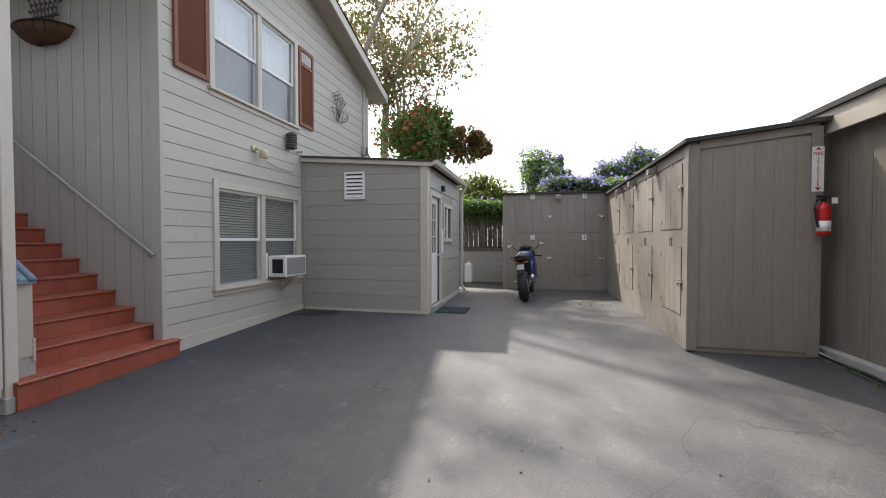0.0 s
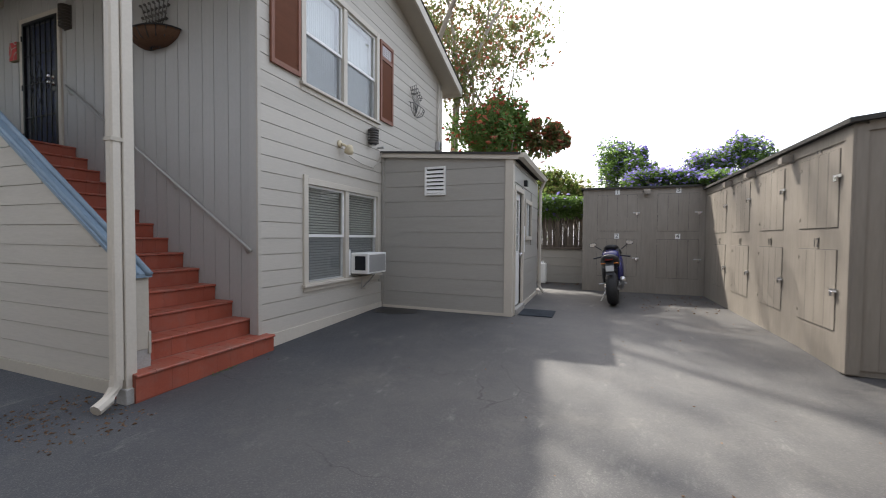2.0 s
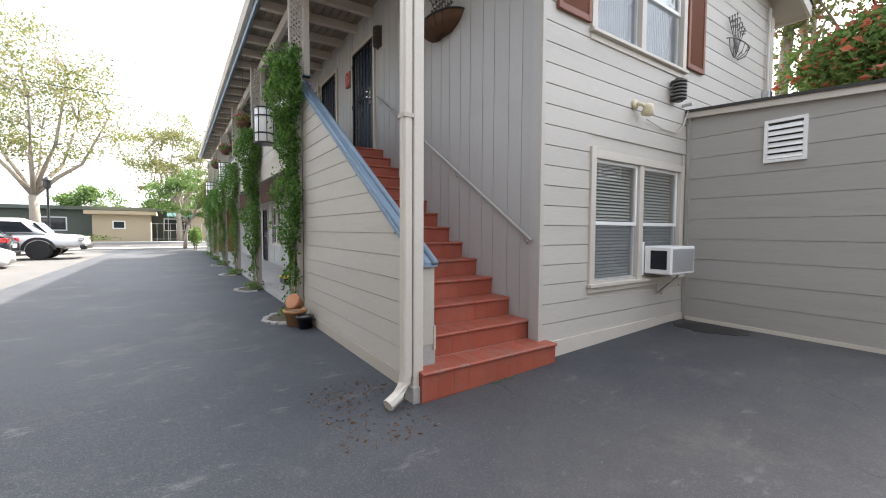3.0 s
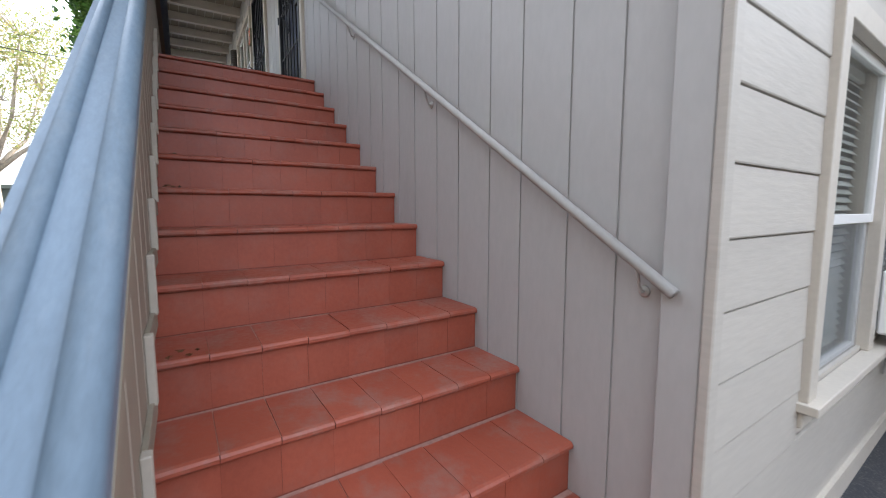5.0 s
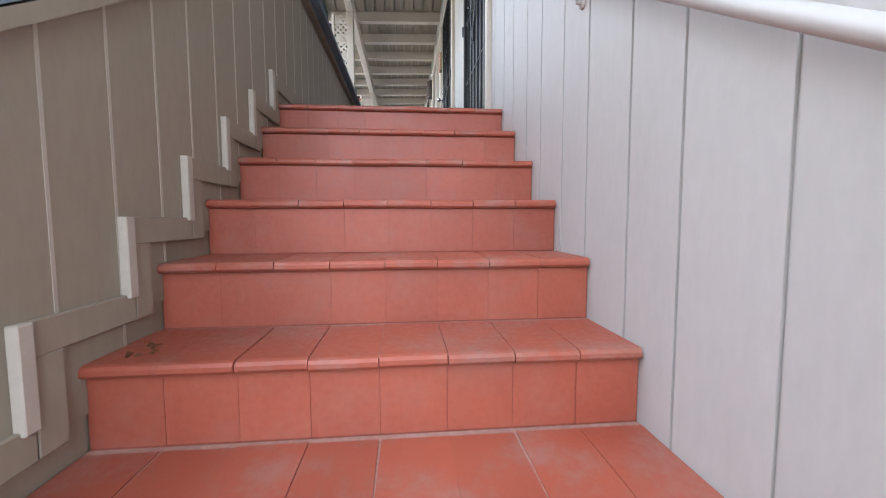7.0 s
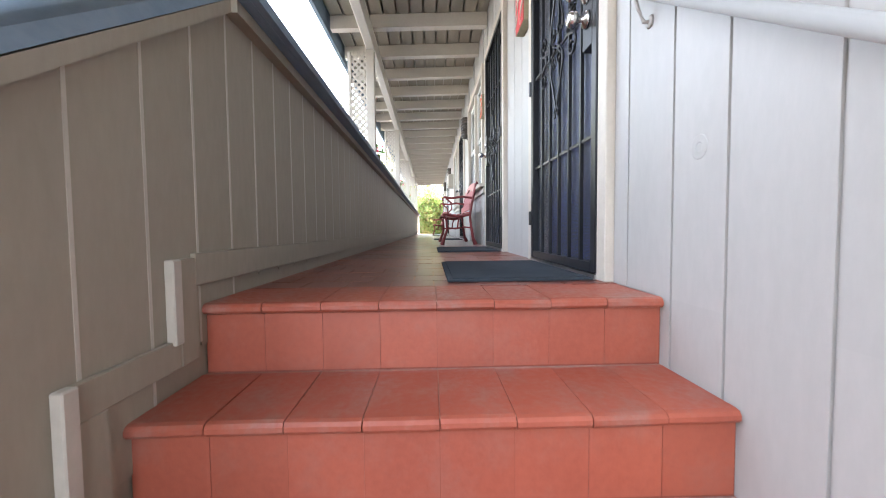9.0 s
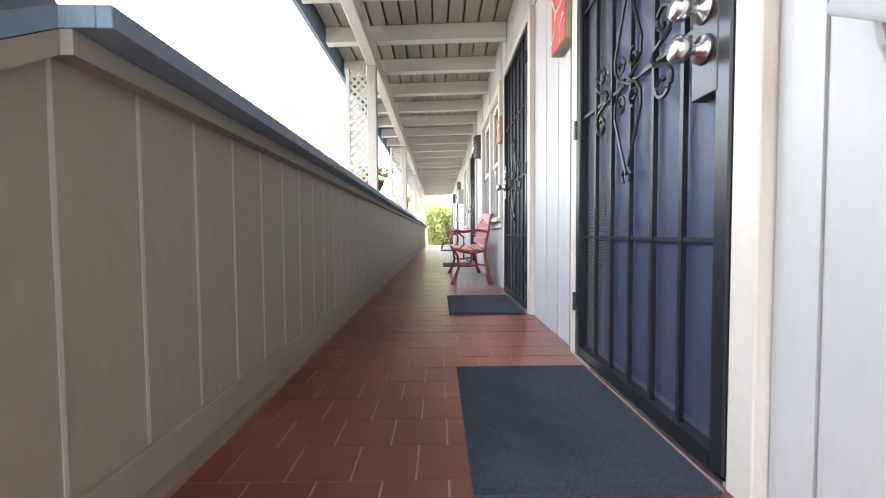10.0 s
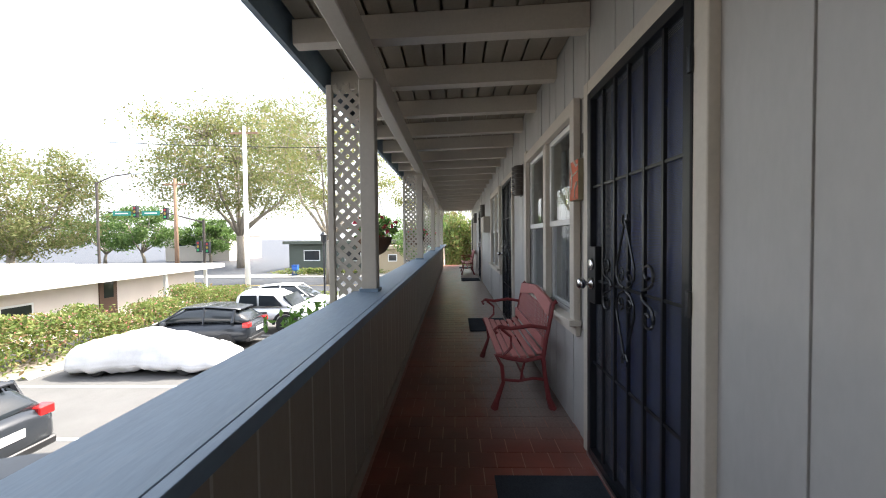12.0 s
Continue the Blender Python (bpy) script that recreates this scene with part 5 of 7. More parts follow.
def mesh_screen():
    """Fine perforated sheet: half of it is holes."""
    m, nt, b = nodes_of("perforated_screen")
    b.inputs["Base Color"].default_value = (0.095, 0.105, 0.13, 1)
    b.inputs["Roughness"].default_value, b.inputs["Metallic"].default_value = 0.45, 0.3
    v = nt.nodes.new("ShaderNodeTexVoronoi")
    v.inputs["Scale"].default_value = 170
    v.inputs["Randomness"].default_value = 0.0
    link(nt, coords(nt, (1, 0, 1)), v.inputs["Vector"])
    hole = ramp(nt, v.outputs["Distance"], ((0.40, (1, 1, 1)), (0.45, (0, 0, 0))))
    tr = nt.nodes.new("ShaderNodeBsdfTransparent")
    mx = nt.nodes.new("ShaderNodeMixShader")
    link(nt, hole, mx.inputs[0])
    link(nt, b.outputs[0], mx.inputs[1])
    link(nt, tr.outputs[0], mx.inputs[2])
    link(nt, mx.outputs[0], nt.nodes["Material Output"].inputs["Surface"])
    return m


SCREEN = mesh_screen()


def security_door(i, a, b, latch, scroll, zb=FLOOR):
    """Steel bar door over a navy door; latch: -1 at the far jamb, 1 at the near one."""
    d = thing("door_%d" % i, "navy door behind a black steel security door with scrollwork", "door", kind="structure")
    zt = zb + DH
    for p, q in ((a - 0.07, a), (b, b + 0.07)):
        part("casing", box(p, q, -0.030, 0.012, zb, zt + 0.07, bevel=0.003), TRIM, d)
    part("casing", box(a, b, -0.030, 0.012, zt, zt + 0.07, bevel=0.003), TRIM, d)
    part("threshold", box(a, b, -0.035, 0.16, zb - 0.02, zb + 0.018), METAL, d)
    part("jamb", box(a, a + 0.03, 0.012, 0.16, zb + 0.018, zt), TRIM, d)
    part("jamb", box(b - 0.03, b, 0.012, 0.16, zb + 0.018, zt), TRIM, d)
    part("door_slab", box(a + 0.03, b - 0.03, 0.085, 0.125, zb + 0.02, zt, bevel=0.002), NAVY, d, "navy painted door")
    g = part("security_gate", box(a + 0.004, a + 0.05, -0.034, 0.008, zb + 0.022, zt - 0.003, bevel=0.004), BLACK, d, "black steel bar door")
    part("stile", box(b - 0.05, b - 0.004, -0.034, 0.008, zb + 0.022, zt - 0.003, bevel=0.004), BLACK, g)
    for p, q in ((zb + 0.022, zb + 0.06), (zt - 0.045, zt - 0.003)):
        part("rail", box(a + 0.05, b - 0.05, -0.033, 0.007, p, q), BLACK, g)
    part("screen", box(a + 0.05, b - 0.05, 0.000, 0.0015, zb + 0.06, zt - 0.045), SCREEN, g, "fine perforated steel screen")
    n = 6
    bar = None
    for k in range(1, n):
        x = a + 0.05 + (b - a - 0.1) * k / n
        m = Matrix.Translation((x, 0, 0))
        if bar is None:
            bar = part("bar", box(-0.007, 0.007, -0.022, -0.008, zb + 0.06, zt - 0.045), BLACK, g, at=m)
        else:
            again(bar, g, m)
    for z in (zb + 0.535, zb + scroll, zb + 1.475):
        part("cross_bar", box(a + 0.05, b - 0.05, -0.018, -0.010, z - 0.006, z + 0.006), BLACK, g)
    c, zc = (a + b) / 2, zb + scroll
    bm = bmesh.new()
    y = -0.030
    for s in (1, -1):
        tube([(c, y, zc + 0.30), (c + s * 0.045, y, zc + 0.20), (c + s * 0.088, y, zc + 0.10), (c + s * 0.085, y, zc + 0.055), (c + s * 0.055, y, zc + 0.02), (c + s * 0.015, y, zc + 0.008)], 0.0055, 6, bm)
        tube([(c, y, zc - 0.30), (c + s * 0.045, y, zc - 0.20), (c + s * 0.088, y, zc - 0.10), (c + s * 0.085, y, zc - 0.055), (c + s * 0.055, y, zc - 0.02), (c + s * 0.015, y, zc - 0.008)], 0.0055, 6, bm)
        for v in (1, -1):
            tube(spiral(c + s * 0.043, zc + v * 0.060, 0.032, 1.1, math.pi / 2 * v, s * v, 18, y), 0.0045, 5, bm)
            tube(spiral(c + s * 0.200, zc + v * 0.085, 0.052, 1.15, -math.pi / 2 * v, s * v, 20, y), 0.0065, 5, bm)
            tube([(c + s * 0.01, y, zc + v * 0.275), (c + s * 0.03, y, zc + v * 0.30), (c + s * 0.022, y, zc + v * 0.325)], 0.006, 5, bm)
        tube([(c + s * 0.200, y, zc + 0.033), (c + s * 0.160, y, zc + 0.02), (c + s * 0.148, y, zc), (c + s * 0.160, y, zc - 0.02), (c + s * 0.200, y, zc - 0.033)], 0.0065, 5, bm)
    part("scrollwork", bm, BLACK, g, "curled iron scrollwork")
    lx = a + 0.085 if latch < 0 else b - 0.085
    lk = part("lock_box", box(lx - 0.045, lx + 0.045, -0.036, 0.006, zb + 0.86, zb + 1.16, bevel=0.003), BLACK, g, "black lock box")
    if latch < 0:
        smooth(part("deadbolt", lathe([(0.032, 0), (0.031, 0.008), (0.024, 0.014), (0.010, 0.015)], 18), CHROME, g, "round steel deadbolt", at=pose(lx, -0.036, zb + 1.065, 90, 0, 0)))
    for z, r in ((zb + 0.965, 0.029), (zb + 1.055, 0.026))[:1 if latch < 0 else 2]:
        k = part("knob", lathe([(0.034, 0), (0.030, 0.012), (0.012, 0.018), (0.012, 0.032), (r, 0.045), (r, 0.066), (r * 0.7, 0.076)], 18), CHROME, g, "polished chrome knob", at=pose(lx, -0.036, z, 90, 0, 0))
        smooth(k)
    for z in (zb + 0.25, zb + 1.0, zb + 1.75):
        hx = b - 0.004 if latch < 0 else a + 0.004
        part("hinge", tube([(hx, -0.036, z - 0.04), (hx, -0.036, z + 0.04)], 0.010, 8), BLACK, g)
    return d


for i, (a, b) in enumerate(DOORS):
    security_door(i + 1, a, b, 1 if i in (0, 3) else -1, 1.04 if i != 1 else 0.98)
for i, (a, b) in enumerate(LOWDOORS):
    security_door(i + 6, a, b, 1, 1.0, -0.01)

mats = [(-4.61, -3.81), (-6.47, -5.68), (-10.38, -9.58), (-16.2, -15.45), (-20.7, -20.0)]
for a, b in mats:
    floor_mat("door_mat", a, b, -0.57, -0.05, FLOOR + 0.001, "black rubber door mat on the red tiles", "walkway mats")


# ---- walkway fixtures ----
SCONCE = surface("bronze_paint", (0.055, 0.045, 0.036), 0.5, 0.15, 50, 4, None, 0, 0.1)


def sconce(x, z):
    s = thing("wall_sconce", "dark bronze banded half-round wall lamp", "lamp", group="walkway lamps", at=Matrix.Translation((x, 0, z)))
    for k in range(7):
        bm = prism([(0.085 * math.cos(a), -0.105 * math.sin(a) - 0.01) for a in np.linspace(0, math.pi, 12)], "z", k * 0.045 - 0.15, k * 0.045 - 0.122)
        part("band", bm, SCONCE, s)
    part("core", prism([(0.07 * math.cos(a), -0.085 * math.sin(a) - 0.008) for a in np.linspace(0, math.pi, 12)], "z", -0.16, 0.165), SCONCE, s)
    part("back_plate", box(-0.09, 0.09, -0.010, -0.001, -0.17, 0.17), SCONCE, s)
    return s


for x, z in ((-3.60, 4.42), (-8.95, 4.38), (-14.4, 4.40), (-17.9, 4.40)):
    sconce(x, z)
box_ = thing("meter_box", "pale painted steel box on the walkway wall", "box")
part("case", box(-13.45, -12.95, -0.14, -0.001, 3.86, 4.20, bevel=0.008), CREAM, box_)
part("lid", box(-13.43, -12.97, -0.150, -0.141, 3.88, 4.18, bevel=0.003), CREAM, box_)


def plaque(x0, x1, z0, z1, col, label):
    p = thing("wall_plaque", label, "plaque", group="wall plaques")
    c = surface("plaque_red", col, 0.6, 0.12, 40, 8, None, 0, 0.1)
    part("block", box(x0, x1, -0.055, -0.001, z0, z1, bevel=0.003), surface("plaque_edge", (0.30, 0.27, 0.18), 0.7), p)
    part("face", box(x0 + 0.002, x1 - 0.002, -0.058, -0.0555, z0 + 0.002, z1 - 0.002), c, p, "red glazed face")
    w, h = x1 - x0, z1 - z0
    bm = bmesh.new()
    y = -0.0585
    for pts in (((0.10, 0.98), (0.35, 0.62), (0.95, 0.70)), ((0.35, 0.62), (0.28, 0.35), (0.05, 0.18)), ((0.95, 0.42), (0.70, 0.30), (0.60, 0.05)), ((0.62, 0.98), (0.80, 0.84), (0.98, 0.86))):
        q = [(x0 + w * u, y, z0 + h * v) for u, v in pts]
        tube(q, 0.006, 5, bm, taper=[0.010, 0.007, 0.005])
    part("relief", bm, TRIM, p, "cream branch relief")
    return p


plaque(-5.06, -4.84, 3.99, 4.27, (0.45, 0.035, 0.035), "red and cream ceramic plaque by the door")
plaque(-6.93, -6.77, 3.97, 4.20, (0.55, 0.13, 0.06), "orange-red ceramic plaque beside the window")
num = thing("number_sign", "small dark unit number plate", "sign", group="unit number plates")
part("plate", box(-6.86, -6.80, -0.008, -0.001, 4.25, 4.36), SCONCE, num)

# ---- garden benches ----
BENCHI = surface("red_cast_iron", (0.19, 0.028, 0.030), 0.45, 0.15, 60, 4, (0.10, 0.02, 0.02), 0.3, 0.15)
BENCHW = surface("faded_red_slats", (0.42, 0.155, 0.145), 0.55, 0.12, 50, 4, (0.30, 0.09, 0.085), 0.4, 0.2, (0.3, 3, 3))


def bench(x, y, z, label, length=1.22):
    """Cast ends, wooden seat slats and a pierced metal back; it faces -y with its back at y."""
    s = thing("garden_bench", label, "bench", group="red garden benches", at=Matrix.Translation((x, y, z)) @ Matrix.Diagonal((1, 0.86, 0.95, 1)))
    L = length / 2
    for sx in (-L, L):
        e = part("end_frame", tube([(sx, -0.02, 0.0), (sx, -0.055, 0.08), (sx, -0.085, 0.25), (sx, -0.10, 0.38), (sx, -0.075, 0.52), (sx, -0.015, 0.78), (sx, 0.012, 0.80)], 0.017, 8, taper=(0.034, 0.022, 0.017, 0.019, 0.017, 0.016, 0.02)), BENCHI, s, "cast iron end")
        part("front_leg", tube([(sx, -0.50, 0.0), (sx, -0.475, 0.07), (sx, -0.425, 0.2), (sx, -0.435, 0.32), (sx, -0.48, 0.40), (sx, -0.40, 0.385), (sx, -0.25, 0.36), (sx, -0.10, 0.39)], 0.017, 8, taper=(0.034, 0.022, 0.016, 0.017, 0.022, 0.018, 0.017, 0.016)), BENCHI, e)
        part("arm", tube([(sx, -0.055, 0.60), (sx, -0.20, 0.62), (sx, -0.36, 0.60), (sx, -0.46, 0.615), (sx, -0.495, 0.59), (sx, -0.475, 0.565)], 0.015, 8), BENCHI, e)
        part("arm_scroll", tube([(sx, -0.44, 0.60), (sx, -0.36, 0.54), (sx, -0.36, 0.46), (sx, -0.42, 0.40)], 0.012, 7), BENCHI, e)
        part("brace", tube([(sx, -0.44, 0.22), (sx, -0.30, 0.21), (sx, -0.18, 0.23), (sx, -0.09, 0.22)], 0.011, 7), BENCHI, e)
        part("brace", tube([(sx, -0.28, 0.215), (sx, -0.27, 0.29), (sx, -0.25, 0.355)], 0.011, 7), BENCHI, e)
    slat = None
    for i in range(6):
        yy = -0.455 + i * 0.066
        zz = 0.405 - 0.028 * math.sin(math.pi * min(1, i / 5))
        if slat is None:
            slat = part("seat_slat", box(-L, L, -0.026, 0.026, 0.0, 0.020, bevel=0.005), BENCHW, s, at=Matrix.Translation((0, yy, zz)))
        else:
            again(slat, s, Matrix.Translation((0, yy, zz)))
    part("tie_rod", tube([(-L, -0.25, 0.225), (L, -0.25, 0.225)], 0.009, 6), BENCHI, s)

    def at_back(u, v):
        return (u, -0.088 + 0.075 * (v - 0.44) / 0.34 - 0.012, v)
    tops = [(u, 0.80 + 0.055 * math.exp(-(u / 0.23) ** 2) - 0.012 * math.cos(u * 9)) for u in np.linspace(-L + 0.01, L - 0.01, 25)]
    bm = bmesh.new()
    lo = [[bm.verts.new((u, at_back(u, v)[1] + d, v)) for u, v in [(u, t - 0.105 + (0.03 * math.exp(-(u / 0.3) ** 2))) for u, t in tops]] for d in (-0.012, 0.012)]
    hi = [[bm.verts.new((u, at_back(u, t)[1] + d, t)) for u, t in tops] for d in (-0.012, 0.012)]
    for i in range(24):
        bm.faces.new((lo[0][i], lo[0][i + 1], hi[0][i + 1], hi[0][i]))
        bm.faces.new((lo[1][i + 1], lo[1][i], hi[1][i], hi[1][i + 1]))
        bm.faces.new((hi[0][i], hi[0][i + 1], hi[1][i + 1], hi[1][i]))
        bm.faces.new((lo[0][i + 1], lo[0][i], lo[1][i], lo[1][i + 1]))
    part("crest_rail", bm, BENCHW, s, "curved crest rail")
    bm = box(-L + 0.01, L - 0.01, -0.112, -0.088, 0.455, 0.535, bevel=0.004)
    part("lower_rail", bm, BENCHW, s)
    bm = bmesh.new()
    n = 22
    for i in range(-8, n):
        for sg in (1, -1):
            pts = []
            for t in np.linspace(0, 1, 7):
                u = (-L + 0.04) + i * 0.052 + sg * 0.20 * t + (0.0 if sg > 0 else 0.20)
                v = 0.53 + 0.20 * t
                if abs(u) < L - 0.03:
                    pts.append(at_back(u, v))
            if len(pts) > 1:
                tube(pts, 0.005, 4, bm)
    part("pierced_back", bm, BENCHW, s, "woven pierced metal back")
    return s


bench(-7.88, -0.06, FLOOR, "faded red cast iron and slat bench by the walkway window")
bench(-17.95, -0.10, FLOOR, "red cast iron and slat bench farther along the walkway")
bench(-6.3, -0.12, -0.01, "red bench on the lower porch", 1.1)


# ---- hanging lanterns on the parapet ----
LIT = surface("frosted_glass", (0.75, 0.74, 0.72), 0.4, 0.03, 30, 3, None, 0, 0)


def lantern(x):
    l = thing("lantern", "large frosted cylinder lantern with black bands", "lamp", group="parapet lanterns", at=Matrix.Translation((x, -1.545, 2.72)))
    smooth(part("shade", lathe([(0.165, 0.02), (0.17, 0.03), (0.17, 0.61), (0.165, 0.62)], 24), LIT, l))
    for z in (0.0, 0.16, 0.46, 0.60):
        part("band", lathe([(0.172, z), (0.180, z), (0.180, z + 0.025), (0.172, z + 0.025)], 24), BLACK, l)
    for k in range(8):
        a = k * math.pi / 4
        part("bar", box(-0.006, 0.006, 0.171, 0.181, 0.0, 0.62), BLACK, l, at=pose(0, 0, 0, 0, 0, math.degrees(a)))
    part("bracket", box(-0.03, 0.03, 0.16, 0.20, 0.25, 0.40), BLACK, l)
    return l


for x in (-5.06, -12.0, -18.4):
    lantern(x)


# ---- vines on the posts, pots ----
def vine(x, top, seed, dense):
    r = np.random.default_rng(seed)
    v = thing("climbing_vine", "bright green climbing vine grown up a porch post", "vine", group="post vines", at=Matrix.Translation((x, -1.40, -0.10)))
    bm = bmesh.new()
    for k in range(9):
        a = r.uniform(0, 6.28)
        pts = [(0.07 * math.cos(a + 0.8 * z) + r.uniform(-0.02, 0.02), -0.05 + 0.05 * math.sin(a + 0.8 * z), z) for z in np.linspace(0, top - 0.1, 14)]
        tube(pts, 0.009, 5, bm)
    part("stem", bm, BARK, v, "thin twisted brown stems")
    pts = []
    n = int(dense * top)
    z = r.uniform(0.15, top + 0.1, n)
    w = 0.13 + 0.20 * np.clip((z - 0.3) / top, 0, 1) + 0.06 * np.sin(z * 4 + seed) + 0.05 * np.sin(z * 9.7 + 2 * seed)
    w = w + (r.uniform(0, 1, n) > 0.93) * 0.12
    ang, rad = r.uniform(0, 2 * math.pi, n), np.sqrt(r.uniform(0, 1, n))
    keep = r.uniform(0, 1, n) < np.clip(-0.02 + 1.15 * z / top, 0.04, 1) * np.clip(0.75 + 0.7 * np.sin(z * 5.3 + seed * 1.7) * np.sin(ang + z * 2.1 + seed), 0.1, 1)
    pts = np.stack([w * 1.05 * rad * np.cos(ang), np.minimum(-0.06 + w * rad * np.sin(ang) - 0.02, 0.012), z], 1)[keep]
    pts[:, 1] -= np.where(pts[:, 1] > 0.0, r.uniform(0.02, 0.12, len(pts)), 0)
    leaf_mesh("foliage", pts, 0.055, VINE, v, seed, droop=0.7)
    r2 = r.uniform(0, 1, (220, 2))
    base = np.stack([0.35 * np.cos(r2[:, 0] * 6.28) * r2[:, 1], -0.08 + 0.22 * np.sin(r2[:, 0] * 6.28) * r2[:, 1], 0.02 + 0.14 * r.uniform(0, 1, 220)], 1)
    leaf_mesh("ground_foliage", base, 0.06, IVY, v, seed + 50)
    return v


for i, px in enumerate(POSTX):
    vine(px, (3.75, 3.35, 3.1, 3.0, 2.9, 2.9)[i], 20 + i, 5200 if i < 2 else 3000)


def planting_pit(x, seed):
    """A soil pocket cut in the asphalt, edged with broken stones."""
    r = random.Random(seed)
    zg = ground_z(-1.6)
    p = thing("planting_pit", "small soil pocket edged with broken stones under a vine", "planting bed", group="vine planting pits", at=Matrix.Translation((x, -1.60, zg)))
    part("soil", prism([((0.34 + r.uniform(-0.04, 0.04)) * math.cos(a), (0.23 + r.uniform(-0.03, 0.03)) * math.sin(a)) for a in np.linspace(0, 2 * math.pi, 16, endpoint=False)], "z", -0.01, 0.012), LITTERSOIL, p, "dry crumbly soil")
    for a in np.linspace(math.pi * 0.95, math.pi * 2.05, 8):
        w, d, h = r.uniform(0.05, 0.085), r.uniform(0.03, 0.05), r.uniform(0.02, 0.04)
        part("edging_stone", box(-w, w, -d, d, -0.01, h, bevel=0.012), CONCRETE, p, at=pose(0.37 * math.cos(a), 0.26 * math.sin(a), 0, r.uniform(-4, 4), r.uniform(-4, 4), math.degrees(a) + 90 + r.uniform(-12, 12)))
    return p


LITTERSOIL = surface("dry_soil", (0.085, 0.065, 0.045), 0.95, 0.35, 60, 6, (0.16, 0.12, 0.08), 0.5, 0.9)
for i, px in enumerate(POSTX[:4]):
    planting_pit(px, 300 + i)


def pot(x, y, r, h, mat, label):
    p = thing("flower_pot", label, "pot", group="pots by the stairs", at=Matrix.Translation((x, y, ground_z(y))))
    smooth(part("body", lathe([(r * 0.72, 0), (r * 0.95, h * 0.8), (r * 1.06, h * 0.8), (r * 1.06, h), (r * 0.92, h), (r * 0.88, h * 0.86)], 20), mat, p))
    part("soil", lathe([(r * 0.88, h * 0.85), (r * 0.3, h * 0.88)], 16), BARK, p, "dry soil")
    return p


WICK = surface("wicker", (0.42, 0.22, 0.10), 0.8, 0.3, 70, 8, (0.25, 0.12, 0.05), 0.4, 0.6)
pot(-2.98, -1.56, 0.15, 0.22, WICK, "small round wicker planter")
pot(-2.72, -1.50, 0.11, 0.17, BLACK, "black plastic flower pot")
tip = thing("flower_pot", "tipped terracotta pot resting on the planter", "pot", group="pots by the stairs", at=pose(-2.97, -1.50, 0.17, 62, 0, 35))
smooth(part("body", lathe([(0.06, 0), (0.095, 0.13), (0.105, 0.13), (0.105, 0.17), (0.09, 0.17)], 18), TERRA, tip))
yp = thing("flower_pot", "low yellow-rimmed planter on the lower porch", "pot")
part("body", box(-6.95, -6.45, -0.95, -0.65, -0.008, 0.13, bevel=0.02), BLACK, yp)
YEL = surface("yellow_paint", (0.62, 0.45, 0.05), 0.6)
part("rim", box(-6.96, -6.44, -0.96, -0.64, 0.13, 0.16, bevel=0.01), YEL, yp, "yellow rim")


def flower_basket(x, seed):
    r = np.random.default_rng(seed)
    f = thing("hanging_flower_basket", "hanging coir basket with red flowers", "planter", group="hanging flower baskets", at=Matrix.Translation((x, -1.50, 3.62)))
    smooth(part("bowl", lathe([(0.05, -0.02), (0.12, 0.02), (0.17, 0.10), (0.18, 0.15), (0.12, 0.14)], 16), COIR, f))
    bm = bmesh.new()
    for k in range(3):
        a = k * 2.09
        tube([(0.17 * math.cos(a), 0.17 * math.sin(a), 0.15), (0, 0, 0.75)], 0.003, 4, bm)
    tube([(0, 0, 0.75), (0, 0, 1.39)], 0.003, 4, bm)
    part("chain", bm, BLACK, f)
    leaf_mesh("foliage", cloud(r, (0, 0, 0.22), (0.24, 0.24, 0.14), 260, 0.2), 0.055, VINE, f, seed, droop=0.3)
    leaf_mesh("blossom", cloud(r, (0, 0, 0.25), (0.25, 0.25, 0.13), 70, 0.6), 0.05, REDFLOWER, f, seed + 1)
    return f


for i, x in enumerate((-8.05, -12.0, -15.6)):
    flower_basket(x, 60 + i)

# ---- motorcycle ----
BIKEB = surface("blue_violet_fairing", (0.022, 0.022, 0.11), 0.22, 0.1, 40, 4, None, 0, 0)
DARKP = surface("black_plastic", (0.018, 0.018, 0.02), 0.4, 0.2, 60, 4, (0.05, 0.05, 0.05), 0.2, 0.05)
TYRE = surface("tyre_rubber", (0.02, 0.02, 0.021), 0.75, 0.25, 80, 5, (0.06, 0.055, 0.05), 0.4, 0.3)
bike = thing("motorcycle", "blue and black sport motorcycle parked facing the lockers", "motorcycle", at=pose(3.95, 4.60, 0.035, 0, -6, -4))


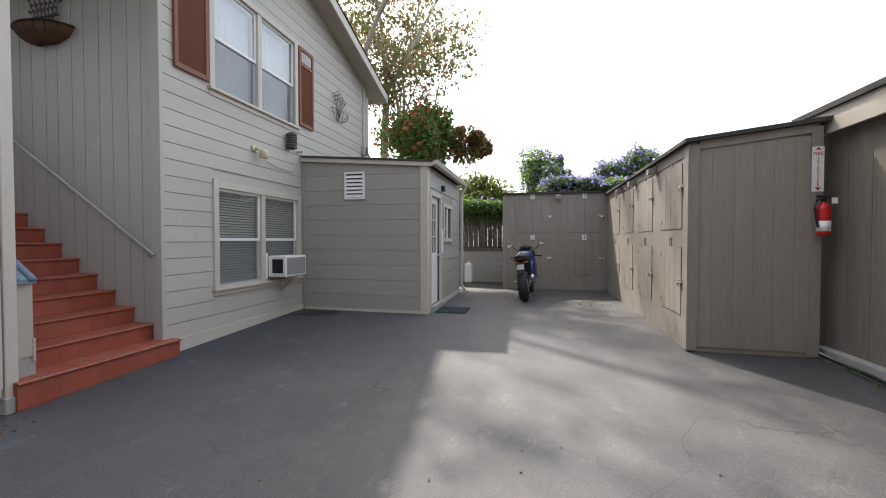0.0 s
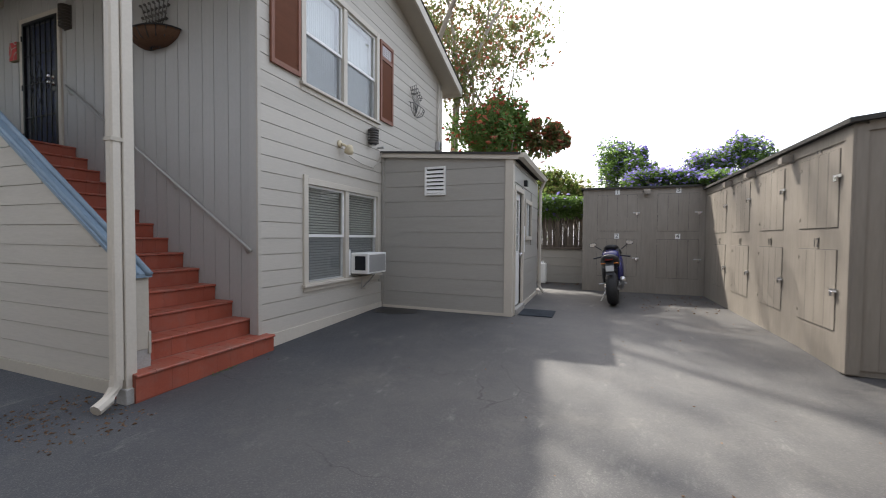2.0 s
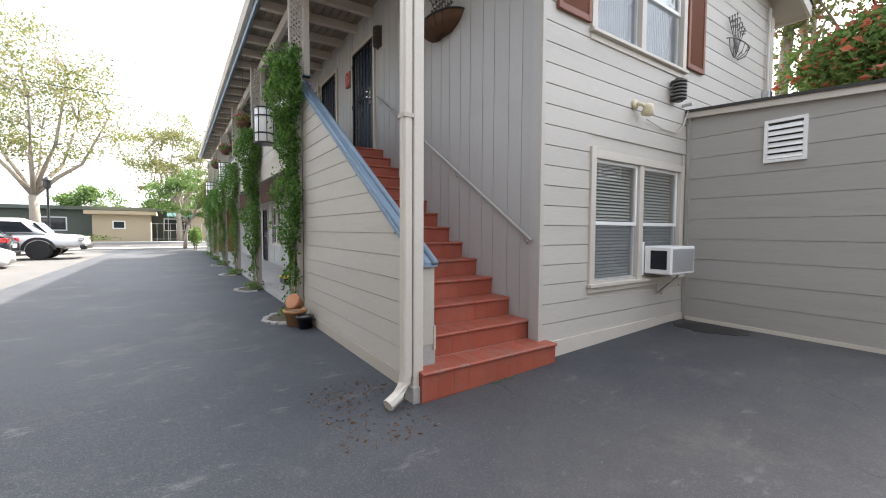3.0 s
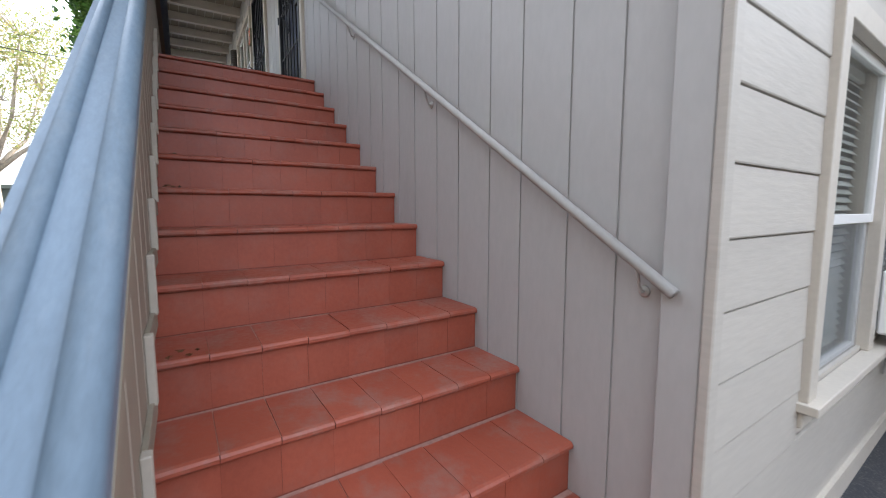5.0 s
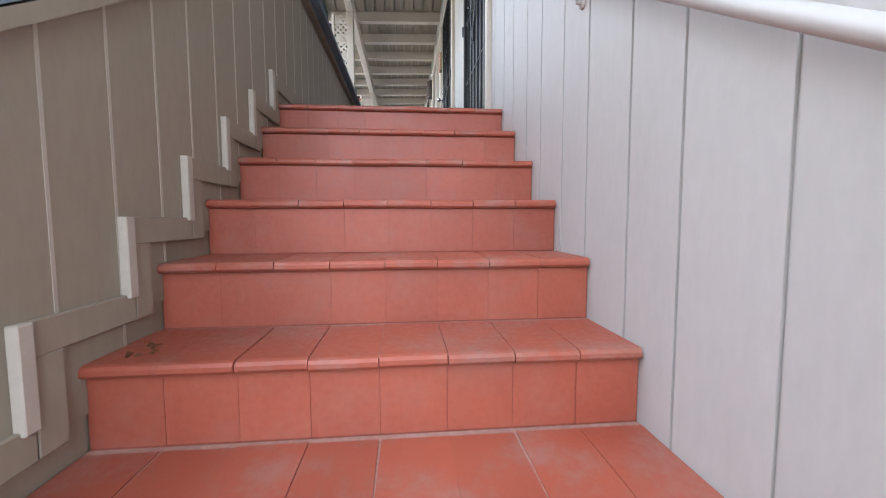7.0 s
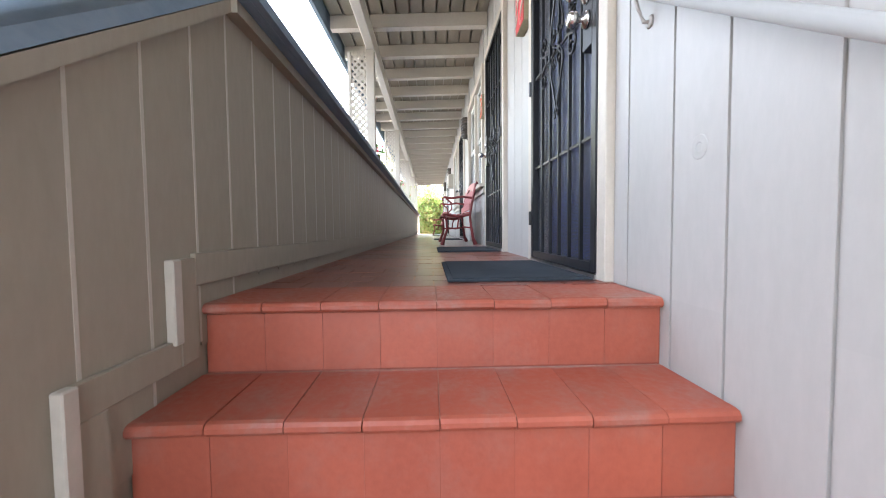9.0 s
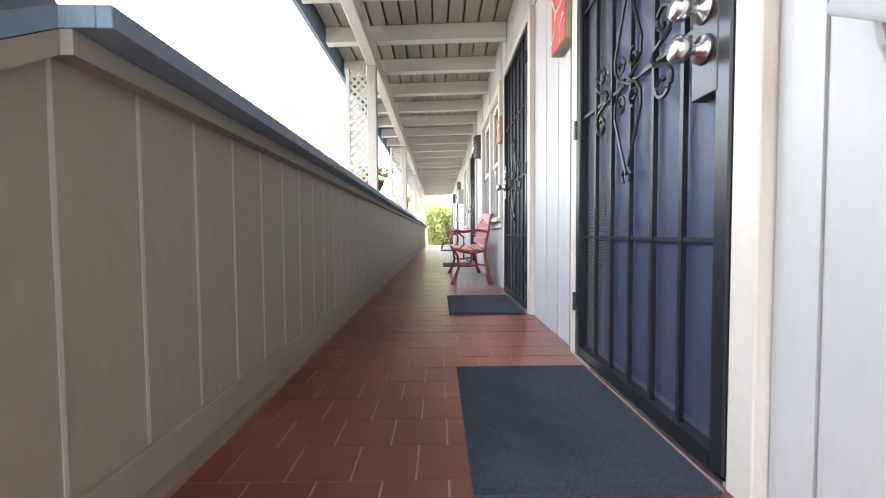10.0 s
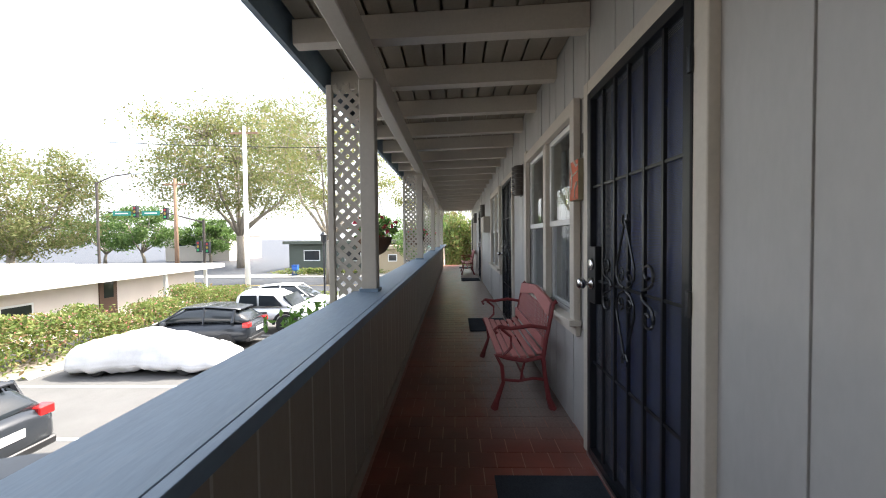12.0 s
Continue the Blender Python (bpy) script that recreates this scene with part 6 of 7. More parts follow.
def wheel(y, r, w, name):
    prof = []
    for a in np.linspace(-math.pi * 0.62, math.pi * 0.62, 11):
        prof.append((r - w * 0.42 + w * 0.42 * math.cos(a), w / 2 * math.sin(a) / 0.93))
    prof.append((r - w * 0.75, w * 0.36))
    prof = [(r - w * 0.75, -w * 0.36)] + prof
    wh = part(name, lathe(prof, 32), TYRE, bike, "black tyre on a dark cast rim", at=pose(0, y, r, 0, 90, 0))
    smooth(wh)
    part("rim", lathe([(r - w * 0.75, -w * 0.34), (r - w * 0.75 - 0.02, -w * 0.2), (r - w * 0.75 - 0.02, w * 0.2), (r - w * 0.75, w * 0.34)], 28), DARKP, wh)
    for k in range(5):
        part("spoke", box(-0.012, 0.012, -0.018, 0.018, 0.02, r - w * 0.75 - 0.01), DARKP, wh, at=pose(0, 0, 0, 90, 0, 0) @ pose(0, 0, 0, 0, k * 72, 0))
    part("brake_disc", lathe([(0.07, w * 0.42), (0.13, w * 0.42), (0.13, w * 0.46), (0.07, w * 0.46)], 24), METAL, wh)
    return wh


wheel(0.0, 0.315, 0.185, "rear_wheel")
wheel(1.40, 0.30, 0.12, "front_wheel")


def loft(sections, sides=12):
    """A rounded hull through (y, centre z, half width, half height) sections."""
    bm = bmesh.new()
    rings = []
    for y, z, hw, hh in sections:
        ring = []
        for k in range(sides):
            a = 2 * math.pi * k / sides
            c, s = math.cos(a), math.sin(a)
            ring.append(bm.verts.new((hw * math.copysign(abs(c) ** 0.7, c), y, z + hh * math.copysign(abs(s) ** 0.7, s))))
        rings.append(ring)
    for a, b in zip(rings, rings[1:]):
        for k in range(sides):
            bm.faces.new((a[k], a[(k + 1) % sides], b[(k + 1) % sides], b[k]))
    bm.faces.new(rings[0][::-1])
    bm.faces.new(rings[-1])
    bmesh.ops.recalc_face_normals(bm, faces=bm.faces)
    return bm


smooth(part("tail", loft([(-0.24, 0.92, 0.06, 0.035), (-0.12, 0.89, 0.13, 0.075), (0.08, 0.84, 0.17, 0.10), (0.30, 0.78, 0.17, 0.11)]), DARKP, bike, "black tail section"))
smooth(part("tail_panel", loft([(-0.16, 0.93, 0.04, 0.02), (0.0, 0.915, 0.10, 0.025), (0.2, 0.89, 0.13, 0.02)]), DARKP, bike))
smooth(part("seat", loft([(0.12, 0.90, 0.11, 0.03), (0.3, 0.85, 0.15, 0.04), (0.50, 0.83, 0.14, 0.04)]), DARKP, bike))
smooth(part("tank", loft([(0.46, 0.86, 0.10, 0.08), (0.60, 0.90, 0.16, 0.11), (0.85, 0.92, 0.17, 0.11), (1.0, 0.88, 0.10, 0.07)]), BIKEB, bike, "blue-violet fuel tank"))
for s in (1, -1):
    fr_ = part("side_fairing", loft([(0.52, 0.52, 0.03, 0.16), (0.75, 0.54, 0.07, 0.25), (1.05, 0.62, 0.08, 0.28), (1.35, 0.76, 0.05, 0.14)]), BIKEB if s > 0 else DARKP, bike, "blue-violet side fairing" if s > 0 else "", at=Matrix.Translation((s * 0.14, 0, 0)))
    smooth(fr_)
    part("fork", tube([(s * 0.10, 1.40, 0.30), (s * 0.10, 1.18, 0.88)], 0.026, 8), METAL, bike)
    part("swing_arm", tube([(s * 0.115, 0.0, 0.315), (s * 0.12, 0.30, 0.36), (s * 0.10, 0.55, 0.40)], 0.028, 8), METAL, bike)
    bar_ = part("handlebar", tube([(s * 0.12, 1.12, 0.90), (s * 0.30, 1.03, 0.87), (s * 0.36, 1.0, 0.86)], 0.017, 8), DARKP, bike)
    mr = part("mirror", loft([(-0.02, 0.0, 0.075, 0.045), (0.03, 0.0, 0.06, 0.035)]), DARKP, bike, "oval rear-view mirror", at=pose(s * 0.37, 1.22, 1.15, 0, s * 10, -s * 8))
    part("mirror_glass", loft([(-0.027, 0.0, 0.066, 0.038), (-0.0215, 0.0, 0.066, 0.038)]), CHROME, mr)
    part("mirror_stalk", tube([(s * 0.20, 1.30, 1.02), (s * 0.30, 1.25, 1.10), (s * 0.36, 1.225, 1.13)], 0.011, 6), DARKP, mr, at=mr.matrix_basis.inverted())
    part("turn_signal", tube([(s * 0.06, -0.12, 0.80), (s * 0.15, -0.14, 0.80)], 0.016, 6), surface("amber_lens", (0.5, 0.16, 0.02), 0.3), bike)
    part("foot_peg", tube([(s * 0.12, 0.42, 0.38), (s * 0.25, 0.40, 0.37)], 0.013, 6), METAL, bike)
smooth(part("nose_fairing", loft([(1.10, 0.95, 0.19, 0.10), (1.30, 0.93, 0.20, 0.14), (1.48, 0.86, 0.14, 0.10), (1.56, 0.80, 0.06, 0.04)]), DARKP, bike))
smooth(part("windscreen", loft([(1.05, 1.08, 0.10, 0.05), (1.18, 1.06, 0.15, 0.06), (1.38, 1.0, 0.14, 0.03)]), DARKP, bike, "dark tinted windscreen"))
part("engine", box(-0.16, 0.16, 0.55, 1.02, 0.26, 0.66, bevel=0.05), DARKP, bike)
smooth(part("exhaust", tube([(0.15, 0.65, 0.25), (0.17, 0.30, 0.33), (0.19, -0.02, 0.45), (0.20, -0.16, 0.50)], 0.04, 12, taper=(0.025, 0.03, 0.05, 0.052)), METAL, bike, "steel exhaust silencer"))
part("rear_fender", prism([(-0.26, 0.60), (-0.20, 0.62), (-0.06, 0.84), (-0.14, 0.84)], "x", -0.07, 0.07), DARKP, bike)
part("number_plate", prism([(-0.275, 0.66), (-0.267, 0.66), (-0.215, 0.76), (-0.223, 0.76)], "x", -0.07, 0.07), GREYP, bike, "white number plate")
part("tail_light", box(-0.06, 0.06, -0.235, -0.21, 0.86, 0.90), surface("red_lens", (0.16, 0.008, 0.008), 0.25), bike)
part("kick_stand", tube([(-0.12, 0.55, 0.26), (-0.26, 0.48, 0.0)], 0.013, 6), METAL, bike)


# ---- trees and bushes behind the yard ----
def limbs(bm, rng_, start, way, length, radius, depth, tips, spread=0.6, lift=0.15):
    """Tapered branching wood; the ends of the twigs are added to tips."""
    p, d = Vector(start), Vector(way).normalized()
    pts, rad = [p.copy()], [radius]
    n = 4
    for i in range(n):
        d = (d + Vector((rng_.uniform(-0.18, 0.18), rng_.uniform(-0.18, 0.18), rng_.uniform(-0.08, 0.12)))).normalized()
        p = p + d * length / n
        pts.append(p.copy())
        rad.append(radius * (1 - 0.45 * (i + 1) / n))
    tube(pts, radius, 7 if depth > 1 else 5, bm, taper=rad)
    if depth == 0:
        tips.append(p)
        tips.append(pts[2])
        return
    for k in range(3):
        a = rng_.uniform(0, 6.28)
        side = Vector((math.cos(a), math.sin(a), rng_.uniform(-0.1, 0.5)))
        limbs(bm, rng_, pts[-1] if k < 2 else pts[2], (d + side * spread + Vector((0, 0, lift))).normalized(), length * rng_.uniform(0.6, 0.8), rad[-1] * 0.75, depth - 1, tips, spread, lift)


def tree(name, label, base, height, crown, leaf_mat, seed, leaf=0.16, per_tip=55, droop=0.3, depth=3, lean=(0, 0, 1), trunk=0.2, spread=0.75, lift=0.15, bole=0.42):
    r, rn = random.Random(seed), np.random.default_rng(seed)
    t = thing(name, label, "tree", at=Matrix.Translation(base))
    bm, tips = bmesh.new(), []
    limbs(bm, r, (0, 0, 0), lean, height * bole, trunk, depth, tips, spread, lift)
    smooth(part("trunk", bm, BARK, t))
    pts = np.concatenate([cloud(rn, tuple(p), (crown, crown, crown * 0.75), per_tip, 0.1) for p in tips])
    leaf_mesh("crown", pts, leaf, leaf_mat, t, seed, droop=droop)
    return t


tree("tree", "tall airy tree with green and reddening leaves behind the shed", (-0.1, 9.6, 0), 10.2, 1.0, AUTUMN, 3, 0.13, 150, 0.9, 3, (0.06, -0.04, 1), 0.20)
# added for its high crown, out of view, which throws dappled shade over the yard
tree("tree", "slender leaning tree with turning leaves, added to dapple the yard with shade", (-1.3, 8.9, 0), 14.5, 1.2, AUTUMN, 12, 0.14, 120, 0.8, 3, (0.30, -0.10, 1), 0.18)
tree("tree", "tall leafy tree leaning over the roof", (-2.2, 7.4, 0), 14.0, 1.05, AUTUMN, 23, 0.15, 110, 0.6, 3, (0.10, -0.08, 1), 0.22)
tree("tree", "leafy tree shading the back of the building", (-6.8, 12.5, 0), 11.5, 1.15, LEAF, 17, 0.22, 40, 0.5, 3, (0.1, 0, 1), 0.25)


def bush(name, label, centre, radii, n, mats, seed, leaf=0.09, base=None, category="bush", lumps=9, bloom=7, stems=True):
    """A mass of leaves made of several uneven lumps on a few stems."""
    rn = np.random.default_rng(seed)
    b = thing(name, label, category, at=Matrix.Translation((centre[0], centre[1], base if base is not None else centre[2] - radii[2])))
    dz = centre[2] - b.location.z
    pts = [cloud(rn, (0, 0, dz), np.asarray(radii) * 0.72, n // 3, 0.35)]
    for k in range(lumps):
        d = rn.normal(size=3)
        d /= np.linalg.norm(d)
        d[2] = abs(d[2]) * 0.8 - 0.15
        pts.append(cloud(rn, np.array([0, 0, dz]) + d * np.asarray(radii) * rn.uniform(0.55, 0.92), np.asarray(radii) * rn.uniform(0.15, 0.5), n // lumps, 0.45))
    pts = np.concatenate(pts)
    leaf_mesh("foliage", pts, leaf, mats[0], b, seed, droop=0.25)
    if len(mats) > 1:
        m_ = max(30, n // bloom)
        q = pts[rn.choice(len(pts), m_)]
        q = q + (q - np.array([0, 0, dz])) * 0.05 + rn.normal(size=(m_, 3)) * 0.03
        q[:, 2] += 0.03
        leaf_mesh("blossom", q, leaf * 1.15, mats[1], b, seed + 1, flat=0.6)
    if not stems:
        return b
    bm = bmesh.new()
    for k in range(4):
        a = k * 1.6 + seed
        tube([(0.06 * math.cos(a), 0.06 * math.sin(a), 0), (0.2 * radii[0] * math.cos(a), 0.2 * radii[1] * math.sin(a), dz * 0.6), (0.5 * radii[0] * math.cos(a), 0.5 * radii[1] * math.sin(a), dz)], 0.025, 6, bm)
    part("stem", bm, BARK, b)
    return b


REDLEAF = leafy("red_seed_clusters", ((0.40, 0.10, 0.05), (0.50, 0.16, 0.09), (0.33, 0.07, 0.05)))
bush("bush", "tall bush of vine and red seed clusters behind the shed", (1.0, 7.3, 4.1), (1.2, 1.0, 1.35), 9000, (IVY, REDLEAF), 31, 0.12, 0.0, "bush", 22, 7)
bush("bush", "spray of green and red leaves at the bush's edge", (2.15, 7.5, 3.95), (0.85, 0.6, 0.8), 1700, (AUTUMN, REDLEAF), 33, 0.15, 3.2, "bush", 7, 7, False)
bush("bush", "rounded vine-covered bush with purple flowers behind the lockers", (4.3, 9.7, 3.2), (1.0, 0.8, 1.4), 7000, (IVY, FLOWER), 35, 0.10, 0.0, "bush", 12, 5)
bush("climbing_vine", "purple morning glory heaped on the locker roof", (5.1, 7.45, 2.66), (1.35, 0.6, 0.42), 5200, (IVY, FLOWER), 37, 0.08, 2.49, "vine", 9, 3)
bush("climbing_vine", "morning glory rising behind the sunlit lockers", (7.0, 8.7, 3.0), (1.1, 0.8, 1.15), 5600, (IVY, FLOWER), 39, 0.09, 0.0, "vine", 10, 3)
bush("climbing_vine", "morning glory trailing over the locker roof edge", (6.05, 6.9, 2.58), (0.5, 0.9, 0.28), 2400, (IVY, FLOWER), 40, 0.07, 2.44, "vine", 6)
bush("climbing_vine", "dark ivy hanging over the back fence", (2.6, 8.36, 2.15), (1.6, 0.30, 0.5), 7500, (IVY, FLOWER), 41, 0.09, 1.9, "vine", 14, 28, False)
bush("bush", "tall feathery grass bush behind the fence", (2.6, 9.4, 2.55), (1.5, 0.6, 1.2), 4600, (HEDGE,), 43, 0.12, 0.0, "bush", 7)
bush("bush", "dense ivy mound rising behind the fence", (1.3, 9.4, 1.85), (1.7, 0.7, 1.2), 8000, (IVY,), 47, 0.10, 0.0, "bush", 12)
strands = thing("climbing_vine", "bare vine strands hanging down the back fence", "vine")
bm = bmesh.new()
r_ = random.Random(6)
for k in range(26):
    x = 1.9 + 1.7 * r_.random()
    tube([(x, 8.36, 2.0), (x + r_.uniform(-0.1, 0.1), 8.34, 1.6), (x + r_.uniform(-0.2, 0.2), 8.35, 1.1 + r_.uniform(0, 0.3))], 0.006, 4, bm)
part("strands", bm, BARK, strands)
rn = np.random.default_rng(5)


def litter(label, boxes_, n, seed, size=0.035):
    rn_ = np.random.default_rng(seed)
    pts = []
    for x0, x1, y0, y1, z in boxes_:
        q = rn_.uniform((x0, y0), (x1, y1), (n, 2))
        pts.append(np.column_stack([q, [(ground_z(y) if z is None else z) + 0.007 for y in q[:, 1]]]))
    o = leaf_mesh("dry_leaves", np.concatenate(pts), size, LITTER, None, seed, flat=0.95)
    return tagged(o, label, "leaves", kind="stuff")


litter("dry brown leaves gathered by the fence and lockers", [(1.9, 3.2, 7.6, 8.15, None), (4.2, 5.8, 4.2, 6.6, None)], 130, 71)
litter("scattered dry leaf bits and twigs on the asphalt", [(-0.6, 0.5, -2.1, -1.45, None)], 260, 73, 0.026)
litter("a few leaf crumbs lying across the yard", [(0.3, 5.6, -3.5, 3.5, None)], 90, 75, 0.022)
litter("plant crumbs caught in the stair corners", [(-1.05, -0.95, -1.19, -1.08, STEP1 + 4 * RISE), (-1.9, -1.7, -1.19, -1.10, STEP1 + 7 * RISE), (-2.2, -2.1, -1.19, -1.12, STEP1 + 8 * RISE)], 9, 77, 0.022)
weeds = thing("weed", "small green weeds at the stair foot", "plant")
leaf_mesh("foliage", np.column_stack([rn.uniform(0.16, 0.20, 90), rn.uniform(-0.75, -0.45, 90), rn.uniform(-0.09, -0.05, 90)]), 0.016, VINE, weeds, 9)
weeds2 = thing("weed", "small green weeds along the carport wall", "plant")
leaf_mesh("foliage", np.column_stack([rn.uniform(7.08, 7.20, 70), rn.uniform(-0.3, 1.35, 70), rn.uniform(-0.03, 0.05, 70)]), 0.035, VINE, weeds2, 10)

# ---- the far staircase at the other end of the building ----
far = thing("stairs_far", "red painted stairs at the far end of the walkway", "stairs", kind="structure")
for k in range(1, STEPS):
    x = FAR - 3.6 + (k - 1) * RUN
    part("step", box(x, x + RUN + 0.02, IN, -0.01, -0.11, STEP1 + (k - 1) * RISE), RISER_RED, far)
part("parapet", prism([(FAR - 3.7, -0.11), (FAR, -0.11), (FAR, CAPZ - 0.04), (FAR - 3.7, 0.95)], "y", OUT, IN), PAINT, far)
part("cap", prism([(FAR - 3.75, 0.95), (FAR, CAPZ - 0.04), (FAR, CAPZ), (FAR - 3.75, 0.99)], "y", OUT - 0.03, IN + 0.03), BLUECAP, far)
bush("bush", "bright green shrub beyond the far stairs", (-25.9, -0.1, 2.9), (1.1, 1.5, 2.6), 9000, (HEDGE,), 45, 0.15, -0.1, "bush", 12)
bush("bush", "dark green shrub at the far stair foot", (-26.3, -1.9, 0.75), (0.6, 0.5, 0.85), 1800, (IVY,), 46, 0.12, -0.1, "bush", 7)

# ---- parking lot ----
LOTW = surface("white_line_paint", (0.62, 0.62, 0.60), 0.7, 0.12, 40, 2, (0.25, 0.25, 0.25), 0.4, 0.2)
for i in range(6):
    x = -11.9 - 2.75 * i
    tagged(part("parking_line", box(x - 0.05, x + 0.05, -12.6, -7.4, -0.1025, -0.098), LOTW), "worn white parking line on the asphalt", "road marking", "parking lines", "structure")
LOT = surface("pale_worn_asphalt", (0.105, 0.104, 0.102), 0.9, 0.2, 70, 1.2, (0.08, 0.078, 0.075), 0.4, 0.4)
lot = tagged(part("parking_lot", box(-28.8, -6.0, -13.05, -6.0, -0.14, -0.1025), LOT), "pale worn asphalt of the parking lot", "ground", kind="structure")
for i in range(5):
    x = -10.5 - 2.75 * i
    o = tagged(part("wheel_stop", prism([(-13.0, -0.105), (-12.86, 0.0), (-12.80, 0.0), (-12.66, -0.105)], "x", x - 0.9, x + 0.9), CONCRETE), "low concrete wheel stop at a parking bay", "wheel stop", "wheel stops")
lot_soil = tagged(part("ground_strip", box(-29, -6, -14.6, -13.1, -0.12, -0.085), BARK), "bare soil strip below the hedge", "ground", kind="structure")

CARGLASS = surface("tinted_car_glass", (0.02, 0.025, 0.03), 0.08, 0.1, 20, 2, None, 0, 0)
CHARCOAL = surface("dark_grey_car_paint", (0.035, 0.04, 0.048), 0.2, 0.08, 30, 2, None, 0, 0, metal=0.3)
CARWHITE = surface("white_car_paint", (0.78, 0.78, 0.78), 0.25, 0.03, 30, 2, None, 0, 0)
CLOTH = surface("silver_white_car_cover", (0.66, 0.66, 0.67), 0.6, 0.06, 30, 1.5, (0.5, 0.5, 0.52), 0.3, 0.2)


def hull(sections, material, name, parent, label="", sides=16, p=0.55):
    """Body through (along, low z, high z, half width at the sill, half width at the top)."""
    bm = bmesh.new()
    rings = []
    for s, z0, z1, w0, w1 in sections:
        ring = []
        for k in range(sides):
            a = 2 * math.pi * (k + 0.5) / sides
            c, q = math.cos(a), math.sin(a)
            v = 0.5 + 0.5 * math.copysign(abs(q) ** p, q)
            ring.append(bm.verts.new(((w0 + (w1 - w0) * v) * math.copysign(abs(c) ** p, c), s, z0 + (z1 - z0) * v)))
        rings.append(ring)
    for a, b in zip(rings, rings[1:]):
        for k in range(sides):
            bm.faces.new((a[k], a[(k + 1) % sides], b[(k + 1) % sides], b[k]))
    bm.faces.new(rings[0][::-1])
    bm.faces.new(rings[-1])
    bmesh.ops.recalc_face_normals(bm, faces=bm.faces)
    return smooth(part(name, bm, material, parent, label))


def car_wheels(c, ys, half, r):
    for y in ys:
        for s in (1, -1):
            w = part("wheel", lathe([(r * 0.62, -0.10), (r * 0.9, -0.10), (r, -0.06), (r, 0.06), (r * 0.9, 0.10), (r * 0.62, 0.10)], 24), TYRE, c, at=pose(s * (half - 0.09), y, r, 0, 90, 0))
            part("rim", lathe([(r * 0.63, -0.085), (r * 0.55, s * 0.07), (r * 0.2, s * 0.085), (0.03, s * 0.09)], 18), METAL, w)


def hatchback(x, y, rz, paint, label, suv=0.0):
    c = thing("car", label, "car", group="parked cars", at=pose(x, y, -0.105, 0, 0, rz))
    h = suv
    hull([(-2.15, 0.35, 0.80 + h, 0.70, 0.70), (-2.05, 0.25, 0.95 + h, 0.84, 0.80), (-1.3, 0.20, 0.98 + h, 0.89, 0.84), (0.3, 0.20, 0.95 + h, 0.89, 0.84), (1.4, 0.22, 0.86 + h, 0.88, 0.78), (2.05, 0.28, 0.70 + h, 0.78, 0.66), (2.2, 0.35, 0.58 + h, 0.60, 0.5)], paint, "body", c)
    hull([(-2.0, 0.88 + h, 1.05 + h, 0.70, 0.60), (-1.5, 0.90 + h, 1.40 + h, 0.78, 0.58), (-0.6, 0.90 + h, 1.50 + h, 0.79, 0.60), (0.2, 0.90 + h, 1.47 + h, 0.79, 0.60), (0.95, 0.88 + h, 1.10 + h, 0.76, 0.62), (1.25, 0.84 + h, 0.92 + h, 0.70, 0.62)], CARGLASS, "cabin_glass", c, "dark tinted glass all round the cabin")
    hull([(-1.72, 1.36 + h, 1.42 + h, 0.55, 0.50), (-0.6, 1.46 + h, 1.525 + h, 0.60, 0.52), (0.3, 1.42 + h, 1.485 + h, 0.60, 0.52)], paint, "roof", c)
    for s in (1, -1):
        part("pillar", tube([(s * 0.77, -0.55, 0.93 + h), (s * 0.61, -0.5, 1.47 + h)], 0.035, 6), paint, c)
        part("pillar", tube([(s * 0.77, -1.55, 0.95 + h), (s * 0.58, -1.55, 1.38 + h)], 0.06, 6), paint, c)
        part("pillar", tube([(s * 0.74, 0.98, 0.92 + h), (s * 0.60, 0.25, 1.46 + h)], 0.03, 6), paint, c)
        part("tail_light", box(s * 0.52, s * 0.80, -2.13, -1.9, 0.78 + h, 0.95 + h, bevel=0.02), surface("tail_lens", (0.40, 0.015, 0.015), 0.2), c, "red tail light")
        part("head_light", box(s * 0.45, s * 0.74, 1.90, 2.12, 0.55 + h, 0.70 + h, bevel=0.02), WHITE, c)
        part("wing_mirror", box(s * 0.86, s * 1.0, 0.65, 0.78, 0.92 + h, 1.04 + h, bevel=0.02), paint, c)
    part("number_plate", box(-0.26, 0.26, -2.165, -2.15, 0.58 + h, 0.72 + h), WHITE, c)
    part("bumper", box(-0.78, 0.78, -2.17, -2.0, 0.30, 0.45, bevel=0.03), DARKP, c)
    part("wiper", tube([(0.0, -2.0, 0.98 + h), (-0.3, -1.85, 1.15 + h)], 0.012, 5), BLACK, c)
    car_wheels(c, (-1.35, 1.35), 0.89, 0.31 + h * 0.4)
    return c


hatchback(-18.7, -10.1, 182, CHARCOAL, "dark grey hatchback parked beside the covered car")
hatchback(-10.5, -10.05, 180, CHARCOAL, "dark grey sport utility car parked nose to the hedge", 0.06)
hatchback(-25.3, -9.3, 2, CARWHITE, "white saloon car parked beyond the pickup")

cov = thing("covered_car", "low car under a loose silver-white cover", "car", group="parked cars", at=pose(-16.1, -9.75, -0.105, 0, 0, 2))
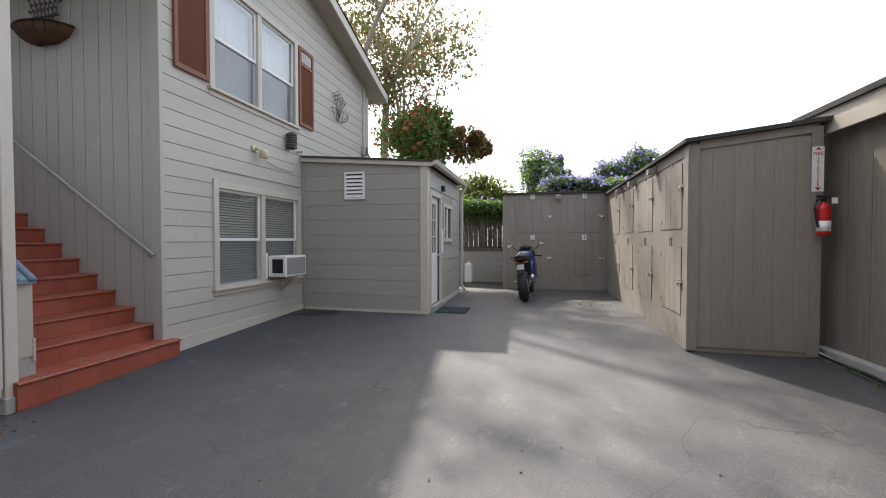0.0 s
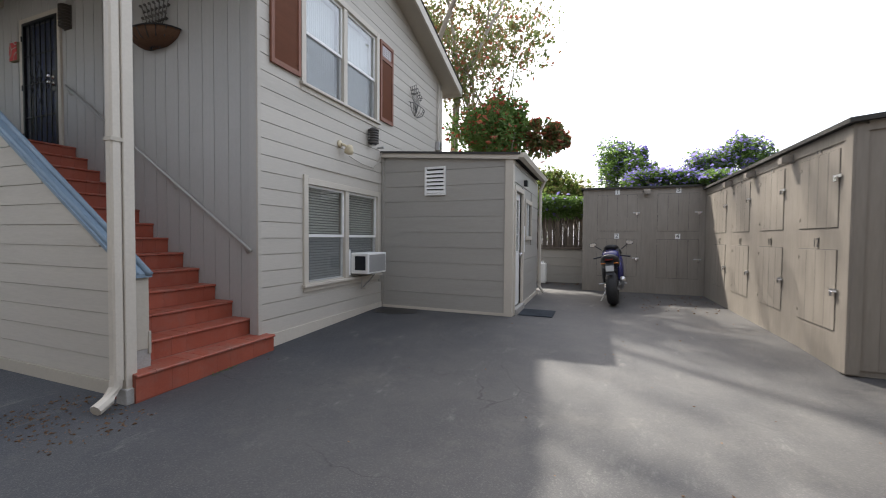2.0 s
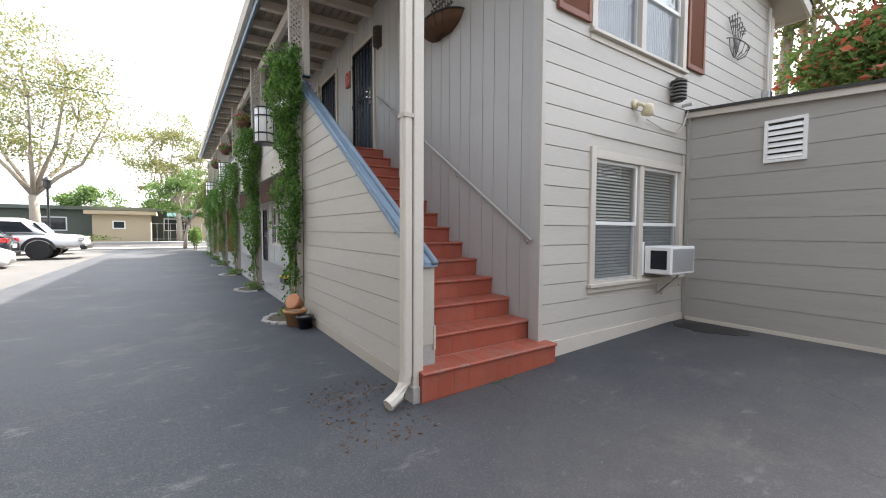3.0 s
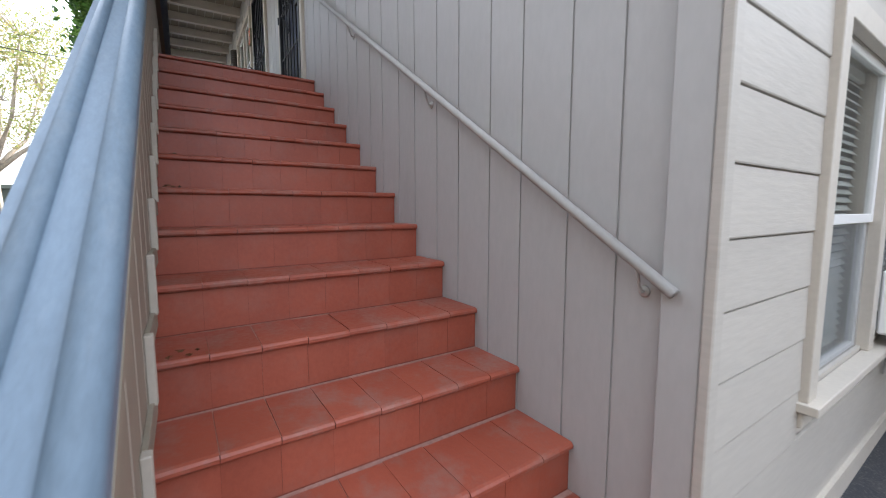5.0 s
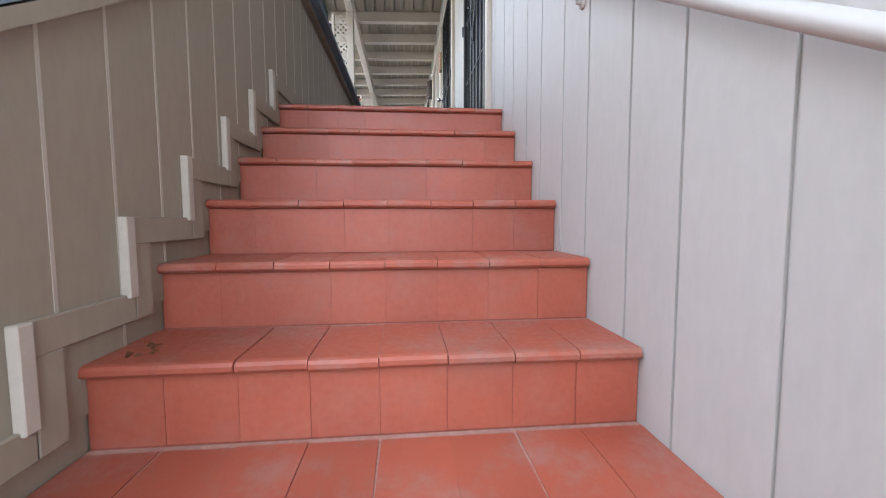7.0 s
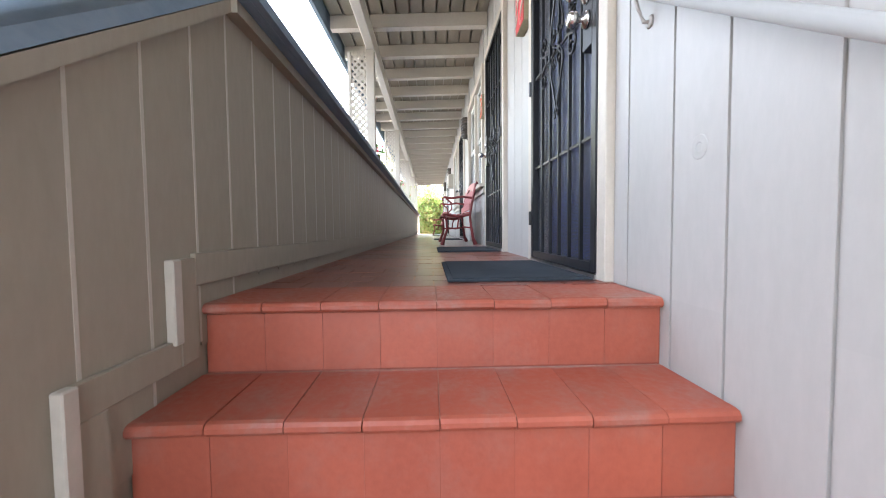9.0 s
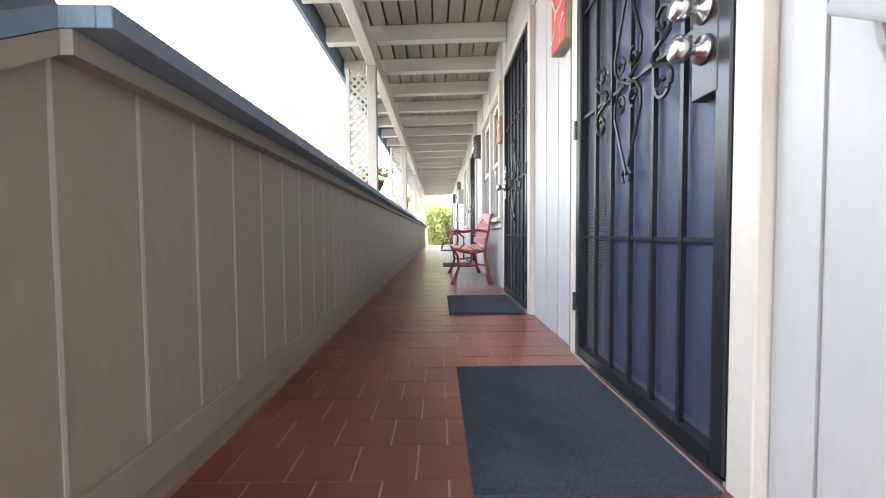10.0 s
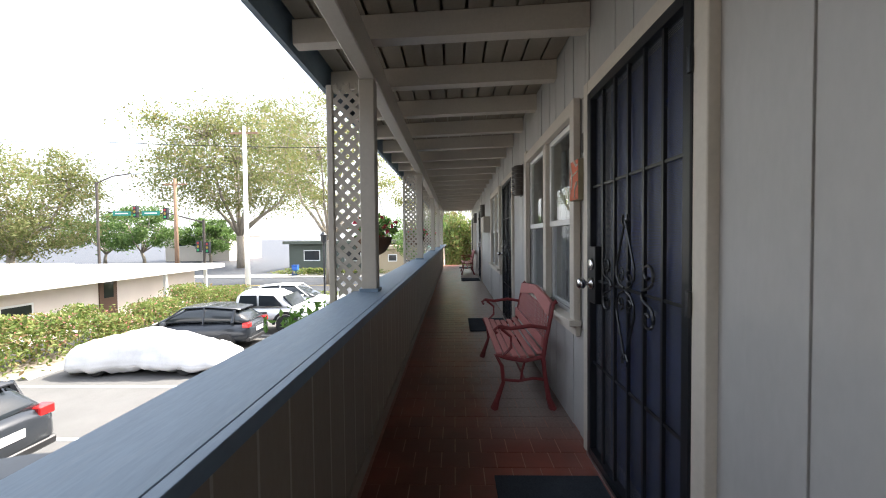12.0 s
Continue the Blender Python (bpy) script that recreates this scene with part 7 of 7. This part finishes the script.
body = hull([(-2.3, 0.12, 0.60, 0.66, 0.50), (-2.1, 0.09, 0.82, 0.88, 0.62), (-1.4, 0.09, 0.98, 0.98, 0.68), (-0.7, 0.08, 1.16, 0.97, 0.60), (-0.1, 0.08, 1.22, 0.97, 0.58), (0.5, 0.08, 1.12, 0.97, 0.62), (1.2, 0.08, 0.86, 0.96, 0.70), (1.9, 0.09, 0.74, 0.90, 0.66), (2.3, 0.12, 0.52, 0.66, 0.50)], CLOTH, "cover", cov, "creased cloth cover", 28, 0.6)
sub = bmesh.new()
sub.from_mesh(body.data)
bmesh.ops.subdivide_edges(sub, edges=sub.edges[:], cuts=3, use_grid_fill=True)
for v in sub.verts:
    n1 = noise.noise(v.co * 1.7) * 0.06 + noise.noise(Vector((v.co.x * 2, v.co.y * 5.5, v.co.z * 1.2))) * 0.045 - abs(noise.noise(Vector((v.co.x * 3.5 + v.co.y * 2, v.co.y * 4.0, v.co.z * 3.0)))) * 0.05
    low = max(0.0, 1 - v.co.z / 0.7)
    fold = math.sin(v.co.y * 9 + noise.noise(v.co * 2) * 4) * 0.05 * low
    v.co += v.normal * (n1 + fold)
sub.to_mesh(body.data)
sub.free()

car_wheels(cov, (-1.25, 1.25), 0.72, 0.24)

pk = thing("pickup_truck", "white pickup truck with a dark bed and door lettering", "truck", group="parked cars", at=pose(-21.1, -8.95, -0.105, 0, 0, 0))
hull([(-2.7, 0.55, 1.05, 0.86, 0.84), (-0.6, 0.50, 1.08, 0.92, 0.90), (0.2, 0.50, 1.10, 0.92, 0.90), (1.5, 0.48, 1.10, 0.92, 0.86), (2.5, 0.50, 1.02, 0.90, 0.80), (2.75, 0.55, 0.85, 0.80, 0.72)], CARWHITE, "body", pk, "white pickup body")
hull([(-0.75, 1.06, 1.60, 0.80, 0.64), (-0.55, 1.06, 1.74, 0.84, 0.66), (0.7, 1.06, 1.74, 0.84, 0.66), (1.1, 1.06, 1.55, 0.83, 0.68), (1.55, 1.04, 1.12, 0.80, 0.72)], CARWHITE, "cab", pk)
for s in (1, -1):
    part("side_window", prism([(-0.62, 1.16), (0.15, 1.16), (0.15, 1.60), (-0.5, 1.60)], "x", s * 0.80, s * 0.845), CARGLASS, pk, "tinted side window")
    part("side_window", prism([(0.25, 1.16), (1.2, 1.16), (0.85, 1.58), (0.25, 1.60)], "x", s * 0.80, s * 0.845), CARGLASS, pk)
    part("lettering", box(s * 0.915, s * 0.925, 0.15, 0.60, 0.86, 0.93), DARKP, pk)
    part("emblem", prism([(-0.10, 0.85), (0.06, 0.82), (0.02, 0.98)], "x", s * 0.915, s * 0.925), surface("green_decal", (0.03, 0.22, 0.06), 0.4), pk)
    part("wheel_arch", prism([(1.35 + 0.53 * math.cos(a), 0.42 + 0.53 * math.sin(a)) for a in np.linspace(0, math.pi, 10)] + [(1.35 + 0.43 * math.cos(a), 0.42 + 0.43 * math.sin(a)) for a in np.linspace(math.pi, 0, 10)], "x", s * 0.88, s * 0.95), DARKP, pk)
    part("head_light", box(s * 0.55, s * 0.86, 2.55, 2.74, 0.78, 0.95, bevel=0.02), CHROME, pk)
part("windscreen", prism([(1.15, 1.52), (1.52, 1.13), (1.58, 1.13), (1.22, 1.56)], "x", -0.70, 0.70), CARGLASS, pk)
part("bed_liner", box(-0.80, 0.80, -2.65, -0.8, 1.06, 1.10), DARKP, pk, "dark bed liner")
part("bumper", box(-0.88, 0.88, 2.62, 2.84, 0.42, 0.62, bevel=0.04), DARKP, pk)
part("tail_light", box(0.78, 0.90, -2.75, -2.66, 0.75, 1.0), surface("tail_lens", (0.40, 0.015, 0.015), 0.2), pk)
car_wheels(pk, (-1.75, 1.35), 0.93, 0.40)

# ---- hedge, the low house behind it ----
hedge = thing("hedge", "long clipped hedge with pink flowers beside the parking lot", "hedge", at=Matrix.Translation((-18.5, -14.0, -0.1)))
rn = np.random.default_rng(88)
n = 26000
q = np.column_stack([rn.uniform(-10, 12, n), rn.normal(0, 0.42, n), rn.uniform(0, 1, n) ** 0.55])
q[:, 2] *= 1.30 + 0.28 * np.sin(q[:, 0] * 0.9) + 0.16 * np.sin(q[:, 0] * 2.3 + 1) + 0.10 * np.sin(q[:, 0] * 5.1)
q[:, 1] *= np.clip(1.2 - 0.25 * q[:, 2], 0.5, 1.2)
leaf_mesh("foliage", q, 0.13, HEDGE, hedge, 88, droop=0.2)
leaf_mesh("blossom", q[rn.choice(n, 1000)] + np.array([0, 0.05, 0.04]), 0.09, PINKFLOWER, hedge, 89)
bm = bmesh.new()
for k in range(30):
    x = -9.6 + k * 0.72
    tube([(x, 0, 0), (x + 0.1, 0.05, 0.5), (x - 0.05, 0.0, 1.0)], 0.025, 5, bm)
part("stems", bm, BARK, hedge)
PINKWALL = surface("pale_pink_stucco", (0.75, 0.66, 0.60), 0.85, 0.05, 60, 1.5, (0.64, 0.56, 0.51), 0.3, 0.3)
FLATROOF = surface("white_flat_roof", (0.86, 0.85, 0.83), 0.8, 0.05, 20, 0.6, (0.6, 0.58, 0.55), 0.3, 0.2)
house = thing("house", "low pale pink house with a white flat roof", "house", at=Matrix.Translation((0, 0, 0)))
part("wall", box(-28.0, -9.0, -26.0, -16.5, -0.12, 2.03), PINKWALL, house)
part("roof", box(-29.2, -8.0, -27.0, -15.4, 2.03, 2.30, bevel=0.02), FLATROOF, house, "white flat roof with a deep edge")
part("roof", box(-24.0, -15.0, -25.0, -20.0, 2.30, 2.65, bevel=0.02), FLATROOF, house)
part("fascia", box(-29.23, -7.97, -15.39, -15.36, 2.05, 2.28), WHITE, house)
for x0, x1 in ((-18.75, -17.6), (-13.0, -11.4)):
    w = part("window", box(x0, x1, -16.54, -16.45, 0.62, 1.50), WHITE, house, "white framed window")
    part("pane", box(x0 + 0.08, x1 - 0.08, -16.455, -16.44, 0.69, 1.02), CARGLASS, w)
    part("pane", box(x0 + 0.08, x1 - 0.08, -16.455, -16.44, 1.08, 1.43), CARGLASS, w)
dr = part("door", box(-22.4, -21.5, -16.55, -16.44, -0.1, 1.95), surface("brown_door", (0.11, 0.06, 0.04), 0.6), house, "dark brown door")
part("pane", box(-22.2, -21.7, -16.445, -16.43, 1.2, 1.9), CARGLASS, dr)
part("porch_post", box(-27.9, -27.75, -15.8, -15.65, -0.12, 2.03), WHITE, house)
part("porch_post", box(-24.6, -24.45, -15.8, -15.65, -0.12, 2.03), WHITE, house)

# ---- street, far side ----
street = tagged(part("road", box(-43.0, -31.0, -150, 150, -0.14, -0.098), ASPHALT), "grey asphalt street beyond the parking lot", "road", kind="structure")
pave = tagged(part("pavement", box(-30.9, -28.9, -150, 150, -0.14, -0.02), CONCRETE), "pale concrete pavement with a kerb", "pavement", kind="structure")
pave2 = tagged(part("pavement_far", box(-46.0, -43.1, -150, 150, -0.14, 0.0), CONCRETE), "pale concrete pavement across the street", "pavement", kind="structure")
lane = tagged(part("lane_marking", box(-37.1, -36.95, -150, 150, -0.097, -0.094), surface("yellow_line", (0.55, 0.38, 0.05), 0.7)), "yellow line along the street", "road marking", kind="structure")
GREENB = surface("dark_green_building_paint", (0.10, 0.115, 0.095), 0.8, 0.08, 20, 0.8, None, 0, 0.1)
TANB = surface("tan_building_paint", (0.46, 0.37, 0.25), 0.8, 0.06, 20, 0.8, None, 0, 0.1)


def shop(name, label, x0, x1, y0, y1, h, mat, wins, roofm):
    b = thing(name, label, "building", group="buildings across the street")
    part("wall", box(x0, x1, y0, y1, -0.12, h), mat, b)
    part("roof", box(x0 - 0.6, x1 + 0.7, y0 - 0.5, y1 + 0.5, h, h + 0.35), roofm, b, "flat roof with a deep edge")
    for a, c, p, q in wins:
        w = part("window", box(x1, x1 + 0.06, a, c, p, q), WHITE, b, "white framed window")
        part("pane", box(x1 + 0.055, x1 + 0.07, a + 0.1, c - 0.1, p + 0.1, q - 0.1), CARGLASS, w)
    return b


shop("shop_building", "long dark green single-storey building", -62, -52, -20.8, 2, 3.15, GREENB, [(-19, -17, 1.1, 2.4), (-14, -12, 1.0, 2.4), (-4, -2, 1.0, 2.4)], GREENB)
shop("outbuilding", "small tan outbuilding with a low roof", -50.5, -47.5, -9.5, -5.0, 2.6, TANB, [(-8, -7, 1.2, 2.0)], TANB)
shop("outbuilding", "tan building with a flat roof beyond the fence", -51, -47.5, -1.5, 6.5, 3.0, TANB, [], TANB)
shop("shop_building", "pale two-storey building far down the street", -88, -76, -54, -42, 4.6, PINKWALL, [(-52, -50, 2.6, 4), (-49, -47, 2.6, 4), (-46, -44, 2.6, 4)], FLATROOF)
fence2 = thing("chain_fence", "grey metal fence with a gate across the street", "fence")
for i in range(24):
    part("post", tube([(-46.5, -5.0 + 0.55 * i, 0), (-46.5, -5.0 + 0.55 * i, 1.8)], 0.02 if i % 4 else 0.045, 5), METAL, fence2)
for z in (0.2, 1.75):
    part("rail", tube([(-46.5, -5.0, z), (-46.5, 7.7, z)], 0.02, 5), METAL, fence2)
SIGNG = surface("green_sign", (0.01, 0.20, 0.14), 0.4)
awn = thing("awning", "green cloth awning by the fence", "awning")
part("cloth", prism([(-47.2, 2.9), (-45.8, 2.5), (-45.8, 2.45), (-47.2, 2.84)], "y", -3.6, -1.4), SIGNG, awn)
part("pole", tube([(-45.9, -3.5, 0), (-45.9, -3.5, 2.5)], 0.03, 6), METAL, awn)
part("pole", tube([(-45.9, -1.5, 0), (-45.9, -1.5, 2.5)], 0.03, 6), METAL, awn)
bush("bush", "low planting bed across the street", (-45.2, -14, 0.35), (0.9, 6.0, 0.55), 2600, (HEDGE,), 91, 0.2, -0.05, "bush", 12)
bush("bush", "green lawn edge shrubs by the street", (-29.6, -11.5, 0.15), (0.7, 4.0, 0.4), 2200, (HEDGE,), 92, 0.15, -0.05, "bush", 10)
bn = thing("waste_bin", "small blue waste bin across the street", "bin")
part("body", box(-45.4, -44.9, -17.6, -17.0, 0.0, 1.0, bevel=0.05), surface("blue_plastic", (0.03, 0.12, 0.45), 0.5), bn)
part("lid", box(-45.42, -44.88, -17.62, -16.98, 1.0, 1.07, bevel=0.02), surface("blue_lid", (0.02, 0.09, 0.35), 0.5), bn)

def spreading_tree(label, base, height, radius, mat, seed, clumps=110, per=150, leaf=0.24, trunk=0.35, fork=0.2, low=0.33):
    """A wide airy tree: forked trunk, long limbs, and separate sprays of leaves at their ends."""
    rn_ = np.random.default_rng(seed)
    t = thing("tree", label, "tree", at=Matrix.Translation(base))
    bm = bmesh.new()
    crotch = Vector((rn_.uniform(-0.3, 0.3), rn_.uniform(-0.3, 0.3), height * fork))
    tube([(0, 0, 0), (0.1, 0.05, height * fork * 0.5), crotch], trunk, 9, bm, taper=(trunk * 1.15, trunk * 0.9, trunk * 0.8))
    nodes = []
    for k in range(8):
        a = k * 0.785 + rn_.uniform(-0.3, 0.3)
        reach = radius * rn_.uniform(0.35, 0.7) if k < 7 else 0.1
        end = Vector((reach * math.cos(a), reach * math.sin(a), height * rn_.uniform(0.55, 0.82)))
        mid = crotch.lerp(end, 0.5) + Vector((0.12 * reach * math.cos(a), 0.12 * reach * math.sin(a), -0.04 * height))
        tube([crotch, crotch.lerp(mid, 0.5) + Vector((0, 0, 0.01 * height)), mid, mid.lerp(end, 0.5), end], trunk, 6, bm, taper=[trunk * f for f in (0.5, 0.42, 0.33, 0.24, 0.14)])
        nodes += [mid, mid.lerp(end, 0.5), end]
    d = rn_.normal(size=(clumps, 3))
    d /= np.linalg.norm(d, axis=1)[:, None]
    d *= (rn_.uniform(0.25, 1.0, clumps) ** 0.5)[:, None]
    lift_ = (1 + low) / 2
    cen = d * np.array([radius, radius, height * (1 - low) / 2]) + np.array([0, 0, height * lift_])
    pts = []
    for c in cen:
        q = Vector(c)
        n_ = min(nodes, key=lambda w: (w - q).length)
        tube([n_, n_.lerp(q, 0.5) + Vector((0, 0, 0.02 * height)), q], 0.05, 4, bm, taper=(trunk * 0.13, trunk * 0.09, trunk * 0.04))
        size = radius * rn_.uniform(0.07, 0.15)
        pts.append(c + rn_.normal(size=(int(per * rn_.uniform(0.5, 1.3)), 3)) * np.array([size, size, size * 0.55]))
    smooth(part("trunk", bm, BARK, t))
    leaf_mesh("crown", np.concatenate(pts), leaf, mat, t, seed, droop=0.4)
    return t


PLANE = "broad plane tree with pale green and yellowing leaves by the street"
spreading_tree(PLANE, (-58.0, -30.0, -0.1), 22.0, 12.0, LEAF, 201, 190, 190, 0.34, 0.55)
spreading_tree(PLANE, (-38.0, -11.4, -0.1), 15.5, 6.8, LEAF, 202, 105, 150, 0.20, 0.34, 0.24, 0.36)
spreading_tree(PLANE, (-46.0, -2.6, -0.1), 12.8, 4.8, LEAF, 203, 80, 150, 0.22, 0.26, 0.25, 0.36)
spreading_tree(PLANE, (-44.0, -46.5, -0.1), 14.0, 8.5, LEAF, 204, 150, 190, 0.28, 0.4, 0.2, 0.15)
spreading_tree(PLANE, (-52.0, 10.0, -0.1), 12.0, 5.0, LEAF, 205, 60, 120, 0.26, 0.3)
STREETLEAF = leafy("dark_street_leaves", ((0.07, 0.13, 0.035), (0.11, 0.19, 0.05), (0.16, 0.24, 0.07)))
for i, (x, y, h, rad_) in enumerate(((-66.0, -50.0, 9.5, 6.0), (-72.0, -43.0, 7.5, 4.5), (-70.0, -60.0, 8.0, 5.5), (-80.0, -14.0, 8.0, 4.5), (-75.0, -3.0, 7.0, 4.0), (-52.0, -60.0, 7.0, 5.0))):
    spreading_tree("distant rounded green street tree", (x, y, -0.1), h, rad_, STREETLEAF, 220 + i, 60, 120, 0.4, 0.25, 0.2, 0.22)
spreading_tree("small dense green tree by the street", (-29.0, -2.4, -0.1), 5.3, 1.9, STREETLEAF, 231, 60, 110, 0.15, 0.12, 0.3, 0.35)

POLEW = surface("weathered_pole_wood", (0.22, 0.14, 0.09), 0.9, 0.25, 20, 2, None, 0, 0.4)


def utility_pole(x, y, h, mat, label):
    u = thing("utility_pole", label, "pole", group="utility poles", at=Matrix.Translation((x, y, -0.1)))
    smooth(part("pole", tube([(0, 0, 0), (0, 0, h)], 0.15, 10, taper=(0.17, 0.11)), mat, u))
    part("cross_arm", box(-0.05, 0.05, -0.9, 0.9, h - 0.5, h - 0.38), POLEW, u)
    for s in (-0.8, -0.3, 0.3, 0.8):
        part("insulator", lathe([(0.03, h - 0.38), (0.05, h - 0.32), (0.03, h - 0.24)], 8, centre=(0, s)), WHITE, u)
    return u


utility_pole(-30.0, -14.3, 11.2, FLATROOF, "tall white utility pole by the street")
utility_pole(-34.5, -22.2, 8.6, POLEW, "brown wooden utility pole")
wires = thing("overhead_wires", "thin dark overhead wires along the street", "wires")
for s in (-0.8, 0.3):
    part("wire", tube([(-30.0, -60 + 6 * k, 10.5 - 0.9 * math.sin(math.pi * ((k * 6 + 14) % 46) / 46)) for k in range(17)], 0.02, 4), BLACK, wires)
sl = thing("street_lamp", "grey street lamp with a long curved arm", "street lamp", at=Matrix.Translation((-33.0, -27.0, -0.1)))
part("pole", tube([(0, 0, 0), (0, 0, 8.2)], 0.09, 8), SCONCE, sl)
part("arm", tube([(0, 0, 8.1), (0, 1.2, 8.6), (0, 2.8, 8.8)], 0.05, 6), SCONCE, sl)
part("head", box(-0.15, 0.15, 2.7, 3.4, 8.72, 8.85, bevel=0.03), METAL, sl)
ts = thing("traffic_light", "traffic signal mast with green street signs", "traffic light", at=Matrix.Translation((-38.5, -22.6, -0.1)))
part("pole", tube([(0, 0, 0), (0, 0, 5.6)], 0.11, 8), SCONCE, ts)
part("arm", tube([(0, 0, 5.4), (0, -3, 6.2), (0, -8.5, 6.4)], 0.07, 6), SCONCE, ts)
for y, z in ((0.35, 3.2), (-0.45, 3.3), (-3.3, 6.2), (-6.0, 6.4)):
    h_ = part("signal_head", box(-0.15, 0.18, y - 0.18, y + 0.18, z - 0.5, z + 0.5, bevel=0.03), BLACK, ts, "black signal head")
    for k in range(3):
        part("lens", lathe([(0.11, 0.185), (0.10, 0.20)], 12), surface("signal_lens", ((0.3, 0.02, 0.02), (0.3, 0.2, 0.02), (0.02, 0.3, 0.1))[k], 0.3), h_, at=pose(0, y, z + 0.3 - 0.3 * k, 0, 90, 0))
for y in (-4.6, -7.2):
    part("street_sign", box(0.08, 0.11, y - 0.8, y + 0.8, 6.05, 6.45), SIGNG, ts, "green street name sign")
    part("lettering", box(0.112, 0.116, y - 0.55, y + 0.55, 6.2, 6.3), WHITE, ts)
lp = thing("street_lamp", "short black post lamp by the street", "street lamp", at=Matrix.Translation((-29.3, -9.0, -0.1)))
part("pole", tube([(0, 0, 0), (0, 0, 3.6)], 0.06, 8), BLACK, lp)
part("head", lathe([(0.10, 3.6), (0.17, 3.7), (0.20, 4.05), (0.24, 4.1), (0.05, 4.3)], 12), BLACK, lp)
